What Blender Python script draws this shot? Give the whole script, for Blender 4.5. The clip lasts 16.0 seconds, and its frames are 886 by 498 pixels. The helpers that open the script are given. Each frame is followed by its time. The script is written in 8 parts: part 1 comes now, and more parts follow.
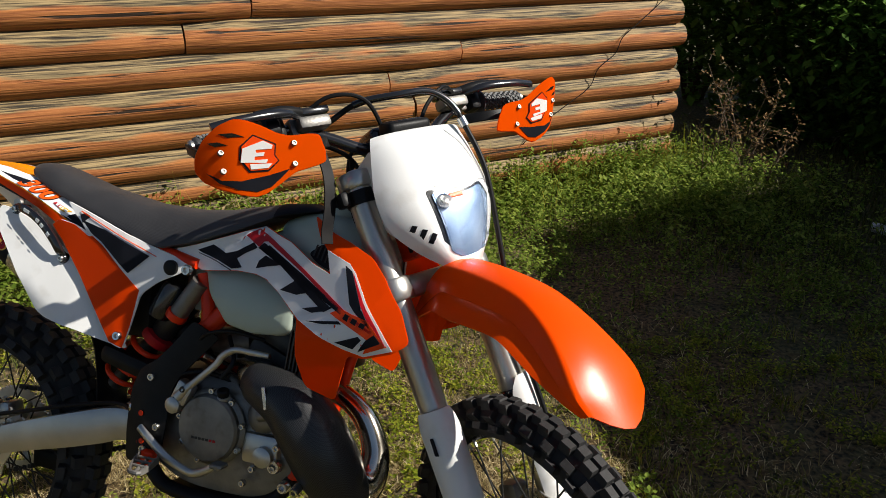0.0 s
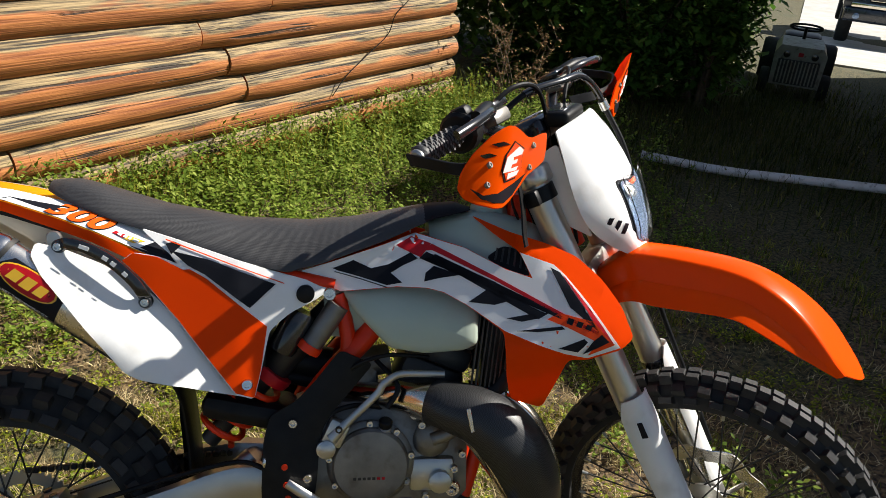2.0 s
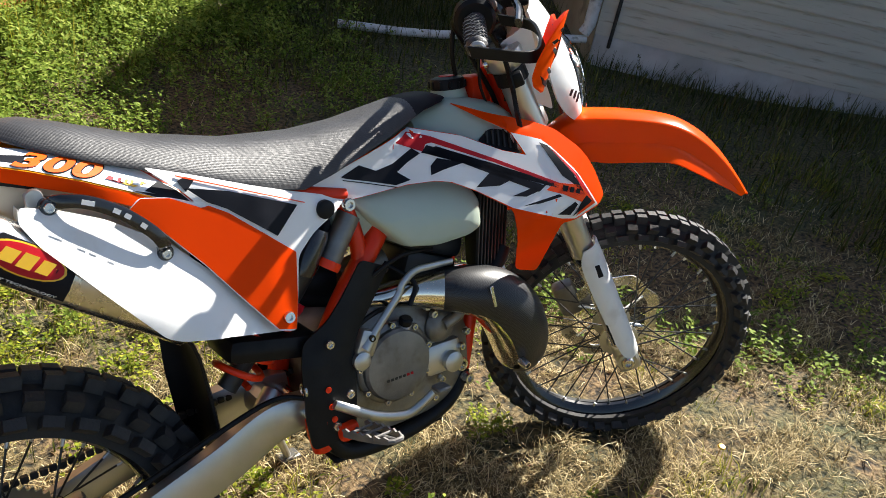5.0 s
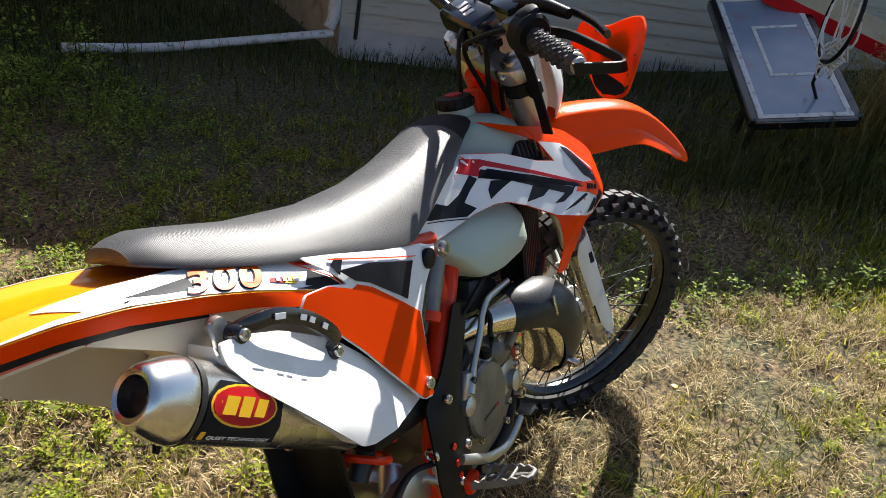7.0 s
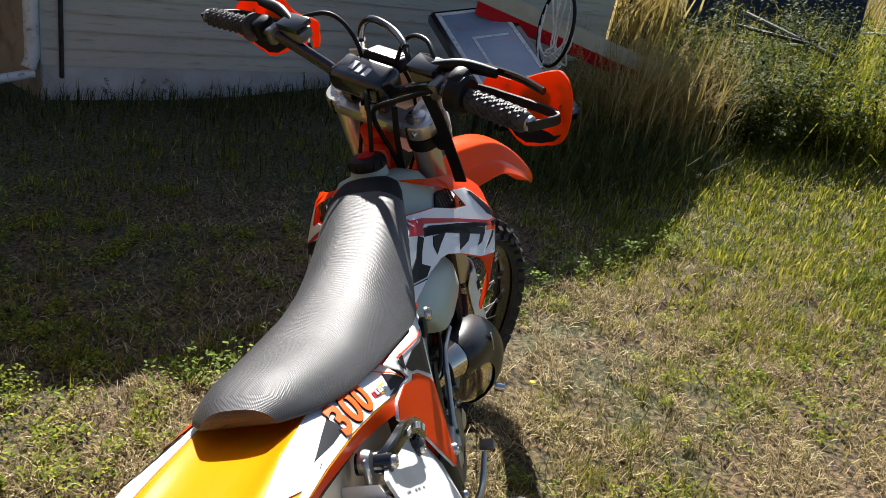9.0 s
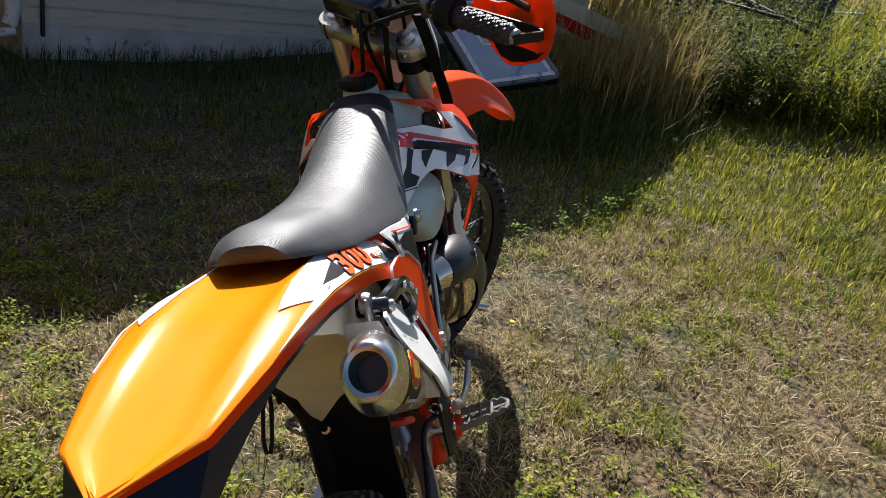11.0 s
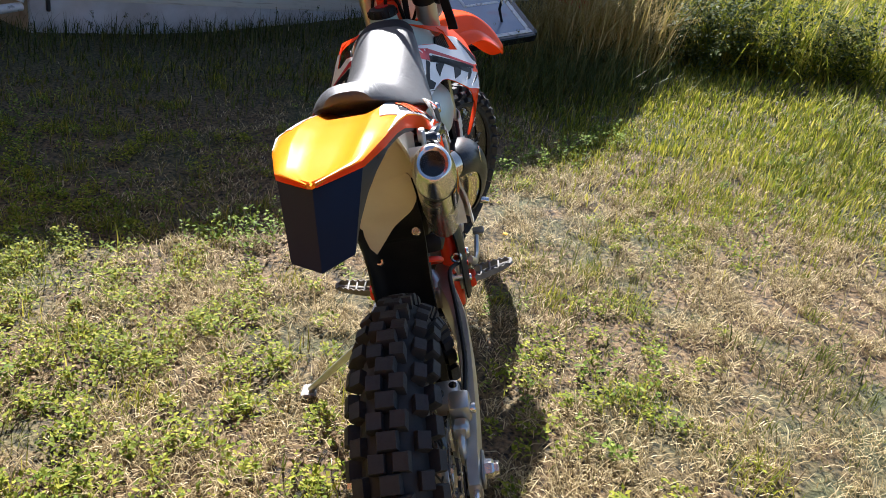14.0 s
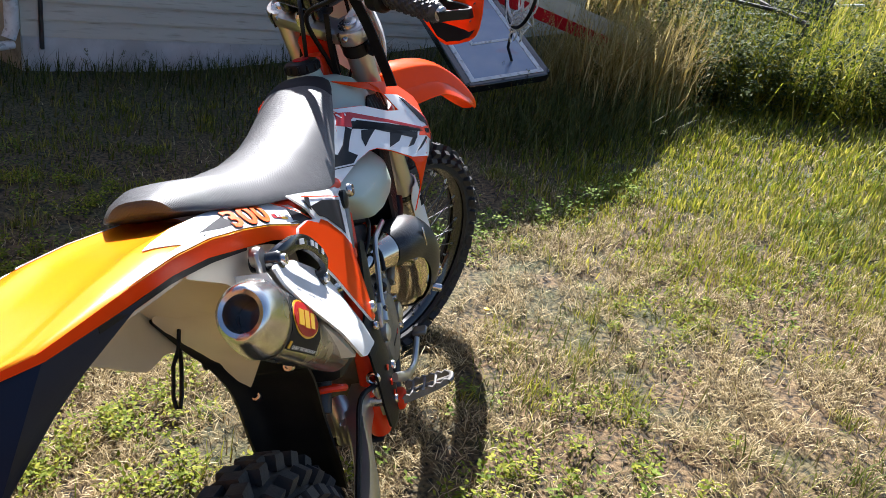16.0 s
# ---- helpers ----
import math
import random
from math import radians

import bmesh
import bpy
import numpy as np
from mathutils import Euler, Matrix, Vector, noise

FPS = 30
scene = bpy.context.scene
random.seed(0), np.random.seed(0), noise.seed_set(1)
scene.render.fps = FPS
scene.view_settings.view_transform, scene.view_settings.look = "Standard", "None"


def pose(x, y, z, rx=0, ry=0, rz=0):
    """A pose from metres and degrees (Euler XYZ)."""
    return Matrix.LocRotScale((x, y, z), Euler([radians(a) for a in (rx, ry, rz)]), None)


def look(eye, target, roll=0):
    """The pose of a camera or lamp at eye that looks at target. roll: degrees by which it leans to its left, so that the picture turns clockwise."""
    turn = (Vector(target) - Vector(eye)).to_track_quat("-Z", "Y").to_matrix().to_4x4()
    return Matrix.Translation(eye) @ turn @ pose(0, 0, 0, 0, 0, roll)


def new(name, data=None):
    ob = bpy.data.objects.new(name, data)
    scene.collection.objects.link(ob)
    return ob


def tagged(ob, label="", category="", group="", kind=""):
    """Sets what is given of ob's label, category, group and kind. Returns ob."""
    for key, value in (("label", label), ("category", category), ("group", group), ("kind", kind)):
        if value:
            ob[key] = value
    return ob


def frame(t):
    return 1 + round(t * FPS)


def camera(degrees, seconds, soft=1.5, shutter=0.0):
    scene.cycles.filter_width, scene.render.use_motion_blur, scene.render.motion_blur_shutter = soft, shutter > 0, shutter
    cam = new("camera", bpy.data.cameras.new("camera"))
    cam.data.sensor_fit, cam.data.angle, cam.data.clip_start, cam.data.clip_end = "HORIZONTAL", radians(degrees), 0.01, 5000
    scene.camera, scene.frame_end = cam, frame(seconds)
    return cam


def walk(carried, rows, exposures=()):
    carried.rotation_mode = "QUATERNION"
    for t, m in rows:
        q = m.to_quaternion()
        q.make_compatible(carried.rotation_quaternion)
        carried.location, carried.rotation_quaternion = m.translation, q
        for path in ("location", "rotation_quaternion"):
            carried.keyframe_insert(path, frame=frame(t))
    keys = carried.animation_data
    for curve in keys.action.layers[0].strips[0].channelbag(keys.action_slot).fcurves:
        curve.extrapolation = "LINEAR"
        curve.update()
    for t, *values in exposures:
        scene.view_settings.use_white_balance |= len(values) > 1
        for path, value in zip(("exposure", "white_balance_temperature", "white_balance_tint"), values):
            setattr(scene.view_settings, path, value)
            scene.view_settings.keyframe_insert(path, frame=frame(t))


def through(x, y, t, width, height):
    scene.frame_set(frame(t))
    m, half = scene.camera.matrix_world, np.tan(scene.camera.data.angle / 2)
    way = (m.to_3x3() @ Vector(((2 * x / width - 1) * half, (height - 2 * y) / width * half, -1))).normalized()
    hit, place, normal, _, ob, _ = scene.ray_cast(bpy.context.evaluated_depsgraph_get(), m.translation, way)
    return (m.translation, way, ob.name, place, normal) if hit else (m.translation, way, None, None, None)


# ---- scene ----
# ---------- path ----------
cam = camera(60.7, 16.0, soft=0.8)
PATH = [
    (0, (0.156, 0.473, 1.515), (0.035, 2.312, 0.739), 0.20),
    (0.5, (-0.060, 0.447, 1.490), (0.009, 2.282, 0.697), 1.90),
    (1, (-0.301, 0.524, 1.527), (-0.053, 2.304, 0.649), 4.69),
    (1.5, (-0.568, 0.646, 1.522), (-0.143, 2.404, 0.670), 3.26),
    (2, (-0.783, 0.733, 1.554), (-0.070, 2.374, 0.659), 5.11),
    (2.5, (-0.921, 0.899, 1.499), (-0.034, 2.459, 0.616), 5.91),
    (3, (-1.027, 1.044, 1.503), (0.074, 2.431, 0.575), 5.75),
    (3.5, (-1.178, 1.179, 1.499), (0.187, 2.303, 0.564), 7.04),
    (4, (-1.285, 1.173, 1.528), (0.178, 2.170, 0.597), 6.96),
    (4.5, (-1.316, 1.126, 1.520), (0.144, 2.120, 0.582), 8.17),
    (4.7, (-1.330, 1.121, 1.516), (0.078, 2.113, 0.499), 9.91),
    (6.8, (-1.500, 1.704, 1.410), (0.218, 2.036, 0.442), 11.31),
    (7, (-1.553, 1.765, 1.424), (0.187, 2.005, 0.468), 11.14),
    (7.5, (-1.566, 1.824, 1.452), (0.251, 1.901, 0.621), 11.08),
    (8, (-1.531, 1.908, 1.444), (0.296, 1.881, 0.632), 11.23),
    (8.5, (-1.531, 2.132, 1.437), (0.274, 1.854, 0.621), 9.64),
    (8.7, (-1.531, 2.198, 1.440), (0.233, 1.717, 0.630), 11.10),
    (10.8, (-1.628, 2.232, 1.356), (0.113, 1.666, 0.552), 12.44),
    (11, (-1.656, 2.235, 1.345), (0.071, 1.667, 0.511), 12.90),
    (11.5, (-1.830, 2.247, 1.350), (-0.102, 1.746, 0.476), 14.03),
    (12, (-1.975, 2.295, 1.376), (-0.201, 1.820, 0.584), 12.36),
    (12.5, (-2.051, 2.401, 1.353), (-0.278, 1.936, 0.553), 10.28),
    (13, (-2.085, 2.432, 1.322), (-0.352, 1.897, 0.479), 10.54),
    (13.5, (-2.085, 2.430, 1.304), (-0.386, 1.828, 0.438), 11.44),
    (14, (-2.080, 2.417, 1.304), (-0.390, 1.794, 0.434), 11.63),
    (14.5, (-2.048, 2.368, 1.302), (-0.376, 1.720, 0.416), 11.15),
    (15, (-1.953, 2.260, 1.304), (-0.278, 1.631, 0.410), 10.88),
    (15.5, (-1.889, 2.171, 1.332), (-0.159, 1.652, 0.472), 10.78),
    (16, (-1.745, 2.095, 1.330), (0.002, 1.574, 0.507), 10.90),
]
EXPOSURE = [(0.0, 0.4, 6500, 10), (0.7, 0.65, 6500, 10), (1.5, 0.9, 6500, 10), (2.5, 1.02, 6450, 10), (4.0, 1.45, 6400, 10), (4.6, 1.6, 6400, 10), (7.0, 1.5, 6350, 11), (8.0, 1.45, 6350, 11), (8.7, 1.3, 6300, 11), (10.0, 1.15, 6150, 12), (11.0, 0.98, 6080, 12), (11.6, 1.08, 6020, 12), (12.2, 1.47, 5950, 14), (13.0, 1.66, 5900, 14), (16.0, 1.77, 5880, 14)]
walk(cam, [(t, look(eye, target, roll)) for t, eye, target, roll in PATH], EXPOSURE)

# ---------- light ----------
SUN_AZ, SUN_EL = -1.5, 39.0
world = bpy.data.worlds.new("sky")
scene.world = world
world.use_nodes = True
wn = world.node_tree.nodes
sky = wn.new("ShaderNodeTexSky")
sky.sky_type, sky.sun_disc = "NISHITA", False
sky.sun_elevation, sky.sun_rotation = radians(SUN_EL), radians(90 - SUN_AZ)
wn["Background"].inputs["Strength"].default_value = 0.053
world.node_tree.links.new(sky.outputs[0], wn["Background"].inputs["Color"])
sun = new("sun", bpy.data.lights.new("sun", "SUN"))
sun.data.energy, sun.data.angle, sun.data.color = 5.0, radians(0.5), (1.0, 0.95, 0.86)
sa, se = radians(SUN_AZ), radians(SUN_EL)
SUNWARD = Vector((math.cos(sa) * math.cos(se), math.sin(sa) * math.cos(se), math.sin(se)))
sun.matrix_world = look(SUNWARD * 40, (0, 0, 0))


# ---------- materials ----------
def material(name, color, rough=0.5, metal=0.0, color2=None, scale=8.0, mix=(0.35, 0.65), bump=0.0, bscale=60.0, coat=0.0,
             spots=None, sscale=30.0, stretch=None, per_object=0.0, spec=0.5, rough2=None, through=0.0):
    """A surface with two scales of colour change, fine relief and optional stains."""
    m = bpy.data.materials.new(name)
    m.use_nodes = True
    nt, nd = m.node_tree, m.node_tree.nodes
    b = nd["Principled BSDF"]
    b.inputs["Roughness"].default_value, b.inputs["Metallic"].default_value = rough, metal
    b.inputs["Coat Weight"].default_value = coat
    b.inputs["Coat Roughness"].default_value = 0.12
    b.inputs["Specular IOR Level"].default_value = spec
    tc = nd.new("ShaderNodeTexCoord")
    mp = nd.new("ShaderNodeMapping")
    nt.links.new(tc.outputs["Object"], mp.inputs[0])
    if stretch:
        mp.inputs["Scale"].default_value = stretch
    out = None
    if color2 is not None:
        n1 = nd.new("ShaderNodeTexNoise")
        n1.inputs["Scale"].default_value, n1.inputs["Detail"].default_value = scale, 6
        nt.links.new(mp.outputs[0], n1.inputs[0])
        r1 = nd.new("ShaderNodeValToRGB")
        r1.color_ramp.elements[0].position, r1.color_ramp.elements[1].position = mix
        r1.color_ramp.elements[0].color, r1.color_ramp.elements[1].color = (*color, 1), (*color2, 1)
        nt.links.new(n1.outputs[0], r1.inputs[0])
        out = r1.outputs[0]
        if rough2 is not None:
            rr = nd.new("ShaderNodeMapRange")
            rr.inputs["From Min"].default_value, rr.inputs["From Max"].default_value = 0.3, 0.7
            rr.inputs["To Min"].default_value, rr.inputs["To Max"].default_value = rough, rough2
            nt.links.new(n1.outputs[0], rr.inputs[0])
            nt.links.new(rr.outputs[0], b.inputs["Roughness"])
    if spots is not None:
        n2 = nd.new("ShaderNodeTexNoise")
        n2.inputs["Scale"].default_value, n2.inputs["Detail"].default_value = sscale, 8
        nt.links.new(mp.outputs[0], n2.inputs[0])
        r2 = nd.new("ShaderNodeMapRange")
        r2.inputs["From Min"].default_value, r2.inputs["From Max"].default_value = 0.55, 0.75
        nt.links.new(n2.outputs[0], r2.inputs[0])
        mx = nd.new("ShaderNodeMix")
        mx.data_type = "RGBA"
        nt.links.new(r2.outputs[0], mx.inputs["Factor"])
        if out:
            nt.links.new(out, mx.inputs["A"])
        else:
            mx.inputs["A"].default_value = (*color, 1)
        mx.inputs["B"].default_value = (*spots, 1)
        out = mx.outputs["Result"]
    if per_object:
        oi = nd.new("ShaderNodeObjectInfo")
        hv = nd.new("ShaderNodeHueSaturation")
        rm = nd.new("ShaderNodeMapRange")
        rm.inputs["To Min"].default_value, rm.inputs["To Max"].default_value = 1 - per_object, 1 + per_object
        nt.links.new(oi.outputs["Random"], rm.inputs[0])
        nt.links.new(rm.outputs[0], hv.inputs["Value"])
        if out:
            nt.links.new(out, hv.inputs["Color"])
        else:
            hv.inputs["Color"].default_value = (*color, 1)
        out = hv.outputs[0]
    if out:
        nt.links.new(out, b.inputs["Base Color"])
    else:
        b.inputs["Base Color"].default_value = (*color, 1)
    if bump:
        n3 = nd.new("ShaderNodeTexNoise")
        n3.inputs["Scale"].default_value, n3.inputs["Detail"].default_value = bscale, 5
        nt.links.new(mp.outputs[0], n3.inputs[0])
        bp = nd.new("ShaderNodeBump")
        bp.inputs["Strength"].default_value, bp.inputs["Distance"].default_value = bump, 0.004
        nt.links.new(n3.outputs[0], bp.inputs["Height"])
        nt.links.new(bp.outputs[0], b.inputs["Normal"])
    if through:
        # thin plastic that lets part of the light pass
        t = nd.new("ShaderNodeBsdfTranslucent")
        t.inputs[0].default_value = (*color, 1)
        mxs = nd.new("ShaderNodeMixShader")
        mxs.inputs[0].default_value = through
        nt.links.new(b.outputs[0], mxs.inputs[1])
        nt.links.new(t.outputs[0], mxs.inputs[2])
        nt.links.new(mxs.outputs[0], nd["Material Output"].inputs[0])
    return m


def leaf_material(name, c1, c2, c3, rough=0.65, through_light=0.35):
    """Blades and leaves: each island its own tint, part of the light passes through."""
    m = bpy.data.materials.new(name)
    m.use_nodes = True
    nt, nd = m.node_tree, m.node_tree.nodes
    b = nd["Principled BSDF"]
    b.inputs["Roughness"].default_value = rough
    b.inputs["Specular IOR Level"].default_value = 0.12
    g = nd.new("ShaderNodeNewGeometry")
    r = nd.new("ShaderNodeValToRGB")
    r.color_ramp.elements[0].color, r.color_ramp.elements[1].color = (*c1, 1), (*c3, 1)
    e = r.color_ramp.elements.new(0.55)
    e.color = (*c2, 1)
    nt.links.new(g.outputs["Random Per Island"], r.inputs[0])
    nt.links.new(r.outputs[0], b.inputs["Base Color"])
    t = nd.new("ShaderNodeBsdfTranslucent")
    nt.links.new(r.outputs[0], t.inputs[0])
    mx = nd.new("ShaderNodeMixShader")
    mx.inputs[0].default_value = through_light
    nt.links.new(b.outputs[0], mx.inputs[1])
    nt.links.new(t.outputs[0], mx.inputs[2])
    nt.links.new(mx.outputs[0], nd["Material Output"].inputs[0])
    return m


ORANGE = material("orange_plastic", (0.95, 0.072, 0.0), 0.34, color2=(0.92, 0.065, 0.0), scale=5, spec=0.08, bump=0.02, bscale=300, through=0.25)
# orange pushed towards yellow: the sun's overexposure on the mudguard put into the colour
FENDER_SUNLIT = material("glossy_sunlit_orange_plastic", (0.97, 0.38, 0.002), 0.22, color2=(0.95, 0.34, 0.002), scale=4, spec=0.42, bump=0.02, bscale=250, through=0.28)
GLOSS_O = material("polished_orange_plastic", (0.95, 0.08, 0.0), 0.24, color2=(0.93, 0.07, 0.0), scale=5, spec=0.12, bump=0.015, bscale=250, through=0.1)
WHITE = material("white_plastic", (0.78, 0.78, 0.77), 0.38, color2=(0.72, 0.72, 0.7), scale=6, coat=0.15, spots=(0.6, 0.58, 0.54), sscale=14, bump=0.02, bscale=200)
INNER_WHITE = material("matt_cream_plastic", (0.66, 0.57, 0.42), 0.6, color2=(0.58, 0.49, 0.35), scale=9, bump=0.05, bscale=150)
TANK = material("translucent_tank", (0.37, 0.45, 0.37), 0.42, color2=(0.43, 0.5, 0.42), scale=4, bump=0.03, bscale=120)
BLACKP = material("black_plastic", (0.005, 0.005, 0.006), 0.45, spec=0.18, color2=(0.01, 0.01, 0.01), scale=25, bump=0.08, bscale=300)
GLOSSB = material("glossy_black", (0.008, 0.008, 0.009), 0.2, coat=0.4, color2=(0.014, 0.014, 0.016), scale=10)
RUBBER = material("tyre_rubber", (0.013, 0.013, 0.013), 0.75, color2=(0.035, 0.03, 0.026), scale=18, mix=(0.5, 0.75), bump=0.2, bscale=150)
KNOBM = material("worn_knob_rubber", (0.013, 0.013, 0.014), 0.72, color2=(0.03, 0.028, 0.026), scale=30, mix=(0.4, 0.7), bump=0.25, bscale=180)
GRIPM = material("grip_rubber", (0.02, 0.02, 0.022), 0.55, color2=(0.05, 0.05, 0.052), scale=60, bump=0.3, bscale=220)
ALU = material("brushed_aluminium", (0.55, 0.54, 0.51), 0.36, 0.9, color2=(0.46, 0.45, 0.42), scale=12, bump=0.05, bscale=300)
CAST = material("cast_metal", (0.25, 0.24, 0.22), 0.48, 0.8, color2=(0.18, 0.172, 0.16), scale=20, spots=(0.14, 0.12, 0.1), sscale=25, bump=0.15, bscale=220)
DARKMETAL = material("dark_metal", (0.06, 0.058, 0.055), 0.5, 0.6, color2=(0.03, 0.03, 0.03), scale=20, bump=0.1, bscale=150)
CHROME = material("chromed_steel", (0.78, 0.73, 0.64), 0.09, 1.0, color2=(0.68, 0.6, 0.48), scale=7, rough2=0.2)
STEEL = material("polished_steel", (0.66, 0.65, 0.63), 0.2, 1.0, color2=(0.58, 0.56, 0.52), scale=20, rough2=0.32)
FORKM = material("satin_fork_tube", (0.55, 0.52, 0.47), 0.33, 0.85, color2=(0.5, 0.47, 0.42), scale=10, bump=0.02, bscale=300)
REDF = material("orange_frame_paint", (0.75, 0.035, 0.002), 0.4, color2=(0.64, 0.028, 0.002), scale=12, spec=0.3, coat=0.08, bump=0.03, bscale=200)
RED_D = material("red_decal", (0.45, 0.006, 0.012), 0.42, spec=0.25, color2=(0.42, 0.01, 0.018), scale=12)
FLAPM = material("navy_black_rubber", (0.008, 0.014, 0.032), 0.45, spec=0.2, color2=(0.009, 0.011, 0.02), scale=10)
WHITE_D = material("white_decal", (0.82, 0.82, 0.81), 0.4, spec=0.55, color2=(0.74, 0.74, 0.73), scale=8)
NAVY_D = material("blue_black_decal", (0.008, 0.009, 0.013), 0.5, spec=0.1, color2=(0.013, 0.014, 0.019), scale=15)
ORANGE_D = material("orange_decal", (0.88, 0.06, 0.002), 0.42, spec=0.25, color2=(0.74, 0.06, 0.003), scale=12)
YELLOW_D = material("yellow_decal", (0.85, 0.5, 0.02), 0.3, coat=0.3, color2=(0.75, 0.42, 0.015), scale=12)
NOSEM = material("smooth_black_cover", (0.008, 0.008, 0.012), 0.6, spec=0.14, color2=(0.012, 0.012, 0.015), scale=20, bump=0.05, bscale=200)
NUMBER_O = material("bright_orange_decal", (0.95, 0.11, 0.004), 0.42, spec=0.25, color2=(0.92, 0.09, 0.004), scale=12)
GREY_D = material("silver_print", (0.5, 0.5, 0.5), 0.4, color2=(0.42, 0.42, 0.42), scale=30)


def seat_material():
    m = material("ribbed_seat_cover", (0.022, 0.0215, 0.023), 0.48, color2=(0.032, 0.031, 0.032), scale=14, spec=0.6)
    nt, nd = m.node_tree, m.node_tree.nodes
    tc = nd.new("ShaderNodeTexCoord")
    ad = nd.new("ShaderNodeMath")
    ad2 = nd.new("ShaderNodeMath")
    for k, way in enumerate("XYZ"):
        wv = nd.new("ShaderNodeTexWave")
        wv.bands_direction = way
        wv.inputs["Scale"].default_value = 190
        nt.links.new(tc.outputs["Object"], wv.inputs[0])
        nt.links.new(wv.outputs["Fac"], ad.inputs[k] if k < 2 else ad2.inputs[1])
    bp = nd.new("ShaderNodeBump")
    bp.inputs["Strength"].default_value, bp.inputs["Distance"].default_value = 0.26, 0.0007
    nt.links.new(ad.outputs[0], ad2.inputs[0])
    nt.links.new(ad2.outputs[0], bp.inputs["Height"])
    nt.links.new(bp.outputs[0], nd["Principled BSDF"].inputs["Normal"])
    nd["Principled BSDF"].inputs["Sheen Weight"].default_value = 0.04
    return m


SEATM = seat_material()


def carbon_material():
    m = material("carbon_weave", (0.012, 0.012, 0.013), 0.42, coat=0.1, spec=0.4)
    nt, nd = m.node_tree, m.node_tree.nodes
    tc = nd.new("ShaderNodeTexCoord")
    ch = nd.new("ShaderNodeTexChecker")
    ch.inputs["Scale"].default_value = 420
    ch.inputs[1].default_value, ch.inputs[2].default_value = (0.006, 0.006, 0.006, 1), (0.03, 0.03, 0.032, 1)
    nt.links.new(tc.outputs["Object"], ch.inputs[0])
    nt.links.new(ch.outputs[0], nd["Principled BSDF"].inputs["Base Color"])
    return m


CARBON = carbon_material()


def glass_material(name, tint, rough=0.02):
    m = bpy.data.materials.new(name)
    m.use_nodes = True
    b = m.node_tree.nodes["Principled BSDF"]
    b.inputs["Base Color"].default_value = (*tint, 1)
    b.inputs["Transmission Weight"].default_value = 1.0
    b.inputs["Roughness"].default_value = rough
    b.inputs["IOR"].default_value = 1.45
    return m


GLASS = glass_material("clear_lens", (0.95, 0.97, 1.0))
ACRYLIC = material("scuffed_clear_board", (0.2, 0.26, 0.35), 0.22, color2=(0.26, 0.31, 0.38), scale=5, spots=(0.3, 0.14, 0.15), sscale=3, coat=0.3)
# the blue stands for reflected sky, painted into the reflector's base colour
REFLECTOR = material("lamp_reflector", (0.3, 0.38, 0.52), 0.22, 0.7, color2=(0.16, 0.24, 0.38), scale=30)


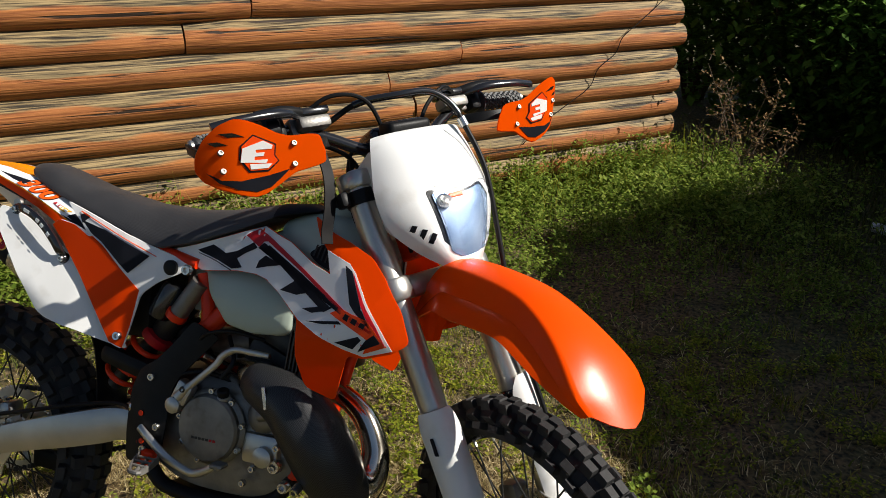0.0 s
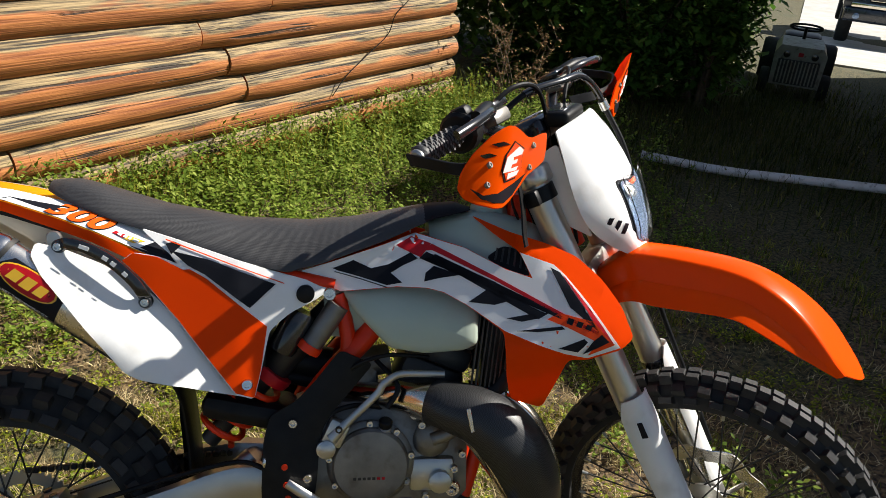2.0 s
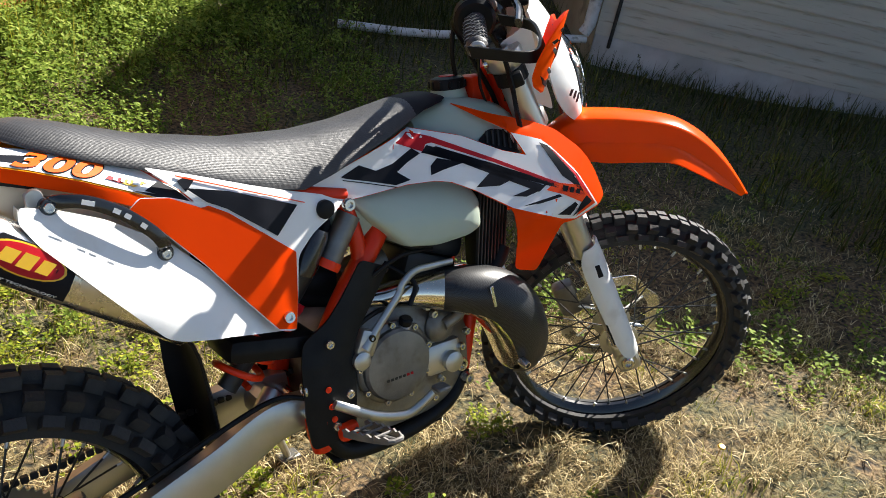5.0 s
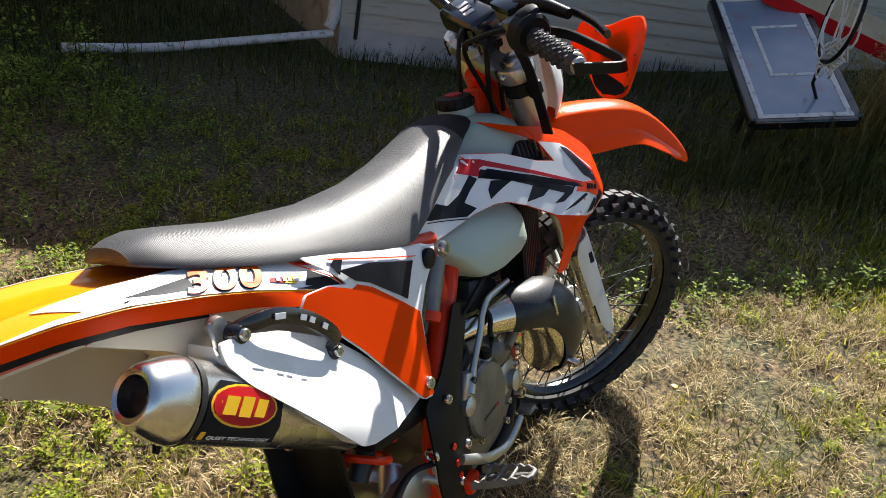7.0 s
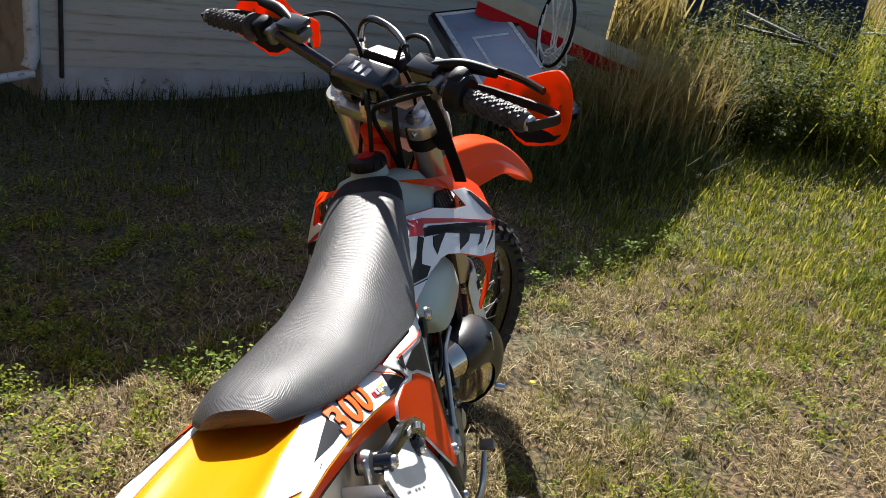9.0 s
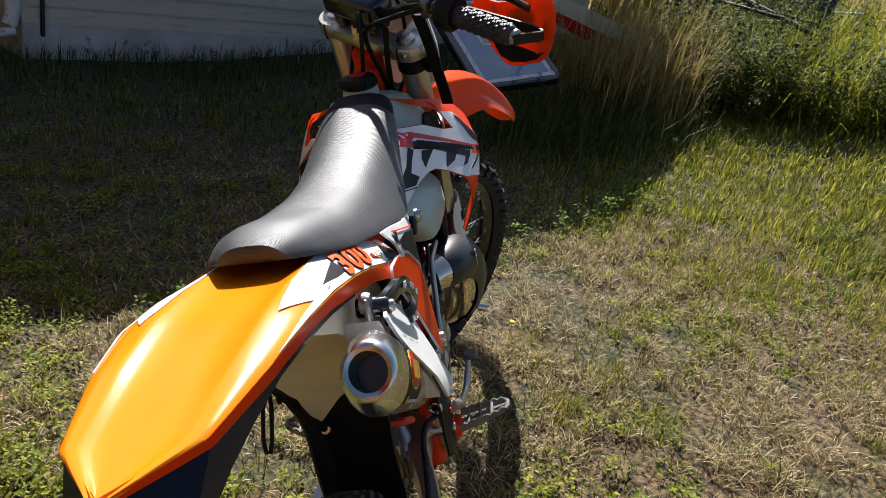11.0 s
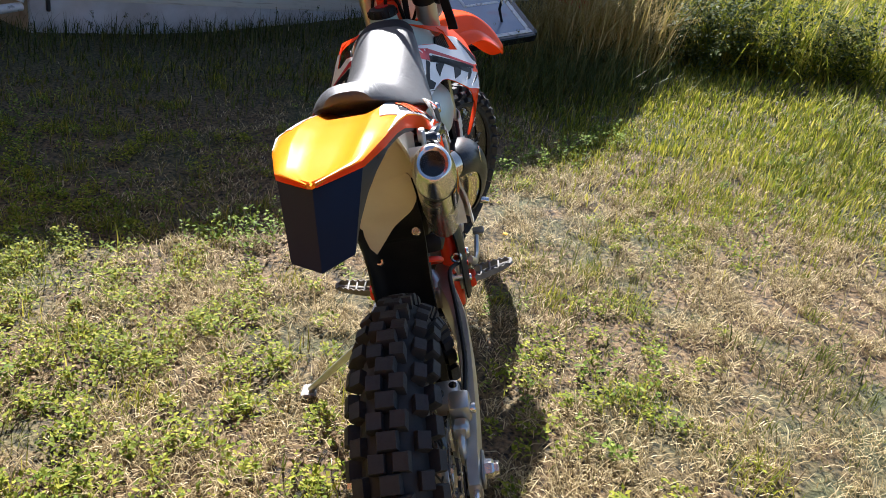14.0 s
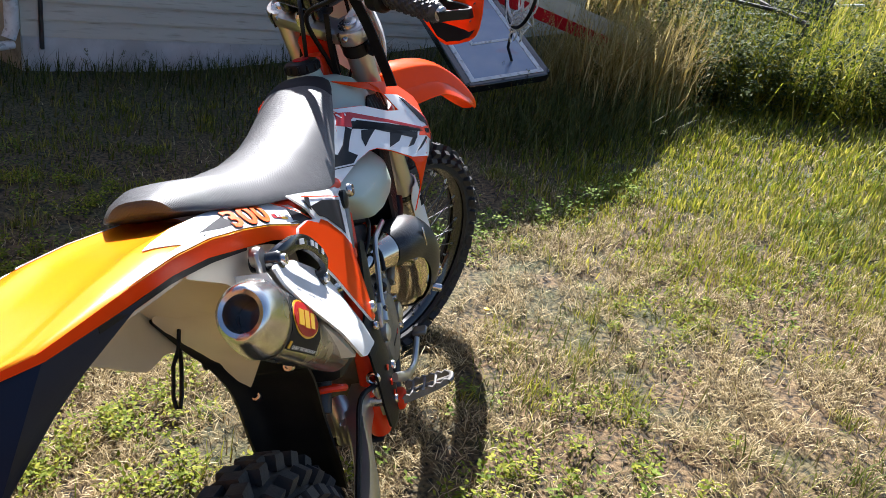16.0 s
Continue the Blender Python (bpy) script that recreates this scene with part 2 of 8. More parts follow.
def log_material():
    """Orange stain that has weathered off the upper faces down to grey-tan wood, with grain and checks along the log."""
    m = bpy.data.materials.new("weathered_stained_log")
    m.use_nodes = True
    nt, nd = m.node_tree, m.node_tree.nodes
    b = nd["Principled BSDF"]
    b.inputs["Roughness"].default_value = 0.75
    tc = nd.new("ShaderNodeTexCoord")
    oi = nd.new("ShaderNodeObjectInfo")
    off = nd.new("ShaderNodeVectorMath")
    off.operation = "MULTIPLY_ADD"
    off.inputs[1].default_value, = [(1, 1, 1)]
    comb = nd.new("ShaderNodeCombineXYZ")
    mul = nd.new("ShaderNodeMath")
    mul.operation, mul.inputs[1].default_value = "MULTIPLY", 37.0
    nt.links.new(oi.outputs["Random"], mul.inputs[0])
    nt.links.new(mul.outputs[0], comb.inputs[0])
    nt.links.new(tc.outputs["Object"], off.inputs[0])
    nt.links.new(comb.outputs[0], off.inputs[2])

    def grain(sx, sc, detail):
        mp = nd.new("ShaderNodeMapping")
        mp.inputs["Scale"].default_value = (sx, 1, 1)
        nt.links.new(off.outputs[0], mp.inputs[0])
        n = nd.new("ShaderNodeTexNoise")
        n.inputs["Scale"].default_value, n.inputs["Detail"].default_value = sc, detail
        nt.links.new(mp.outputs[0], n.inputs[0])
        return n

    patch, fine, check = grain(0.16, 11, 8), grain(0.03, 110, 8), grain(0.03, 42, 3)
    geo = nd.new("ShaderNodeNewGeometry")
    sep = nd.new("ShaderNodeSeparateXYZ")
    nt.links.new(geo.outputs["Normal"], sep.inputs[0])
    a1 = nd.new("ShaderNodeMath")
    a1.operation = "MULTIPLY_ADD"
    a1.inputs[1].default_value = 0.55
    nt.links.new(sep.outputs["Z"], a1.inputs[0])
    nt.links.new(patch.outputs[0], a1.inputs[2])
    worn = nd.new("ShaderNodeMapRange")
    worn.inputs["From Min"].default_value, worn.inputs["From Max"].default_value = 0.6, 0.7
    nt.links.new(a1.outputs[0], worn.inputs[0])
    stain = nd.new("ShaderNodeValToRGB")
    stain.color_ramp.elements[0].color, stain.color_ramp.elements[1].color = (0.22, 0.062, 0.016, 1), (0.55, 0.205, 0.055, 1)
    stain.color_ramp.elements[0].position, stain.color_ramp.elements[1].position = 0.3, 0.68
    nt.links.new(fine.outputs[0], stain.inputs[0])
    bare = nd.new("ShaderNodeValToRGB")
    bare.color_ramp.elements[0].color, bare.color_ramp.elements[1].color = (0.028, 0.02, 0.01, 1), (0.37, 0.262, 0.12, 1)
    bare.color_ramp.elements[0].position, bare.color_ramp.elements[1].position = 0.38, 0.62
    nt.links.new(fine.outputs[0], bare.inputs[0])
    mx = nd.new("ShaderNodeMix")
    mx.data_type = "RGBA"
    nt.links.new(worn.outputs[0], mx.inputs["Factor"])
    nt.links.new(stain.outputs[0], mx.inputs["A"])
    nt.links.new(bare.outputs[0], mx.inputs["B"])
    ck = nd.new("ShaderNodeMapRange")
    ck.inputs["From Min"].default_value, ck.inputs["From Max"].default_value = 0.375, 0.33
    nt.links.new(check.outputs[0], ck.inputs[0])
    mx2 = nd.new("ShaderNodeMix")
    mx2.data_type = "RGBA"
    nt.links.new(ck.outputs[0], mx2.inputs["Factor"])
    nt.links.new(mx.outputs["Result"], mx2.inputs["A"])
    mx2.inputs["B"].default_value = (0.035, 0.02, 0.012, 1)
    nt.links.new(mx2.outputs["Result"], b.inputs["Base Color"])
    bp = nd.new("ShaderNodeBump")
    bp.inputs["Strength"].default_value, bp.inputs["Distance"].default_value = 0.7, 0.006
    sub = nd.new("ShaderNodeMath")
    sub.operation = "SUBTRACT"
    nt.links.new(fine.outputs[0], sub.inputs[0])
    nt.links.new(ck.outputs[0], sub.inputs[1])
    nt.links.new(sub.outputs[0], bp.inputs["Height"])
    nt.links.new(bp.outputs[0], b.inputs["Normal"])
    return m


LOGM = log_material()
SIDING = material("painted_lap_siding", (0.52, 0.5, 0.42), 0.6, color2=(0.45, 0.43, 0.36), scale=3, spots=(0.3, 0.28, 0.22), sscale=18, stretch=(0.3, 0.3, 3), bump=0.1, bscale=80, per_object=0.08)
STUCCO = material("tan_stucco", (0.46, 0.36, 0.24), 0.85, color2=(0.36, 0.27, 0.17), scale=2.5, spots=(0.22, 0.16, 0.1), sscale=7, bump=0.5, bscale=90)
FOUND = material("whitewashed_footing", (0.55, 0.56, 0.55), 0.8, color2=(0.4, 0.4, 0.38), scale=5, bump=0.3, bscale=60)
PIPEW = material("white_painted_pipe", (0.68, 0.68, 0.66), 0.45, color2=(0.5, 0.49, 0.45), scale=14, mix=(0.5, 0.7), spots=(0.12, 0.11, 0.08), sscale=26)
SHIELD_O = leaf_material("thin_orange_plastic", (0.95, 0.105, 0.0), (0.95, 0.105, 0.0), (0.95, 0.11, 0.0), 0.4, 0.4)
FADED = material("faded_green_paint", (0.33, 0.33, 0.28), 0.6, color2=(0.23, 0.225, 0.19), scale=9, spots=(0.08, 0.05, 0.03), sscale=20)
BEIGE = material("beige_padding", (0.42, 0.35, 0.22), 0.7, color2=(0.34, 0.28, 0.17), scale=8, bump=0.1, bscale=60)
PEGM = material("worn_steel_peg", (0.2, 0.19, 0.175), 0.62, 0.4, color2=(0.13, 0.12, 0.11), scale=30, bump=0.15, bscale=200)
ROOFM = material("grey_shingles", (0.12, 0.11, 0.1), 0.9, color2=(0.07, 0.065, 0.06), scale=12, bump=0.5, bscale=40)
CONCRETE = material("pale_concrete", (0.5, 0.48, 0.44), 0.85, color2=(0.4, 0.38, 0.34), scale=3, bump=0.2, bscale=60)


def ground_material():
    """Trodden dry lawn: bare soil and straw, with greener patches."""
    m = material("dry_lawn_soil", (0.2, 0.13, 0.07), 0.95)
    nt, nd = m.node_tree, m.node_tree.nodes
    b = nd["Principled BSDF"]
    tc = nd.new("ShaderNodeTexCoord")

    def noise_node(sc, det):
        n = nd.new("ShaderNodeTexNoise")
        n.inputs["Scale"].default_value, n.inputs["Detail"].default_value = sc, det
        nt.links.new(tc.outputs["Object"], n.inputs[0])
        return n

    fine, mid, big = noise_node(55, 8), noise_node(7, 6), noise_node(0.9, 4)
    r = nd.new("ShaderNodeValToRGB")
    r.color_ramp.elements[0].color, r.color_ramp.elements[1].color = (0.01, 0.0065, 0.003, 1), (0.19, 0.122, 0.056, 1)
    r.color_ramp.elements[0].position, r.color_ramp.elements[1].position = 0.36, 0.62
    nt.links.new(fine.outputs[0], r.inputs[0])
    gr = nd.new("ShaderNodeValToRGB")
    gr.color_ramp.elements[0].color, gr.color_ramp.elements[1].color = (0.02, 0.026, 0.008, 1), (0.1, 0.1, 0.038, 1)
    gr.color_ramp.elements[0].position, gr.color_ramp.elements[1].position = 0.36, 0.64
    nt.links.new(fine.outputs[0], gr.inputs[0])
    ad = nd.new("ShaderNodeMath")
    ad.operation = "MULTIPLY_ADD"
    ad.inputs[1].default_value = 0.5
    nt.links.new(mid.outputs[0], ad.inputs[0])
    nt.links.new(big.outputs[0], ad.inputs[2])
    mr = nd.new("ShaderNodeMapRange")
    mr.inputs["From Min"].default_value, mr.inputs["From Max"].default_value = 0.7, 0.92
    nt.links.new(ad.outputs[0], mr.inputs[0])
    mx = nd.new("ShaderNodeMix")
    mx.data_type = "RGBA"
    # greener towards the house, and darker there to paint in its shade
    sx = nd.new("ShaderNodeSeparateXYZ")
    nt.links.new(tc.outputs["Object"], sx.inputs[0])
    ya = nd.new("ShaderNodeMath")
    ya.operation = "MULTIPLY_ADD"
    ya.inputs[1].default_value = 0.35
    nt.links.new(sx.outputs["Y"], ya.inputs[0])
    nt.links.new(sx.outputs["X"], ya.inputs[2])
    hm = nd.new("ShaderNodeMapRange")
    hm.inputs["From Min"].default_value, hm.inputs["From Max"].default_value, hm.inputs["To Max"].default_value = 2.6, 4.0, 0.7
    nt.links.new(ya.outputs[0], hm.inputs[0])
    top = nd.new("ShaderNodeMath")
    top.operation = "MAXIMUM"
    nt.links.new(mr.outputs[0], top.inputs[0])
    nt.links.new(hm.outputs[0], top.inputs[1])
    nt.links.new(top.outputs[0], mx.inputs["Factor"])
    nt.links.new(r.outputs[0], mx.inputs["A"])
    nt.links.new(gr.outputs[0], mx.inputs["B"])
    nt.links.new(mx.outputs["Result"], b.inputs["Base Color"])
    bp = nd.new("ShaderNodeBump")
    bp.inputs["Strength"].default_value, bp.inputs["Distance"].default_value = 0.9, 0.015
    nt.links.new(fine.outputs[0], bp.inputs["Height"])
    nt.links.new(bp.outputs[0], b.inputs["Normal"])
    return m


GROUNDM = ground_material()
STRAW = leaf_material("dry_straw", (0.07, 0.045, 0.018), (0.35, 0.265, 0.118), (0.84, 0.7, 0.41), 0.6, 0.3)
GRASS = leaf_material("green_grass", (0.068, 0.092, 0.0144), (0.14, 0.16, 0.0272), (0.304, 0.28, 0.084), 0.5, 0.35)
WEED = leaf_material("green_weed", (0.085, 0.14, 0.016), (0.175, 0.25, 0.032), (0.34, 0.4, 0.08), 0.65, 0.4)
SHRUB = leaf_material("shrub_leaf", (0.05, 0.115, 0.016), (0.1, 0.2, 0.03), (0.2, 0.34, 0.07), 0.5, 0.45)
TALLG = leaf_material("tall_dry_grass", (0.23, 0.172, 0.041), (0.41, 0.312, 0.107), (0.59, 0.476, 0.221), 0.5, 0.35)
YGRASS = leaf_material("yellow_green_grass", (0.08, 0.115, 0.008), (0.25, 0.265, 0.02), (0.52, 0.45, 0.08), 0.5, 0.45)
LAWNWEED = leaf_material("lawn_weed_leaf", (0.09, 0.13, 0.008), (0.2, 0.24, 0.018), (0.42, 0.4, 0.05))
# the green grass again, with the house's shade darkened into its colour
SHADEG = leaf_material("shaded_green_grass", (0.03, 0.042, 0.009), (0.07, 0.084, 0.02), (0.16, 0.155, 0.055), 0.55, 0.3)
DARKWEED = leaf_material("dark_weed_leaf", (0.022, 0.036, 0.009), (0.05, 0.072, 0.016), (0.12, 0.14, 0.03), 0.65, 0.25)
BROWNW = leaf_material("dry_brown_weed", (0.12, 0.07, 0.03), (0.2, 0.12, 0.05), (0.3, 0.2, 0.09), 0.7, 0.1)
TWIG = material("brown_twig", (0.12, 0.08, 0.045), 0.8, color2=(0.07, 0.045, 0.025), scale=40, bump=0.3, bscale=120)


# ---------- mesh tools ----------
def raw(name, vs, fs, mat, smooth=38):
    me = bpy.data.meshes.new(name)
    me.from_pydata([tuple(v) for v in vs], [], fs)
    me.materials.append(mat)
    if smooth:
        me.shade_smooth()
        me.set_sharp_from_angle(angle=radians(smooth))
    me.update()
    return me


def part(name, shape, mat, parent=None, label="", m=None, smooth=38):
    vs, fs = shape
    if m is not None:
        vs = [m @ Vector(v) for v in vs]
    ob = new(name, raw(name, vs, fs, mat, smooth))
    if parent is not None:
        ob.parent = parent
    return tagged(ob, label) if label else ob


def thing(name, label, category, group="", kind="", m=None):
    ob = new(name)
    ob.empty_display_size = 0.1
    if m is not None:
        ob.matrix_basis = m
    return tagged(ob, label, category, group, kind)


def merge(*shapes):
    vs, fs = [], []
    for v, f in shapes:
        k = len(vs)
        vs += list(v)
        fs += [tuple(i + k for i in q) for q in f]
    return vs, fs


def moved(shape, m):
    return [m @ Vector(v) for v in shape[0]], shape[1]


def flipped(shape):
    """The mirror image across the bike's middle plane."""
    return [(v[0], -v[1], v[2]) for v in shape[0]], [tuple(reversed(f)) for f in shape[1]]


def from_bm(bm):
    bm.verts.index_update()
    vs = [v.co.copy() for v in bm.verts]
    fs = [tuple(v.index for v in f.verts) for f in bm.faces]
    bm.free()
    return vs, fs


def box(c, s, bevel=0.004, seg=2, turn=None):
    bm = bmesh.new()
    bmesh.ops.create_cube(bm, size=1.0)
    for v in bm.verts:
        v.co = Vector((v.co.x * s[0], v.co.y * s[1], v.co.z * s[2]))
    if bevel:
        bmesh.ops.bevel(bm, geom=bm.edges[:], offset=min(bevel, 0.45 * min(s)), segments=seg, profile=0.5, affect="EDGES")
    m = Matrix.Translation(c) @ (turn.to_4x4() if turn is not None else Matrix())
    bmesh.ops.transform(bm, matrix=m, verts=bm.verts)
    return from_bm(bm)


def smooth_path(pts, n=6):
    """Catmull-Rom through the points (any number of columns)."""
    p = np.array(pts, float)
    p = np.vstack([2 * p[0] - p[1], p, 2 * p[-1] - p[-2]])
    out = []
    for i in range(1, len(p) - 2):
        for k in range(n):
            t = k / n
            out.append(0.5 * (2 * p[i] + (p[i + 1] - p[i - 1]) * t + (2 * p[i - 1] - 5 * p[i] + 4 * p[i + 1] - p[i + 2]) * t * t
                              + (3 * p[i] - p[i - 1] - 3 * p[i + 1] + p[i + 2]) * t ** 3))
    out.append(p[-2])
    return np.array(out)


def tube(path, r=0.01, n=12, smooth_n=0, flat=1.0, caps=True):
    """A round bar along a path. Rows may carry their own radius as a fourth number. flat squeezes it along its first side axis."""
    p = np.array(path, float)
    if smooth_n:
        p = smooth_path(p, smooth_n)
    rad = p[:, 3] if p.shape[1] == 4 else np.full(len(p), r)
    p = p[:, :3]
    vs, fs = [], []
    side = None
    for i in range(len(p)):
        d = Vector(p[min(i + 1, len(p) - 1)] - p[max(i - 1, 0)]).normalized()
        if side is None:
            side = d.orthogonal().normalized() if abs(d.z) > 0.9 else d.cross(Vector((0, 0, 1))).normalized()
        side = (side - d * side.dot(d)).normalized()
        up = d.cross(side)
        for k in range(n):
            a = 2 * math.pi * k / n
            vs.append(Vector(p[i]) + side * (math.cos(a) * rad[i] * flat) + up * (math.sin(a) * rad[i]))
    for i in range(len(p) - 1):
        for k in range(n):
            a, b = i * n + k, i * n + (k + 1) % n
            fs.append((a, b, b + n, a + n))
    if caps:
        fs.append(tuple(reversed(range(n))))
        fs.append(tuple(range((len(p) - 1) * n, len(p) * n)))
    return vs, fs


def lathe(profile, c, axis, n=32, caps=True):
    """Turn (radius, along) pairs about an axis through c."""
    axis = Vector(axis).normalized()
    u = axis.orthogonal().normalized()
    w = axis.cross(u)
    vs, fs = [], []
    for r, h in profile:
        for k in range(n):
            a = 2 * math.pi * k / n
            vs.append(Vector(c) + axis * h + u * (r * math.cos(a)) + w * (r * math.sin(a)))
    for i in range(len(profile) - 1):
        for k in range(n):
            a, b = i * n + k, i * n + (k + 1) % n
            fs.append((a, b, b + n, a + n))
    if caps:
        fs.append(tuple(reversed(range(n))))
        fs.append(tuple(range((len(profile) - 1) * n, len(profile) * n)))
    return vs, fs


def loft(sections, closed=True, caps=True):
    n = len(sections[0])
    vs = [Vector(v) for s in sections for v in s]
    fs = []
    for i in range(len(sections) - 1):
        for k in range(n if closed else n - 1):
            a, b = i * n + k, i * n + (k + 1) % n
            fs.append((a, b, b + n, a + n))
    if caps and closed:
        fs.append(tuple(reversed(range(n))))
        fs.append(tuple(range((len(sections) - 1) * n, len(sections) * n)))
    return vs, fs


def sheet(rows, t=0.003, closed=False):
    """A shell of thickness t over a grid of points."""
    g = np.array(rows, float)
    nr, nc = g.shape[:2]
    du, dv = np.gradient(g, axis=0), np.gradient(g, axis=1)
    nm = np.cross(du, dv)
    nm /= np.linalg.norm(nm, axis=2, keepdims=True) + 1e-12
    vs = [tuple(v) for v in g.reshape(-1, 3)] + [tuple(v) for v in (g - nm * t).reshape(-1, 3)]
    k = nr * nc
    fs = []
    for i in range(nr - 1):
        for j in range(nc - 1):
            a = i * nc + j
            fs.append((a, a + nc, a + nc + 1, a + 1))
            fs.append((k + a, k + a + 1, k + a + nc + 1, k + a + nc))
    ring = [(0, j) for j in range(nc)] + [(i, nc - 1) for i in range(1, nr)] + [(nr - 1, j) for j in range(nc - 2, -1, -1)] + [(i, 0) for i in range(nr - 2, 0, -1)]
    ids = [i * nc + j for i, j in ring]
    for a, b in zip(ids, ids[1:] + ids[:1]):
        fs.append((a, b, k + b, k + a))
    return vs, fs


def outline(pts, n=4):
    """Round a closed outline a little, keeping its corners."""
    p = [np.array(q, float) for q in pts]
    out = []
    for i in range(len(p)):
        a, b, c = p[i - 1], p[i], p[(i + 1) % len(p)]
        la, lc = np.linalg.norm(a - b), np.linalg.norm(c - b)
        r = min(0.012, 0.3 * la, 0.3 * lc)
        s, e = b + (a - b) * r / la, b + (c - b) * r / lc
        for k in range(n + 1):
            t = k / n
            out.append((1 - t) ** 2 * s + 2 * t * (1 - t) * b + t * t * e)
    return out


def panel(pts, surf, t=0.003, lift=0.0, res=0.02, rounded=True, hole=None):
    """A moulded plate: an outline in two coordinates laid on surf(u, v) -> point, t thick, lift metres proud along surf's side."""
    pts = outline(pts) if rounded else [np.array(q, float) for q in pts]
    area = sum(pts[i - 1][0] * pts[i][1] - pts[i][0] * pts[i - 1][1] for i in range(len(pts)))
    if area < 0:
        pts = pts[::-1]
    bm = bmesh.new()
    bm.faces.new([bm.verts.new((q[0], q[1], 0)) for q in pts])
    bm.normal_update()
    bmesh.ops.triangulate(bm, faces=bm.faces[:], ngon_method="BEAUTY")
    for _ in range(7):
        long = [e for e in bm.edges if e.calc_length() > res * 1.4]
        if not long:
            break
        bmesh.ops.subdivide_edges(bm, edges=long, cuts=1)
        bmesh.ops.triangulate(bm, faces=[f for f in bm.faces if len(f.verts) > 3])
    bmesh.ops.recalc_face_normals(bm, faces=bm.faces[:])
    flat = bm.faces[:] and bm.faces[0].normal.z < 0
    if flat:
        bmesh.ops.reverse_faces(bm, faces=bm.faces[:])
    bm.verts.index_update()
    uv = [(v.co.x, v.co.y) for v in bm.verts]
    tris = [tuple(v.index for v in f.verts) for f in bm.faces]
    rim = [(e.link_loops[0].vert.index, e.link_loops[0].link_loop_next.vert.index) for e in bm.edges if e.is_boundary]
    bm.free()
    n = len(uv)
    top = [surf(u, v, lift) for u, v in uv]
    low = [surf(u, v, lift - t) for u, v in uv]
    fs = tris + [tuple(reversed([i + n for i in f])) for f in tris]
    fs += [(b, a, a + n, b + n) for a, b in rim]
    return top + low, fs


def bolt(c, axis, r=0.008, h=0.006):
    """A hex-socket screw head."""
    return lathe([(r, -0.002), (r, h * 0.6), (r * 0.85, h), (r * 0.5, h), (r * 0.45, h * 0.4)], c, axis, 12)


# ---------- the lie of the ground ----------
BASE = Vector((-1.1125, 1.8879, 0.0057))


def ground_z(x, y):
    s = y - BASE.y
    s = s if s < 0.3 else 0.3 + 0.45 * (1 - math.exp(-(s - 0.3) / 0.45))
    s = -5 + 2 * math.tanh((s + 5) / 2) if s < -5 else s
    xx = min(max(x, -4), 6)
    fall = 0.075 * min(max(x + y - 14.5, 0), 14) if y > 2 else 0.0
    return BASE.z - 0.0151 * (xx - BASE.x) - 0.1312 * s - fall


# ---------- ground ----------
def build_ground():
    xs = np.concatenate([[-4000, -800, -200, -60, -25, -12], np.arange(-6, -2.5, 0.12), np.arange(-2.5, 2.3, 0.034), np.arange(2.3, 9.01, 0.12), [11, 14, 18, 25, 60, 200, 800, 4000]])
    ys = np.concatenate([[-4000, -800, -200, -60, -25, -14, -10], np.arange(-7, -2.2, 0.12), np.arange(-2.2, 3.6, 0.034), np.arange(3.6, 9.01, 0.12), [11, 14, 18, 25, 60, 200, 800, 4000]])
    vs, fs = [], []
    for y in ys:
        for x in xs:
            near = max(0.0, 1 - max(abs(x - 1.5) / 9, abs(y - 1) / 9))
            z = ground_z(x, y)
            if near > 0:
                z += near * 0.016 * noise.noise((x * 1.9, y * 1.9, 0)) + near * 0.009 * noise.noise((x * 6, y * 6, 3)) + near * 0.012 * noise.noise((x * 13, y * 13, 8)) + near * 0.007 * noise.noise((x * 27, y * 27, 5))
            vs.append((x, y, z - 0.006))
    nx = len(xs)
    for j in range(len(ys) - 1):
        for i in range(nx - 1):
            a = j * nx + i
            fs.append((a, a + 1, a + nx + 1, a + nx))
    ob = part("ground", (vs, fs), GROUNDM, smooth=180)
    tagged(ob, "sloping yard of trodden dry grass and bare soil", "ground", kind="structure")


build_ground()

# directions of the two buildings
D1 = Vector((0.8577, 0.5141, 0.0))        # along the log wall, and along the tan side of the house
LOG_END = Vector((1.43, 6.03, 0.0))       # corner of the log wall
HOUSE_C = Vector((3.80, 3.57, 0.0))       # house corner with the downpipe
HOUSE_E = Vector((6.17, -1.30, 0.0))      # far end of the sided wall
DA = (HOUSE_E - HOUSE_C).normalized()
NA = Vector((-DA.y, DA.x, 0.0))           # into the house
if NA.x < 0:
    NA = -NA


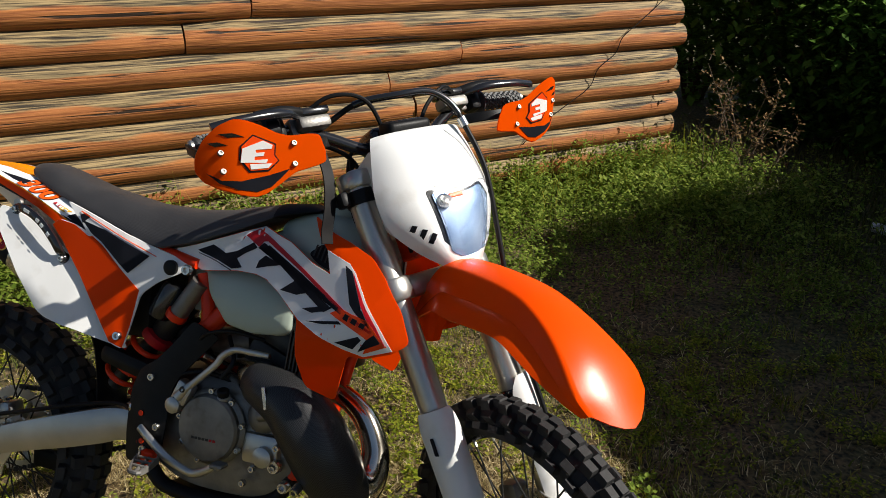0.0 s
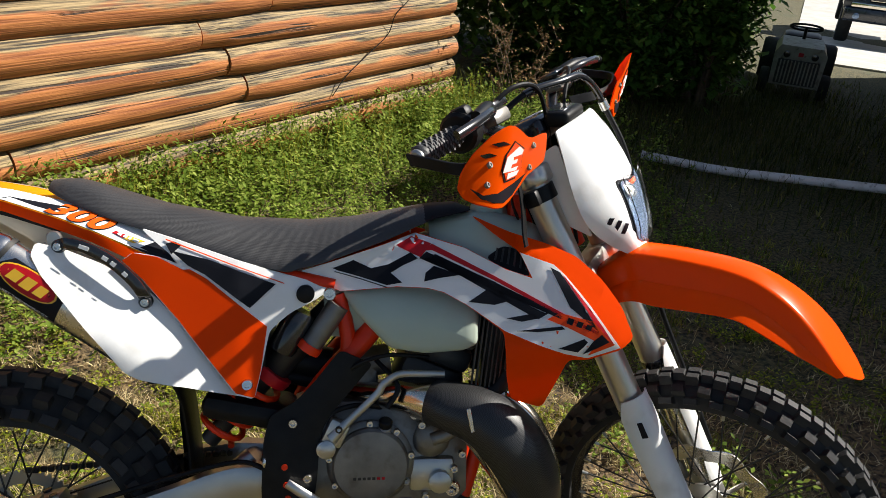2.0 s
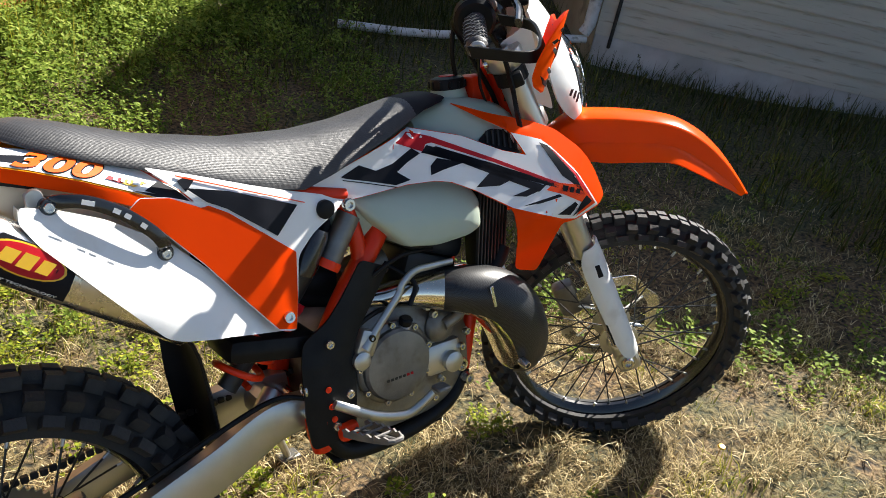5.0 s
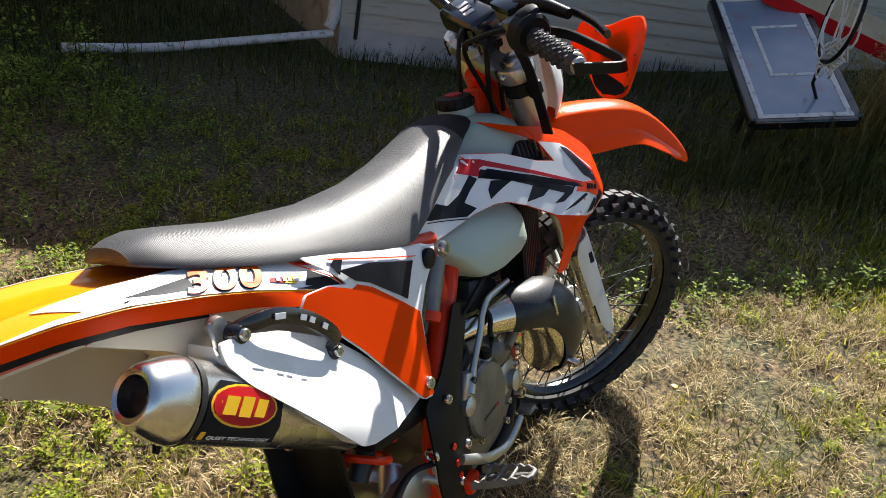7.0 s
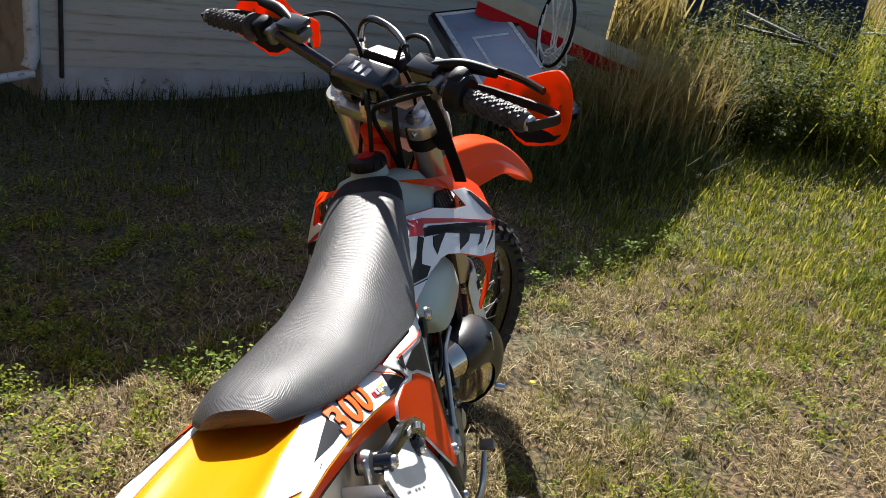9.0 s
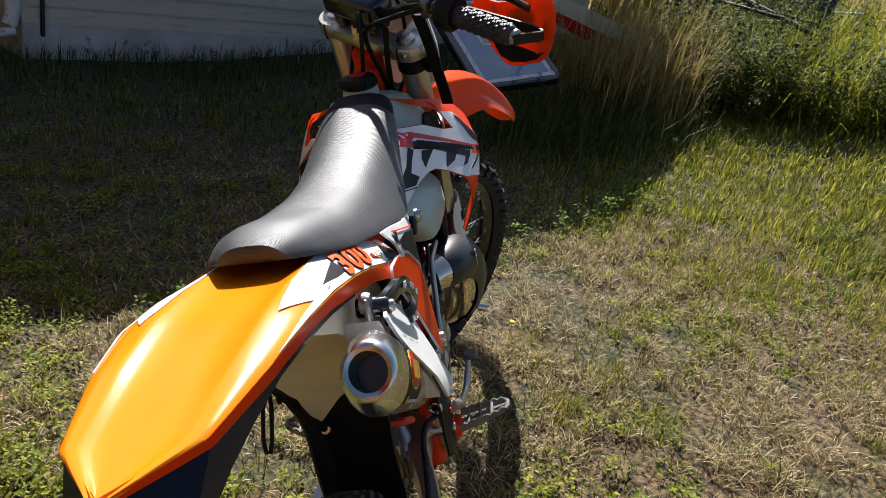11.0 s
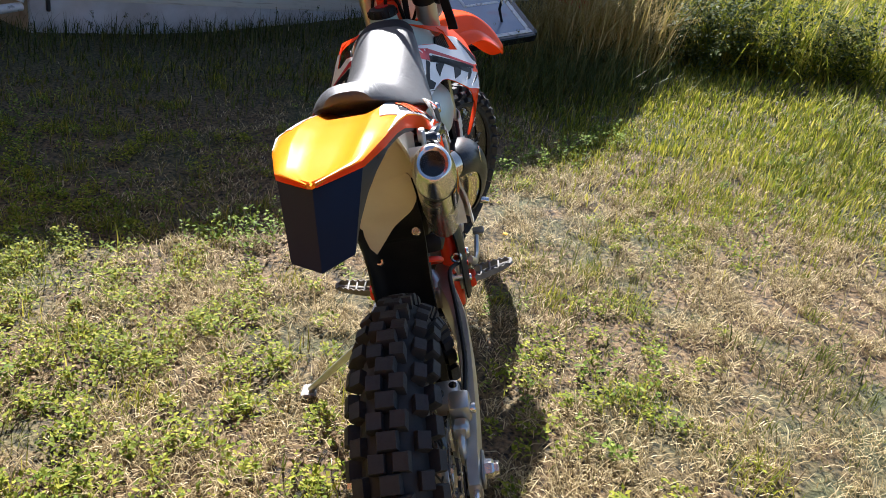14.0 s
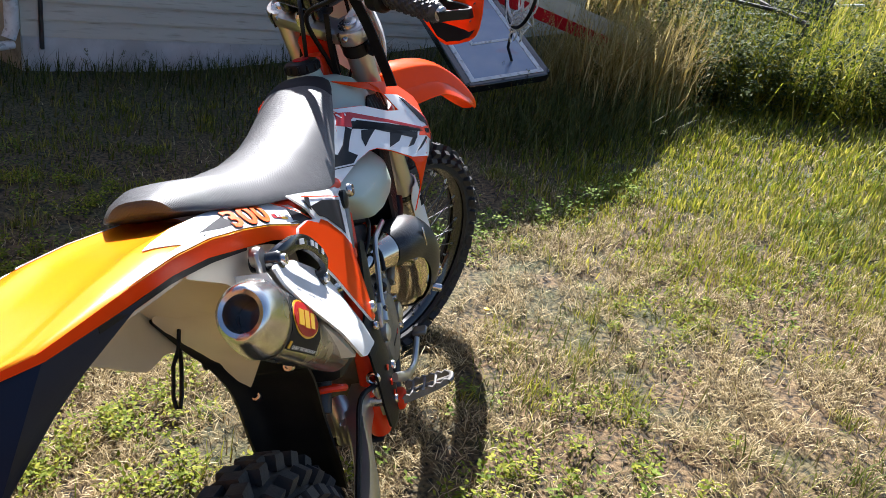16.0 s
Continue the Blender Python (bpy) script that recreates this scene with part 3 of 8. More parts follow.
# ---------- log building ----------
def build_log_wall():
    rng = random.Random(5)
    wall = thing("wall_north", "wall of round logs with worn orange stain", "wall", kind="structure")
    back = Vector((-D1.y, D1.x, 0))
    pitch, r, length = 0.158, 0.094, 9.0
    turn = Matrix((D1, back, (0, 0, 1))).transposed().to_4x4()
    # chinked core behind the logs, and the plain closed rest of the building
    core = box((-length / 2, 2.56, 1.05), (length, 5.0, 2.5), 0.02, 1)
    part("core", moved(core, Matrix.Translation(LOG_END) @ turn), TWIG, wall)
    roof = moved(merge(loft([[(-length - 0.1, 0.02, 2.31), (-length - 0.1, 2.5, 3.5), (-length - 0.1, 5.2, 2.31), (-length - 0.1, 2.5, 3.4)],
                             [(0.1, 0.02, 2.31), (0.1, 2.5, 3.5), (0.1, 5.2, 2.31), (0.1, 2.5, 3.4)]])), Matrix.Translation(LOG_END) @ turn)
    part("roof", roof, ROOFM, wall)
    shapes = {}
    z = 0.055
    k = 0
    while z < 2.35:
        cuts = [rng.uniform(-0.02, 0.05) if k else 0.03]
        x = rng.uniform(1.7, 3.4)
        while x < length:
            cuts.append(-x)
            x += rng.uniform(2.2, 4.0)
        cuts.append(-length)
        for a, b in zip(cuts, cuts[1:]):
            n = 14
            rr = r + rng.uniform(-0.005, 0.004)
            secs = []
            ns = max(8, int((a - b) / 0.22))
            ph = rng.uniform(0, 50)
            for i in range(ns + 1):
                xx = a - 0.004 + (b - a + 0.008) * i / ns
                edge = 0.012 if i in (0, ns) else 0.0
                sec = []
                for q in range(n):
                    t = 2 * math.pi * q / n
                    w = rr - edge + 0.006 * noise.noise((xx * 1.1 + ph, math.cos(t), math.sin(t)))
                    sec.append((xx, 0.03 + w * math.cos(t) * 1.0, w * math.sin(t) + 0.004 * noise.noise((xx * 0.6, ph, 1))))
                secs.append(sec)
            vs, fs = loft(secs)
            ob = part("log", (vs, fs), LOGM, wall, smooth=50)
            ob.matrix_basis = Matrix.Translation(LOG_END + Vector((0, 0, z))) @ turn
        z += pitch
        k += 1
    run = [(0.0, 1.35), (-0.2, 1.12), (-0.42, 0.96), (-0.55, 0.87), (-0.6, 0.77), (-0.73, 0.675), (-0.79, 0.56), (-0.98, 0.45), (-1.18, 0.34), (-1.3, 0.23)]
    cable = thing("wall_cable", "thin dark cable hanging across the log wall", "cable")
    part("cable", tube([LOG_END + D1 * u - back * (0.072 + 0.004 * math.sin(9 * u)) + Vector((0, 0, h)) for u, h in run], 0.003, 8, 5), BLACKP, cable)


build_log_wall()


# ---------- house ----------
def roof_z(s):
    """Height of the low gable roof along the sided wall."""
    return float(np.interp(s, (-1.2, 1.4, 3.4, 5.6), (1.92, 2.66, 3.08, 2.24)))


def build_house():
    house = thing("house", "sided house with pale footing and tan side wall", "house", kind="structure")
    length = (HOUSE_E - HOUSE_C).length
    turn = Matrix((DA, NA, (0, 0, 1))).transposed().to_4x4()
    m = Matrix.Translation(HOUSE_C) @ turn
    # core of the house, behind the boards; window cut into the boarded face
    win = (3.05, 3.75, 1.12, 1.95)
    core = loft([[(x, 0.1, -0.3), (x, 5.1, -0.3), (x, 5.1, roof_z(x) - 0.13), (x, 0.1, roof_z(x) - 0.13)] for x in (0.01, 1.4, 3.4, length - 0.01)])
    part("core", moved(core, m), DARKMETAL, house)
    part("footing", moved(box((length / 2, 0.06, -0.1), (length, 0.16, 0.36), 0.01, 1), m), FOUND, house)
    h, z, k = 0.115, 0.06, 0
    while z < 2.05:
        spans = [(0.0, length)]
        if z + h > win[2] and z < win[3]:
            spans = [(0.0, win[0]), (win[1], length)]
        for a, b in spans:
            sec = [[(a, 0.012, z), (a, -0.024, z), (a, -0.008, z + h + 0.01), (a, 0.012, z + h + 0.01)], [(b, 0.012, z), (b, -0.024, z), (b, -0.008, z + h + 0.01), (b, 0.012, z + h + 0.01)]]
            ob = part("siding_board", loft([[(p[0], p[1], p[2]) for p in s] for s in sec]), SIDING, house, smooth=0)
            ob.matrix_basis = m
        z += h
    fr = []
    for c, s in (((3.4, -0.02, 1.10), (0.82, 0.07, 0.07)), ((3.4, -0.02, 1.97), (0.82, 0.07, 0.07)), ((3.02, -0.02, 1.53), (0.07, 0.07, 0.84)), ((3.78, -0.02, 1.53), (0.07, 0.07, 0.84))):
        fr.append(box(c, s, 0.006, 1))
    w = part("window_1", moved(merge(*fr), m), PIPEW, house, "white window frame")
    part("pane", moved(box((3.4, 0.0, 1.53), (0.72, 0.012, 0.8), 0), m), GLOSSB, w, "dark window glass")
    # corner board and downpipe with its long outlet on the grass
    part("corner_board", moved(box((0.12, -0.03, 1.03), (0.026, 0.03, 2.1), 0.006, 1), m), DARKMETAL, house, "dark green-black corner board")
    # tan wall
    d2 = Vector((math.cos(radians(39.9)), math.sin(radians(39.9)), 0))
    mb = Matrix.Translation(HOUSE_C) @ Matrix((d2, Vector((-d2.y, d2.x, 0)), (0, 0, 1))).transposed().to_4x4()
    part("wall_tan", moved(box((2.68, -0.07, 0.72), (5.36, 0.14, 2.1), 0.01, 1), mb), STUCCO, house, "tan stucco side wall")
    ov = 0.45
    part("roof", moved(loft([[(x - (0.09 * (y + ov) if x < 0 else 0), y, roof_z(x) + dz) for y, dz in ((-ov, 0.0), (5.6, 0.0), (5.6, -0.12), (-ov, -0.12))] for x in (-1.2, 1.4, 3.4, length + 0.1)]), m), ROOFM, house, smooth=0)
    pipe = thing("downpipe", "white downpipe with a long outlet lying on grass", "downpipe")
    base = HOUSE_C + Vector((-0.06, 0.03, 0))
    zb = 0.03
    part("upright", tube([base + Vector((0, 0, 2.0)), base + Vector((0, 0, 0.12)), base + Vector((-0.02, 0.02, zb + 0.02))], 0.045, 10), PIPEW, pipe)
    part("bracket", lathe([(0.052, -0.02), (0.052, 0.02)], base + Vector((0, 0, 0.75)), (0, 0, 1), 12), PIPEW, pipe)
    end = Vector((2.42, 4.82, 0))
    pts = []
    for i in range(9):
        p = base.lerp(end, i / 8)
        pts.append((p.x, p.y, max(ground_z(p.x, p.y) + 0.05, zb - 0.02 - 0.02 * i)))
    part("outlet", tube(pts, 0.03, 12), PIPEW, pipe, "weather-stained white outlet pipe")


build_house()


# ---------- motorcycle ----------
BIKE = Matrix(((0.9652, 0.2518, 0.0712, BASE.x), (-0.2609, 0.9057, 0.3340, BASE.y), (0.0196, -0.3409, 0.9399, BASE.z), (0, 0, 0, 1)))
bike = thing("motorcycle", "orange, white and black enduro motorcycle leaning on its stand", "motorcycle", m=BIKE)
RAKE, LOCK = radians(26.0), radians(37.0)
AXIS = Vector((1.02, 0, 1.07))
ea = Vector((-math.sin(RAKE), 0, math.cos(RAKE)))
ef0, el0 = Vector((math.cos(RAKE), 0, math.sin(RAKE))), Vector((0, 1, 0))
ef = ef0 * math.cos(LOCK) - el0 * math.sin(LOCK)
el = el0 * math.cos(LOCK) + ef0 * math.sin(LOCK)
STEER = Matrix(((ef.x, el.x, ea.x, AXIS.x), (ef.y, el.y, ea.y, AXIS.y), (ef.z, el.z, ea.z, AXIS.z), (0, 0, 0, 1)))
FRONT_AXLE = Vector((0.03, 0.0, -0.825))
REAR_AXLE = Vector((0.0, 0.0, 0.335))


def lerp_table(x, table):
    return float(np.interp(x, [a for a, _ in table], [b for _, b in table]))


def tyre_shape(R, w, depth, rows, count, knob, seed):
    """Carcass and knobs about the y axis."""
    rng = random.Random(seed)
    rc = R - depth
    rim = rc - w * 0.62
    prof = []
    for i in range(13):
        t = -1 + 2 * i / 12
        prof.append((rc - (abs(t) ** 2.6) * w * 0.5 - max(0, abs(t) - 0.8) * w * 0.5, t * w * 0.5 * (1 - 0.15 * max(0, abs(t) - 0.8) / 0.2)))
    prof = [(rim, -w * 0.3)] + prof + [(rim, w * 0.3)]
    carcass = lathe(prof, (0, 0, 0), (0, 1, 0), 72, caps=False)
    knobs = []
    for j, (off, tilt, size, stagger) in enumerate(rows):
        base = rc - (abs(off * 2 / w) ** 2.6) * w * 0.5
        kx, ky, kz, k = knob[0] * size[0] / 2, knob[1] * size[1] / 2, depth * 1.08, 0.86
        vs = [(-kx, -ky, -0.004), (kx, -ky, -0.004), (kx, ky, -0.004), (-kx, ky, -0.004), (-kx * 0.95, -ky * 0.95, kz * 0.8), (kx * 0.95, -ky * 0.95, kz * 0.8), (kx * 0.95, ky * 0.95, kz * 0.8), (-kx * 0.95, ky * 0.95, kz * 0.8),
              (-kx * k, -ky * k, kz), (kx * k, -ky * k, kz), (kx * k, ky * k, kz), (-kx * k, ky * k, kz)]
        fs = [(i + o, (i + 1) % 4 + o, (i + 1) % 4 + 4 + o, i + 4 + o) for o in (0, 4) for i in range(4)] + [(8, 9, 10, 11)]
        me = raw("knob", vs, fs, KNOBM, 20)
        for i in range(count):
            a = 2 * math.pi * (i + stagger) / count
            knobs.append((me, Matrix.Rotation(a, 4, "Y") @ Matrix.Translation((0, off, base)) @ Matrix.Rotation(radians(-tilt), 4, "X") @ Matrix.Rotation(radians(rng.uniform(-3, 3)), 4, "Z")))
    return carcass, knobs, rim


def build_wheel(name, m, R, w, depth, rows, count, knob, seed, rimm, hubw, sprocket):
    shape, knobs, rim = tyre_shape(R, w, depth, rows, count, knob, seed)
    prof = [(rim + 0.004, -w * 0.28), (rim + 0.006, -w * 0.24), (rim - 0.004, -w * 0.2), (rim - 0.016, -w * 0.06), (rim - 0.016, w * 0.06), (rim - 0.004, w * 0.2), (rim + 0.006, w * 0.24), (rim + 0.004, w * 0.28), (rim + 0.012, w * 0.2), (rim, 0), (rim + 0.012, -w * 0.2)]
    v, f = lathe(prof + prof[:1], (0, 0, 0), (0, 1, 0), 72, caps=False)
    wheel = part(name, (v, f), rimm, bike, "black rim with wire spokes", m=m)
    tyre = part("tyre", shape, RUBBER, wheel, "worn black knobbly tyre", m=m, smooth=30)
    for me, km in knobs:
        ob = new("knob", me)
        ob.parent = tyre
        ob.matrix_basis = tyre.matrix_basis.inverted() @ m @ km
    hub = lathe([(0.014, -hubw - 0.012), (0.03, -hubw - 0.01), (0.034, -hubw), (0.05, -hubw + 0.004), (0.05, -hubw + 0.01), (0.024, -hubw + 0.016), (0.022, hubw - 0.016), (0.05, hubw - 0.01), (0.05, hubw - 0.004), (0.034, hubw), (0.03, hubw + 0.01), (0.014, hubw + 0.012)], (0, 0, 0), (0, 1, 0), 28)
    part("hub", hub, ALU, wheel, m=m)
    # spokes: one mesh, 36 places
    sp = raw("spoke", *tube([(0, 0, 0), (0, 0, 0.92), (0, 0, 1.0)], 0.0019, 6), DARKMETAL)
    nip = raw("spoke_nipple", *lathe([(0.0032, 0), (0.0036, 0.012), (0.0028, 0.018)], (0, 0, 0), (0, 0, 1), 8), ALU)
    for i in range(36):
        side = 1 if i % 2 else -1
        twist = radians(42 if (i // 2) % 2 else -42)
        a = 2 * math.pi * i / 36
        p = Vector((0.046 * math.cos(a + twist * side), side * (hubw - 0.007), 0.046 * math.sin(a + twist * side)))
        q = Vector(((rim - 0.014) * math.cos(a), side * 0.006, (rim - 0.014) * math.sin(a)))
        d = q - p
        rot = d.to_track_quat("Z", "Y").to_matrix().to_4x4()
        ob = new("spoke", sp)
        ob.parent = wheel
        ob.matrix_basis = m @ Matrix.Translation(p) @ rot @ Matrix.Diagonal((1, 1, d.length, 1))
        nb = new("spoke_nipple", nip)
        nb.parent = wheel
        nb.matrix_basis = m @ Matrix.Translation(q - d.normalized() * 0.014) @ rot
    return wheel, rim


def disc_shape(ro, ri, y, waves=8, holes=12, t=0.003):
    """A wavy brake disc with cut-outs."""
    n = waves * 12
    vs, fs = [], []
    for i in range(n):
        a = 2 * math.pi * i / n
        wob = 0.006 * math.cos(waves * a)
        for r in (ro + wob, ri + (0.004 * math.cos(waves * a))):
            for yy in (y - t / 2, y + t / 2):
                vs.append((r * math.cos(a), yy, r * math.sin(a)))
    for i in range(n):
        a, b = 4 * i, 4 * ((i + 1) % n)
        fs += [(a, b, b + 1, a + 1), (a + 2, a + 3, b + 3, b + 2), (a, a + 2, b + 2, b), (a + 1, b + 1, b + 3, a + 3)]
    arms = []
    for i in range(6):
        a = 2 * math.pi * i / 6
        arms.append(tube([(0.04 * math.cos(a), y, 0.04 * math.sin(a)), (ri * 1.03 * math.cos(a + 0.25), y, ri * 1.03 * math.sin(a + 0.25))], 0.005, 6))
    return (vs, fs), arms


def wheels():
    mr = Matrix.Translation(REAR_AXLE)
    rows = [(-0.018, 0, (1, 1.05), 0.0), (0.018, 0, (1, 1.05), 0.0), (0, 0, (1, 1.3), 0.5), (-0.044, 28, (1, 0.95), 0.5), (0.044, 28 * -1, (1, 0.95), 0.5), (-0.058, 58, (1.15, 0.8), 0.0), (0.058, -58, (1.15, 0.8), 0.0)]
    rear, rim = build_wheel("rear_wheel", mr, 0.338, 0.126, 0.017, [(o, -t, s, g) for o, t, s, g in rows], 34, (0.03, 0.025), 1, GLOSSB, 0.05, True)
    ring, arms = disc_shape(0.11, 0.085, -0.062)
    disc = part("brake_disc", ring, STEEL, rear, m=mr)
    for q in arms:
        part("disc_arm", q, STEEL, rear, m=mr)
    # toothed sprocket on the left
    n, vs, fs = 52 * 4, [], []
    for i in range(n):
        a = 2 * math.pi * i / n
        r = 0.108 + (0.006 if i % 4 in (1, 2) else 0)
        for rr in (r, 0.086):
            for yy in (0.056, 0.062):
                vs.append((rr * math.cos(a), yy, rr * math.sin(a)))
    for i in range(n):
        a, b = 4 * i, 4 * ((i + 1) % n)
        fs += [(a, b, b + 1, a + 1), (a + 2, a + 3, b + 3, b + 2), (a, a + 2, b + 2, b), (a + 1, b + 1, b + 3, a + 3)]
    arms = [tube([(0.04 * math.cos(a), 0.059, 0.04 * math.sin(a)), (0.09 * math.cos(a), 0.059, 0.09 * math.sin(a))], 0.008, 6) for a in [i * math.pi / 3 for i in range(6)]]
    part("sprocket", merge((vs, fs), *arms), ALU, rear, m=mr)
    mf = STEER @ Matrix.Translation(FRONT_AXLE)
    rows = [(-0.012, 0, (1, 0.9), 0.0), (0.012, 0, (1, 0.9), 0.0), (-0.0, 0, (0.9, 1.1), 0.5), (-0.029, -34, (1, 0.85), 0.5), (0.029, 34, (1, 0.85), 0.5), (-0.038, -62, (1.1, 0.7), 0.0), (0.038, 62, (1.1, 0.7), 0.0)]
    front, rim = build_wheel("front_wheel", mf, 0.348, 0.086, 0.014, rows, 40, (0.026, 0.02), 2, GLOSSB, 0.045, False)
    ring, arms = disc_shape(0.13, 0.1, 0.058)
    part("brake_disc", ring, STEEL, front, m=mf)
    for q in arms:
        part("disc_arm", q, STEEL, front, m=mf)


wheels()


# ----- body surfaces: each gives the right side's y at (x, z) -----
def shroud_y(x, z):
    y = min(0.08 + 0.28 * (x - 0.75) + 0.35 * (0.93 - z), 0.205)
    y = max(y, 0.077 + 0.03 * max(0, 0.885 - z))
    y -= 0.4 * max(0, 0.76 - z) + 1.0 * max(0, z - 0.935) + 0.3 * max(0, (x - 0.99) * 0.749 + (z - 0.907) * 0.663 - 0.004)
    return -y


def side_y(x, z):
    w = lerp_table(x, ((-0.25, 0.045), (-0.19, 0.053), (0.0, 0.088), (0.15, 0.108), (0.3, 0.114), (0.45, 0.116), (0.57, 0.1), (0.66, 0.09)))
    top = lerp_table(x, ((-0.2, 1.03), (0.1, 1.03), (0.3, 0.96), (0.6, 0.86)))
    d = top - z
    return -(w - 0.35 * max(0, 0.03 - d) + 0.09 * max(0, d - 0.04))


# rear mudguard sections: x, middle z, then y and z of the ridge, the foot of the white slope, the lower edge
GUARD = ((-0.245, 1.024, 0.002, 1.026, 0.003, 1.025, 0.0035, 1.02), (-0.19, 1.023, 0.04, 1.0275, 0.0545, 1.025, 0.055, 1.017), (-0.1, 1.025, 0.049, 1.0325, 0.077, 1.023, 0.074, 1.008), (-0.02, 1.0225, 0.053, 1.0295, 0.09, 1.016, 0.083, 0.998),
         (0.05, 1.0115, 0.053, 1.0185, 0.095, 1.001, 0.087, 0.981), (0.137, 0.988, 0.052, 0.999, 0.099, 0.973, 0.093, 0.951), (0.2, 0.972, 0.06, 0.984, 0.104, 0.949, 0.104, 0.93), (0.277, 0.935, 0.07, 0.955, 0.109, 0.915, 0.115, 0.895), (0.36, 0.89, 0.085, 0.918, 0.112, 0.88, 0.117, 0.862))


def guard_pt(x, a):
    """Half width and height at x; a runs 0 middle, 2 ridge, 3 foot of the slope, 4 lower edge."""
    zc, yr, zr, yb, zb, yl, zl = [lerp_table(x, [(r[0], r[i]) for r in GUARD]) for i in range(1, 8)]
    ks = ((0.0, zc), (0.6 * yr, zc), (yr, zr), (yb, zb), (yl, zl))
    i = min(3, int(a))
    k = a - i
    y, z = ks[i][0] + (ks[i + 1][0] - ks[i][0]) * k, ks[i][1] + (ks[i + 1][1] - ks[i][1]) * k
    if i == 2:
        y, z = y + 0.012 * k * (1 - k), z + 0.006 * k * (1 - k)
    return y, z


def surf_of(fn):
    return lambda x, z, lift: (x, fn(x, z) - lift, z)


def both(name, pts, fn, mat, parent, t=0.003, lift=0.0, label="", res=0.02, rounded=True, left=True):
    s = panel(pts, surf_of(fn), t, lift, res, rounded)
    ob = part(name, s, mat, parent, label)
    if left:
        part(name, flipped(s), mat, parent if isinstance(parent, bpy.types.Object) else None, label)
    return ob


def pair(name, pts, fn, mat, label="", t=0.003, res=0.02):
    """The right and left panel, so that decals can hang on each."""
    s = panel(pts, surf_of(fn), t, 0, res)
    return part(name, s, mat, bike, label), part(name, flipped(s), mat, bike, label)


def decal(owners, name, pts, fn, mat, lift=0.0012, label="", rounded=False, mirror=True):
    s = panel(pts, surf_of(fn), 0.001, lift, 0.018, rounded)
    part(name, s, mat, owners[0], label)
    if mirror:
        part(name, flipped(s), mat, owners[1], label)


def lettering(body, fat=0.0, shear=0.0):
    """Flat letters in the built-in font, as points and faces."""
    cu = bpy.data.curves.new("lettering", "FONT")
    cu.body, cu.size, cu.extrude, cu.shear, cu.offset = body, 0.06, 0.0003, shear, fat
    tmp = bpy.data.objects.new("lettering", cu)
    scene.collection.objects.link(tmp)
    bpy.context.view_layer.update()
    me = tmp.to_mesh()
    vs, fs = [v.co.copy() for v in me.vertices], [tuple(p.vertices) for p in me.polygons]
    tmp.to_mesh_clear()
    bpy.data.objects.remove(tmp)
    return vs, fs


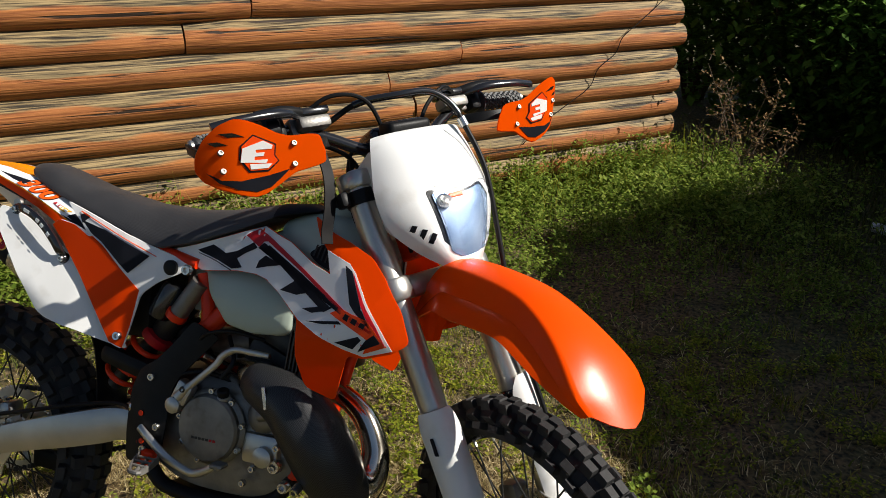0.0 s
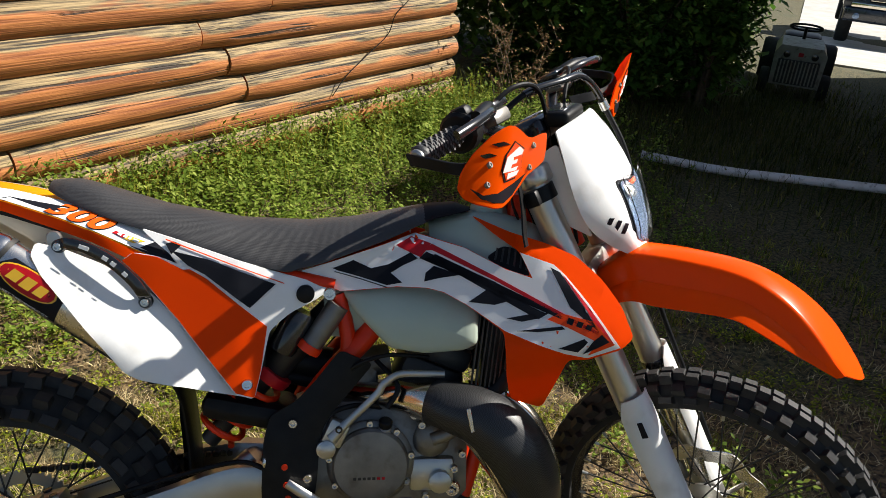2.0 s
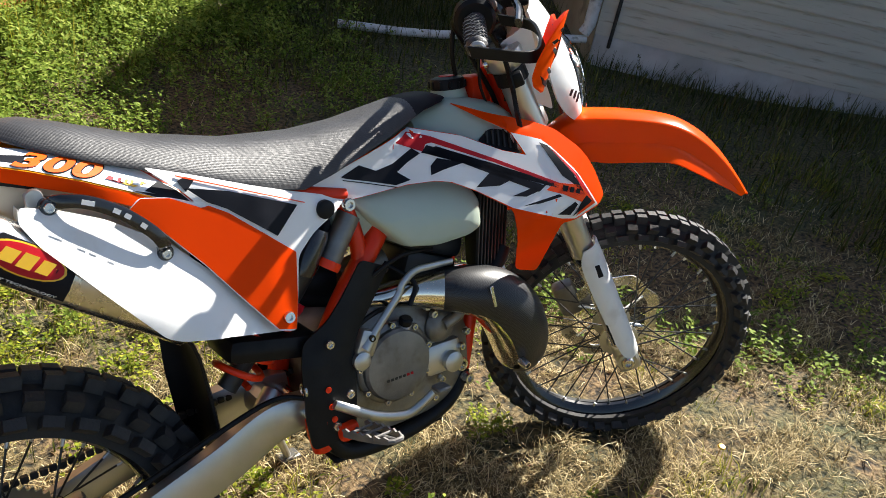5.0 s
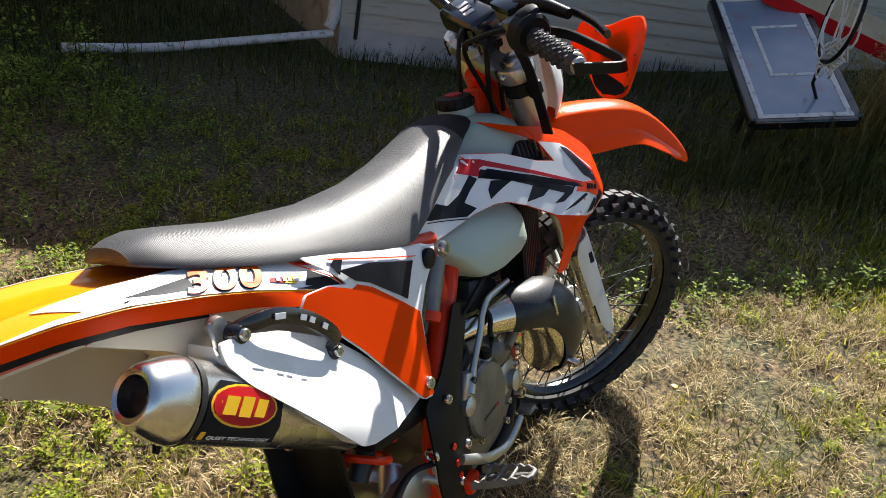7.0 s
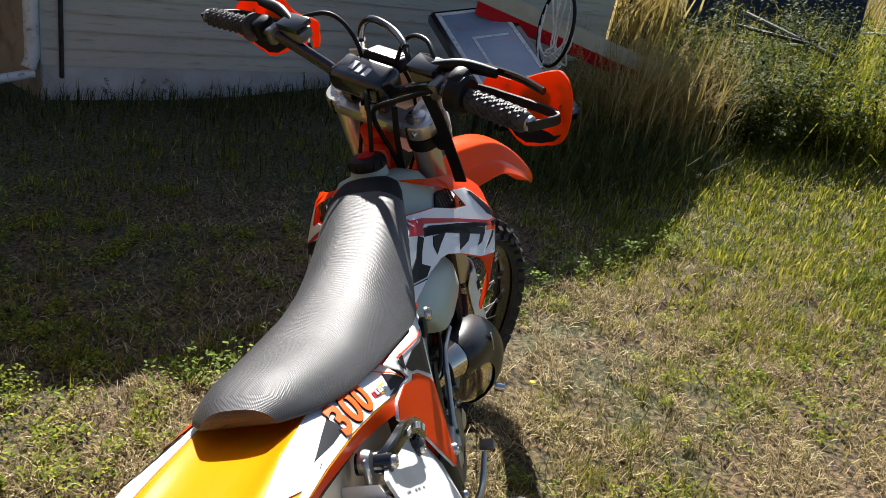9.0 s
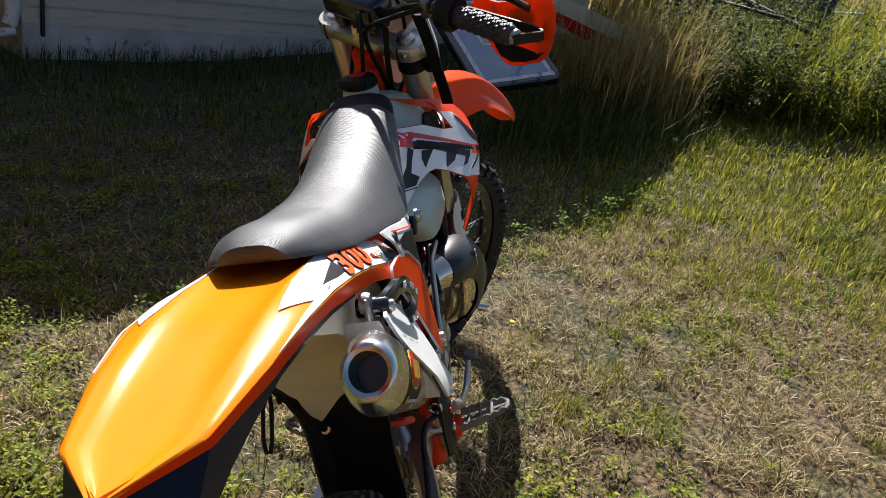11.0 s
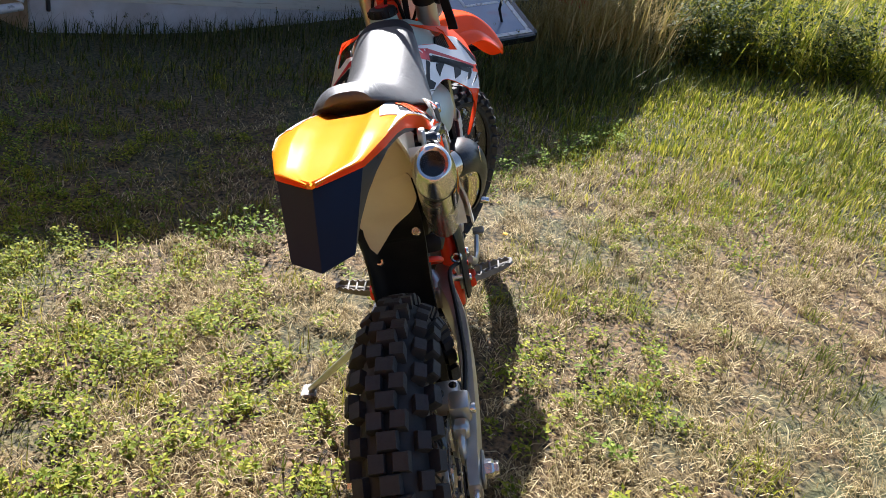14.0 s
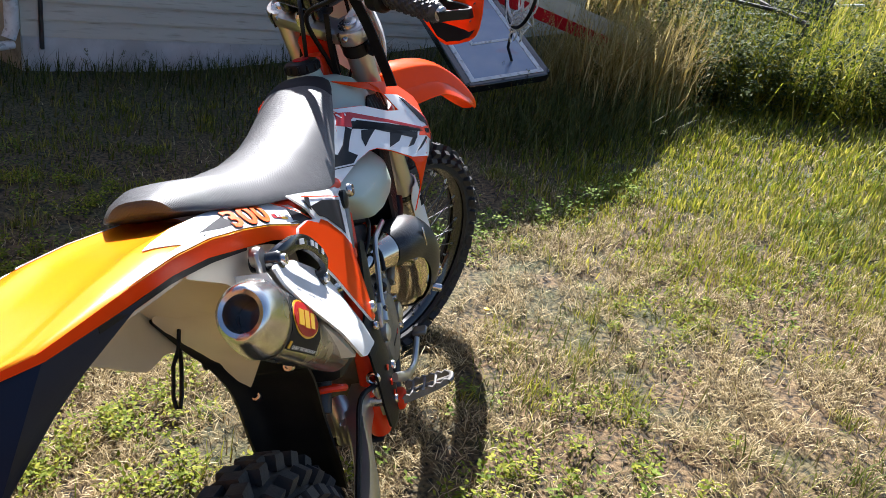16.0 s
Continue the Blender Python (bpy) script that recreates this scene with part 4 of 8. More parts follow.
def bodywork():
    # radiator shrouds
    shroud = [(0.878, 0.983), (0.944, 0.956), (1.009, 0.938), (1.06, 0.917), (1.1, 0.881), (1.14, 0.828), (1.163, 0.772), (1.137, 0.752), (1.078, 0.732), (1.042, 0.733), (1.006, 0.631), (0.944, 0.651), (0.931, 0.704), (0.925, 0.782),
              (0.862, 0.824), (0.82, 0.845), (0.79, 0.851), (0.736, 0.851), (0.659, 0.841), (0.63, 0.838), (0.582, 0.860), (0.54, 0.872), (0.613, 0.894), (0.7, 0.924), (0.771, 0.95), (0.859, 0.927), (0.932, 0.891), (0.977, 0.878), (0.958, 0.922), (0.92, 0.948)]
    sh = pair("radiator_shroud", shroud, shroud_y, ORANGE, "orange plastic shroud with white, red and black graphics", t=0.0022)
    white = [(0.542, 0.872), (0.613, 0.8935), (0.7, 0.923), (0.771, 0.949), (0.859, 0.926), (0.932, 0.8905), (0.978, 0.877), (0.958, 0.9215), (1.017, 0.902), (1.035, 0.886), (1.06, 0.855), (1.107, 0.793), (1.135, 0.756), (1.076, 0.736), (1.034, 0.745), (0.926, 0.784), (0.862, 0.825), (0.82, 0.846), (0.79, 0.852), (0.736, 0.852), (0.659, 0.842), (0.63, 0.839), (0.583, 0.861)]
    decal(sh, "graphic_base", white, shroud_y, WHITE_D, 0.0012)
    # slanted dark and red shapes of the graphic, laid over the white
    for nm, mat, poly in (("red_stripe", RED_D, [(0.734, 0.926), (0.763, 0.943), (0.799, 0.932), (0.779, 0.906)]),
                          ("red_stripe", RED_D, [(0.784, 0.918), (0.8, 0.9315), (0.911, 0.8785), (1.093, 0.786), (1.09, 0.7815), (0.909, 0.8715), (0.8, 0.92)]),
                          ("dark_line", NAVY_D, [(0.777, 0.9045), (0.79, 0.9165), (0.909, 0.869), (1.086, 0.7815), (1.04, 0.803), (1.014, 0.8225), (0.806, 0.913), (0.795, 0.9065)]),
                          ("dark_line", NAVY_D, [(0.777, 0.9035), (0.795, 0.9055), (0.996, 0.8185), (1.008, 0.8215), (0.984, 0.807), (0.961, 0.8185), (0.808, 0.8985)]),
                          ("dark_shape", NAVY_D, [(0.617, 0.882), (0.655, 0.8975), (0.688, 0.8825), (0.72, 0.891), (0.761, 0.914), (0.774, 0.9035), (0.747, 0.8905), (0.724, 0.876), (0.745, 0.8595), (0.717, 0.8535), (0.627, 0.8775)]),
                          ("dark_shape", NAVY_D, [(0.788, 0.879), (0.803, 0.8915), (0.852, 0.878), (0.811, 0.870), (0.785, 0.863)]),
                          ("dark_shape", NAVY_D, [(0.864, 0.831), (0.906, 0.8605), (0.943, 0.8385), (0.909, 0.828)]),
                          ("dark_shape", NAVY_D, [(0.93, 0.806), (0.976, 0.8165), (0.984, 0.8085), (0.956, 0.8015)]),
                          ("dark_shape", NAVY_D, [(0.945, 0.785), (1.024, 0.797), (1.03, 0.792), (0.982, 0.7855)]),
                          ("dark_shape", NAVY_D, [(1.02, 0.7565), (1.066, 0.774), (1.073, 0.768), (1.056, 0.7485)]),
                          ("dark_line", NAVY_D, [(0.62, 0.8765), (0.717, 0.8505), (0.716, 0.849), (0.62, 0.875)]),
                          ("dark_shape", NAVY_D, [(1.01, 0.8975), (1.027, 0.889), (1.074, 0.814), (1.094, 0.785), (1.04, 0.83)]),
                          ("red_stripe", RED_D, [(1.03, 0.886), (1.036, 0.88), (1.1, 0.795), (1.122, 0.763), (1.097, 0.783), (1.077, 0.812)]),
                          ("orange_emblem", ORANGE_D, [(1.0, 0.808), (1.022, 0.82), (1.082, 0.806), (1.122, 0.762), (1.076, 0.742), (1.09, 0.768), (1.035, 0.795)])):
        decal(sh, nm, poly, shroud_y, mat, 0.0026)
    decal(sh, "emblem_edge", [(1.098, 0.782), (1.112, 0.768), (1.066, 0.7445), (1.082, 0.769)], shroud_y, NAVY_D, 0.0034)
    both("air_duct", [(0.9, 0.907), (0.932, 0.93), (0.962, 0.924), (0.982, 0.876), (0.932, 0.889)], shroud_y, BLACKP, bike, 0.003, -0.02)
    for i in range(6):
        x0 = 0.915 + i * 0.011
        both("duct_louvre", [(x0, 0.905 - 0.3 * (x0 - 0.915)), (x0 + 0.003, 0.904 - 0.3 * (x0 - 0.915)), (x0 + 0.008, 0.926), (x0 + 0.005, 0.927)], shroud_y, DARKMETAL, bike, 0.003, -0.014, rounded=False)
    for i in range(3):
        x0 = 1.032 + i * 0.017
        decal(sh, "emblem_bar", [(x0, 0.803 - i * 0.005), (x0 + 0.010, 0.799 - i * 0.005), (x0 + 0.014, 0.81 - i * 0.006), (x0 + 0.004, 0.813 - i * 0.006)], shroud_y, NAVY_D, 0.0039)
    # side panels below the seat
    side = [(0.281, 0.957), (0.34, 0.938), (0.457, 0.897), (0.53, 0.874), (0.618, 0.848), (0.585, 0.825), (0.54, 0.803), (0.504, 0.772), (0.49, 0.70), (0.478, 0.648), (0.445, 0.66), (0.385, 0.74), (0.345, 0.795), (0.285, 0.866), (0.25, 0.90), (0.268, 0.914), (0.31, 0.908), (0.348, 0.893), (0.33, 0.914), (0.305, 0.935)]
    sp = pair("side_panel", side, side_y, WHITE_D, "white and orange side panel with dark graphics", t=0.004)
    decal(sp, "orange_graphic", [(0.354, 0.884), (0.366, 0.885), (0.395, 0.868), (0.50, 0.78), (0.489, 0.70), (0.478, 0.652), (0.446, 0.662), (0.386, 0.741), (0.346, 0.796), (0.286, 0.867), (0.251, 0.90), (0.269, 0.9135), (0.31, 0.907)], side_y, ORANGE, 0.0012)
    decal(sp, "dark_graphic", [(0.335, 0.918), (0.40, 0.902), (0.515, 0.857), (0.47, 0.815), (0.392, 0.876), (0.364, 0.891)], side_y, NAVY_D, 0.0026)
    decal(sp, "dark_graphic", [(0.325, 0.93), (0.338, 0.934), (0.352, 0.928), (0.335, 0.912)], side_y, NAVY_D, 0.0026)
    decal(sp, "pinstripe", [(0.325, 0.9385), (0.53, 0.8585), (0.53, 0.857), (0.325, 0.9365)], side_y, ORANGE_D, 0.0026)
    for s in (1, -1):
        o = sp[0] if s == 1 else sp[1]
        part("rubber_plug", lathe([(0.0165, -0.002), (0.0165, 0.006), (0.012, 0.008), (0.0, 0.008)], (0.568, s * (side_y(0.568, 0.838) - 0.001), 0.838), (0, -s, 0), 20), BLACKP, o)
        part("screw", bolt((0.466, s * (side_y(0.466, 0.677) - 0.002), 0.677), (0, -s, 0.1), 0.0105, 0.007), STEEL, o)
    # rear mudguard: dished top, sloping white sides, upright orange edge
    def across(x0, x1, knots, n=34):
        return [[(x, sg * guard_pt(x, a)[0], guard_pt(x, a)[1]) for sg, a in knots] for x in np.linspace(x0, x1, n)]

    half = [3.0, 2.85, 2.6, 2.35, 2.1, 2.03, 1.97, 1.8, 1.45, 1.0, 0.5]
    rf = part("rear_mudguard", sheet(across(-0.245, 0.34, [(-1, a) for a in half] + [(1, 0.0)] + [(1, a) for a in half[::-1]]), 0.004), FENDER_SUNLIT, bike, "glossy orange rear mudguard", smooth=30)
    edge = (2.98, 3.12, 3.35, 3.65, 3.9, 4.0)
    sk = []
    for sg in (-1, 1):
        sk.append(part("skirt", sheet(across(-0.243, 0.36, [(sg, a) for a in (edge[::-1] if sg == -1 else edge)]), 0.004), ORANGE, rf, smooth=30))

    def guard_surf(x, a, lift):
        y, z = guard_pt(x, a)
        y2, z2 = guard_pt(x, a + 0.05)
        d = math.hypot(y2 - y, z2 - z) or 1.0
        return x, -(y + lift * (z - z2) / d), z + lift * (y2 - y) / d

    def guard_decal(name, pts, mat, lift, label=""):
        base = [(u, v * 0.06) for u, v in pts]
        sh_ = panel(base, lambda u, v, l: guard_surf(u, v / 0.06, l), 0.001, lift, 0.012, False)
        part(name, sh_, mat, sk[0], label)
        part(name, flipped(sh_), mat, sk[1], label)

    guard_decal("graphic_base", [(-0.026, 2.24), (0.0, 2.15), (0.05, 2.06), (0.13, 2.03), (0.2, 2.05), (0.277, 2.02), (0.33, 2.12), (0.345, 2.9), (0.3, 2.955), (0.2, 2.955), (0.1, 2.955), (0.0, 2.955), (-0.09, 2.94), (-0.03, 2.8), (0.012, 2.76)], WHITE_D, 0.0014)
    guard_decal("dark_graphic", [(0.304, 2.38), (0.328, 2.6), (0.346, 2.95), (0.28, 2.955), (0.262, 2.93), (0.296, 2.86), (0.28, 2.84)], NAVY_D, 0.0028)
    guard_decal("dark_graphic", [(0.046, 2.84), (0.056, 2.78), (0.052, 2.83)], NAVY_D, 0.0028)
    guard_decal("dark_graphic", [(0.052, 2.66), (0.1, 2.48), (0.14, 2.36), (0.132, 2.76), (0.096, 2.76)], NAVY_D, 0.0018)
    guard_decal("emblem_red", [(0.236, 2.62), (0.231, 2.74), (0.25, 2.77), (0.258, 2.6)], RED_D, 0.0028)
    guard_decal("emblem_yellow", [(0.2585, 2.6), (0.2505, 2.77), (0.266, 2.8), (0.286, 2.56)], YELLOW_D, 0.0028)
    for x0, x1 in ((0.2395, 0.2455), (0.2495, 0.2545), (0.2575, 0.2615), (0.265, 0.274)):
        guard_decal("emblem_bar", [(x0 + 0.003, 2.63), (x1 + 0.003, 2.62), (x1, 2.74), (x0, 2.73)], WHITE_D, 0.0041)
    guard_decal("pinstripe", [(0.277, 2.03), (0.303, 2.3), (0.331, 2.55), (0.349, 2.9), (0.3475, 2.9), (0.329, 2.56), (0.301, 2.31), (0.2755, 2.05)], ORANGE_D, 0.0034)
    # the number, on both sides, orange with a dark edge
    for fat, mat, lift, nm in ((0.003, NAVY_D, 0.0024, "number_edge"), (0.0018, NUMBER_O, 0.0036, "number")):
        for k in range(3):
            base_v, base_f = lettering("300"[k], fat, 0.0)
            for o, s in zip(sk, (1, -1)):
                vs = []
                for v in base_v:
                    p, q = (v.x + 0.0325 * k + 0.001) / 0.1, v.y / 0.042
                    if s == -1:
                        p, q = 1 - p, q
                    x, y, z = guard_surf(0.114 + 0.104 * p + 0.028 * q, 2.895 - 0.66 * q - 0.03 * p, lift + v.z)
                    vs.append((x, s * y, z))
                part(nm, (vs, base_f), mat, o, "orange digit" if mat is NUMBER_O else "", smooth=0)
    # black rubber strip under the edge
    for sg in (-1, 1):
        rows = []
        for x in np.linspace(0.14, -0.13, 14):
            y, z = guard_pt(x, 4.0)
            rows.append([(x, sg * (y - 0.004), z + 0.003), (x, sg * (y - 0.0055), z - 0.003 - 0.004 * min(1, (0.14 - x) / 0.1))])
        part("edge_strip", sheet(rows if sg == 1 else [r[::-1] for r in rows], 0.003), BLACKP, bike)
    # dark flap sweeping back below the tail
    top = [(-0.07, 0.079, 1.004), (-0.19, 0.0535, 1.0165), (-0.243, 0.0, 1.0195), (-0.19, -0.0535, 1.0165), (-0.07, -0.079, 1.004)]
    low = [(-0.17, 0.046, 0.975), (-0.276, 0.038, 0.945), (-0.298, 0.0, 0.938), (-0.276, -0.038, 0.945), (-0.17, -0.046, 0.975)]
    rows = [[tuple(np.array(p) * (1 - k) + np.array(q) * k) for p, q in zip(top, low)] for k in np.linspace(0, 1, 6)]
    mf = part("mud_flap", sheet(rows, 0.004), FLAPM, bike, "dark blue-black rubber mud flap", smooth=20)
    # pale inner mudguard, its cheeks, and the dark splash plate
    rows = []
    for x, z, w in ((-0.15, 1.003, 0.045), (-0.05, 0.999, 0.07), (0.04, 0.984, 0.076), (0.10, 0.945, 0.077), (0.145, 0.885, 0.075), (0.16, 0.865, 0.073)):
        rows.append([(x + 0.02 * u * u, u * w, z - 0.012 * u * u) for u in (-1, -0.75, -0.5, -0.25, 0, 0.25, 0.5, 0.75, 1)])
    part("inner_mudguard", sheet(smooth_rows(rows), 0.004), INNER_WHITE, bike, "off-white inner mudguard")
    near = [(0.0, 0.984), (0.06, 0.972), (0.12, 0.955), (0.18, 0.935), (0.25, 0.905), (0.33, 0.86), (0.34, 0.77), (0.26, 0.77), (0.21, 0.80), (0.15, 0.865), (0.09, 0.93)]
    part("inner_cheek", panel(near, lambda x, z, l: (x, -0.079 - l, z), 0.004), INNER_WHITE, bike)
    far = [(-0.085, 1.003), (0.06, 0.975), (0.2, 0.94), (0.33, 0.87), (0.34, 0.77), (0.25, 0.76), (0.18, 0.80), (0.13, 0.805), (0.09, 0.835), (0.045, 0.872), (0.0, 0.90), (-0.045, 0.945)]
    part("inner_cheek", flipped(panel(far, lambda x, z, l: (x, -0.081 - l, z), 0.004)), INNER_WHITE, bike)
    # rubber strap hanging inside the far cheek
    strap = [(0.185, 0.045, 0.845), (0.17, 0.052, 0.81), (0.155, 0.058, 0.795), (0.13, 0.058, 0.765), (0.122, 0.055, 0.752), (0.122, 0.05, 0.752), (0.13, 0.047, 0.765), (0.155, 0.047, 0.795), (0.17, 0.05, 0.81)]
    part("strap", tube(strap, 0.0028, 8), BLACKP, bike, "black rubber strap loop")
    plate = []
    for x, z, fold in ((0.17, 0.86, 0.1), (0.22, 0.79, 0.2), (0.28, 0.72, 0.4), (0.332, 0.64, 0.7), (0.348, 0.56, 1.0), (0.355, 0.47, 1.0), (0.355, 0.40, 1.0)):
        right = 0.068 - 0.02 * fold
        plate.append([(x - fold * k, u, z) for u, k in ((-right, 0.006), (-right + 0.01, 0.002), (-0.03, 0), (0, 0), (0.045, 0.002), (0.06, 0.012), (0.069, 0.03), (0.073, 0.045))])
    part("splash_plate", sheet(smooth_rows(plate), 0.005), BLACKP, bike, "black splash plate ahead of the wheel")
    def plate_pt(y, z, lift):
        return (float(np.interp(-z, [-0.86, -0.79, -0.72, -0.64, -0.56], [0.17, 0.22, 0.28, 0.332, 0.348])) - 0.25 * y * y - 0.004 - lift, y, z)

    tongue = [(0.067, 0.868), (-0.067, 0.868), (-0.067, 0.80), (-0.05, 0.765), (-0.005, 0.72), (0.035, 0.66), (0.05, 0.638), (0.062, 0.645), (0.068, 0.68)]
    part("inner_tongue", panel(tongue, plate_pt, 0.004, 0.005, 0.02), INNER_WHITE, bike)
    for c in ((0.285, -0.045, 0.705), (0.352, 0.05, 0.616)):
        part("screw", bolt((c[0] - 0.018, c[1], c[2]), (-0.8, 0, 0.5), 0.009, 0.006), STEEL, bike)


def smooth_rows(rows, n=3):
    g = np.array(rows, float)
    return np.array([smooth_path(g[:, j], n) for j in range(g.shape[1])]).transpose(1, 0, 2)


bodywork()


def seat_and_tank():
    top = ((0.105, 1.036), (0.14, 1.041), (0.187, 1.029), (0.30, 0.995), (0.442, 0.970), (0.567, 0.966), (0.658, 0.974), (0.74, 0.990), (0.80, 1.001), (0.85, 1.005), (0.88, 0.996))
    low = ((0.105, 1.016), (0.168, 0.989), (0.237, 0.964), (0.314, 0.94), (0.398, 0.912), (0.49, 0.884), (0.535, 0.876), (0.596, 0.892), (0.654, 0.912), (0.715, 0.934), (0.766, 0.957), (0.807, 0.975), (0.88, 0.99))
    wid = ((0.105, 0.034), (0.13, 0.052), (0.2, 0.068), (0.3, 0.079), (0.45, 0.081), (0.55, 0.08), (0.65, 0.073), (0.75, 0.066), (0.82, 0.06), (0.86, 0.05), (0.88, 0.036))

    def section(x):
        zt, zl, w = lerp_table(x, top), lerp_table(x, low), lerp_table(x, wid)
        h = zt - zl
        wl = w + 0.022 * min(1, h / 0.09)
        half = [(0, 0), (0.25, -0.01), (0.43, -0.04), (0.58, -0.1), (0.71, -0.2), (0.82, -0.33), (0.91, -0.5), (0.98, -0.7), (1.03, -0.88), (1.02, -0.97), (0.96, -1.0)]
        pts = []
        for k, (u, v) in enumerate(half):
            ww = w + (wl - w) * min(1, -v)
            pts.append((x, -u * ww, zt + v * h))
        left = [(x, -p[1], p[2]) for p in pts[1:]][::-1]
        return pts + left

    xs = [0.105, 0.112, 0.125, 0.15] + list(np.linspace(0.18, 0.785, 40)) + [0.79]
    first = section(0.105)
    mid0 = Vector((0.0985, 0, 1.024))
    tail = [[tuple(mid0.lerp(Vector(q), k)) for q in first] for k in (0.35, 0.8)]
    part("seat", loft(tail + [section(x) for x in xs]), SEATM, bike, "long black ribbed seat", smooth=50)
    xs = list(np.linspace(0.788, 0.86, 8)) + [0.872, 0.88]
    part("seat_nose", loft([section(x) for x in xs]), NOSEM, bike, "smooth black seat nose", smooth=50)
    # tank: narrow core, and flat-sided lobes that hang below the shrouds
    secs = []
    for x, zt, w in ((0.60, 0.86, 0.05), (0.68, 0.90, 0.055), (0.76, 0.93, 0.055), (0.85, 0.965, 0.055), (0.885, 0.98, 0.058)):
        secs.append([(x, y, z) for y, z in ((0, zt), (-w * 0.7, zt - 0.003), (-w, zt - 0.014), (-w * 1.3, 0.80), (-w, 0.745), (0, 0.74), (w, 0.745), (w * 1.3, 0.80), (w, zt - 0.014), (w * 0.7, zt - 0.003))])
    body = loft(smooth_rows(secs, 4).tolist())
    rim = outline([(0.622, 0.848), (0.70, 0.872), (0.80, 0.872), (0.868, 0.838), (0.892, 0.805), (0.890, 0.745), (0.862, 0.732), (0.788, 0.725), (0.722, 0.735), (0.664, 0.794)], 3)
    mid = Vector((0.775, 0, 0.795))

    def ring(k, y, top):
        pts = []
        for q in rim:
            x, z = mid.x + (q[0] - mid.x) * k, mid.z + (q[1] - mid.z) * k
            pts.append((x, y + top * max(0, z - 0.765) ** 2 + 0.1 * (0.89 - x) + 0.12 * max(0, 0.70 - x), z))
        return pts

    lobe = loft([ring(1.0, -0.03, 0.0), ring(1.0, -0.112, 4.5), ring(0.985, -0.122, 5), ring(0.955, -0.129, 5.5), ring(0.90, -0.134, 6), ring(0.75, -0.136, 6), ring(0.55, -0.137, 6), ring(0.35, -0.138, 6), ring(0.15, -0.138, 6)])
    body = merge(body, lobe, flipped(lobe))
    secs = []
    for x, zt, w, zb in ((0.80, 0.966, 0.055, 0.90), (0.85, 0.984, 0.07, 0.88), (0.90, 0.988, 0.088, 0.86), (0.95, 0.984, 0.104, 0.86), (1.0, 0.97, 0.1, 0.87), (1.035, 0.95, 0.08, 0.88), (1.045, 0.935, 0.05, 0.90)):
        half = [(0, zt), (w * 0.45, zt - 0.002), (w * 0.75, zt - 0.014), (w * 0.95, zt - 0.04), (w * 1.15, zt - 0.075), (w * 1.2, zb + 0.01), (w, zb), (0, zb)]
        secs.append([(x, -a, b) for a, b in half] + [(x, a, b) for a, b in half[-2:0:-1]])
    upper = loft(smooth_rows(secs, 4).tolist())
    part("fuel_tank", merge(body, upper), TANK, bike, "milky translucent plastic fuel tank", smooth=60)
    neck = lathe([(0.05, -0.034), (0.04, -0.016), (0.036, 0.0), (0.035, 0.006)], (0.924, 0.008, 0.996), (-0.05, 0, 1), 28)
    part("filler_neck", neck, TANK, bike)
    cap = lathe([(0.032, 0.0), (0.036, 0.004), (0.036, 0.018), (0.033, 0.023), (0.024, 0.026), (0.01, 0.027)], (0.924, 0.008, 1.0), (-0.05, 0, 1), 28)
    cp = part("tank_cap", cap, BLACKP, bike, "black screw tank cap with a red emblem")
    part("cap_emblem", lathe([(0.017, 0), (0.017, 0.002)], (0.9228, 0.008, 1.0262), (-0.05, 0, 1), 20), RED_D, cp)
    for k in range(12):
        t = k * math.pi / 6
        part("cap_rib", box((0.9235 + 0.036 * math.cos(t), 0.008 + 0.036 * math.sin(t), 1.011), (0.005, 0.005, 0.014), 0.001, 1), BLACKP, cp)
    part("breather_hose", tube([(0.94, 0, 1.02), (0.925, -0.01, 1.07), (0.93, -0.015, 1.12), (0.96, -0.01, 1.14), (0.985, 0.0, 1.1)], 0.0045, 8, 6), BLACKP, bike)


seat_and_tank()


def S(f, l, a):
    return STEER @ Vector((f, l, a))


def sfl(shape):
    """A shape drawn in steering coordinates."""
    return moved(shape, STEER)


L0 = 0.02


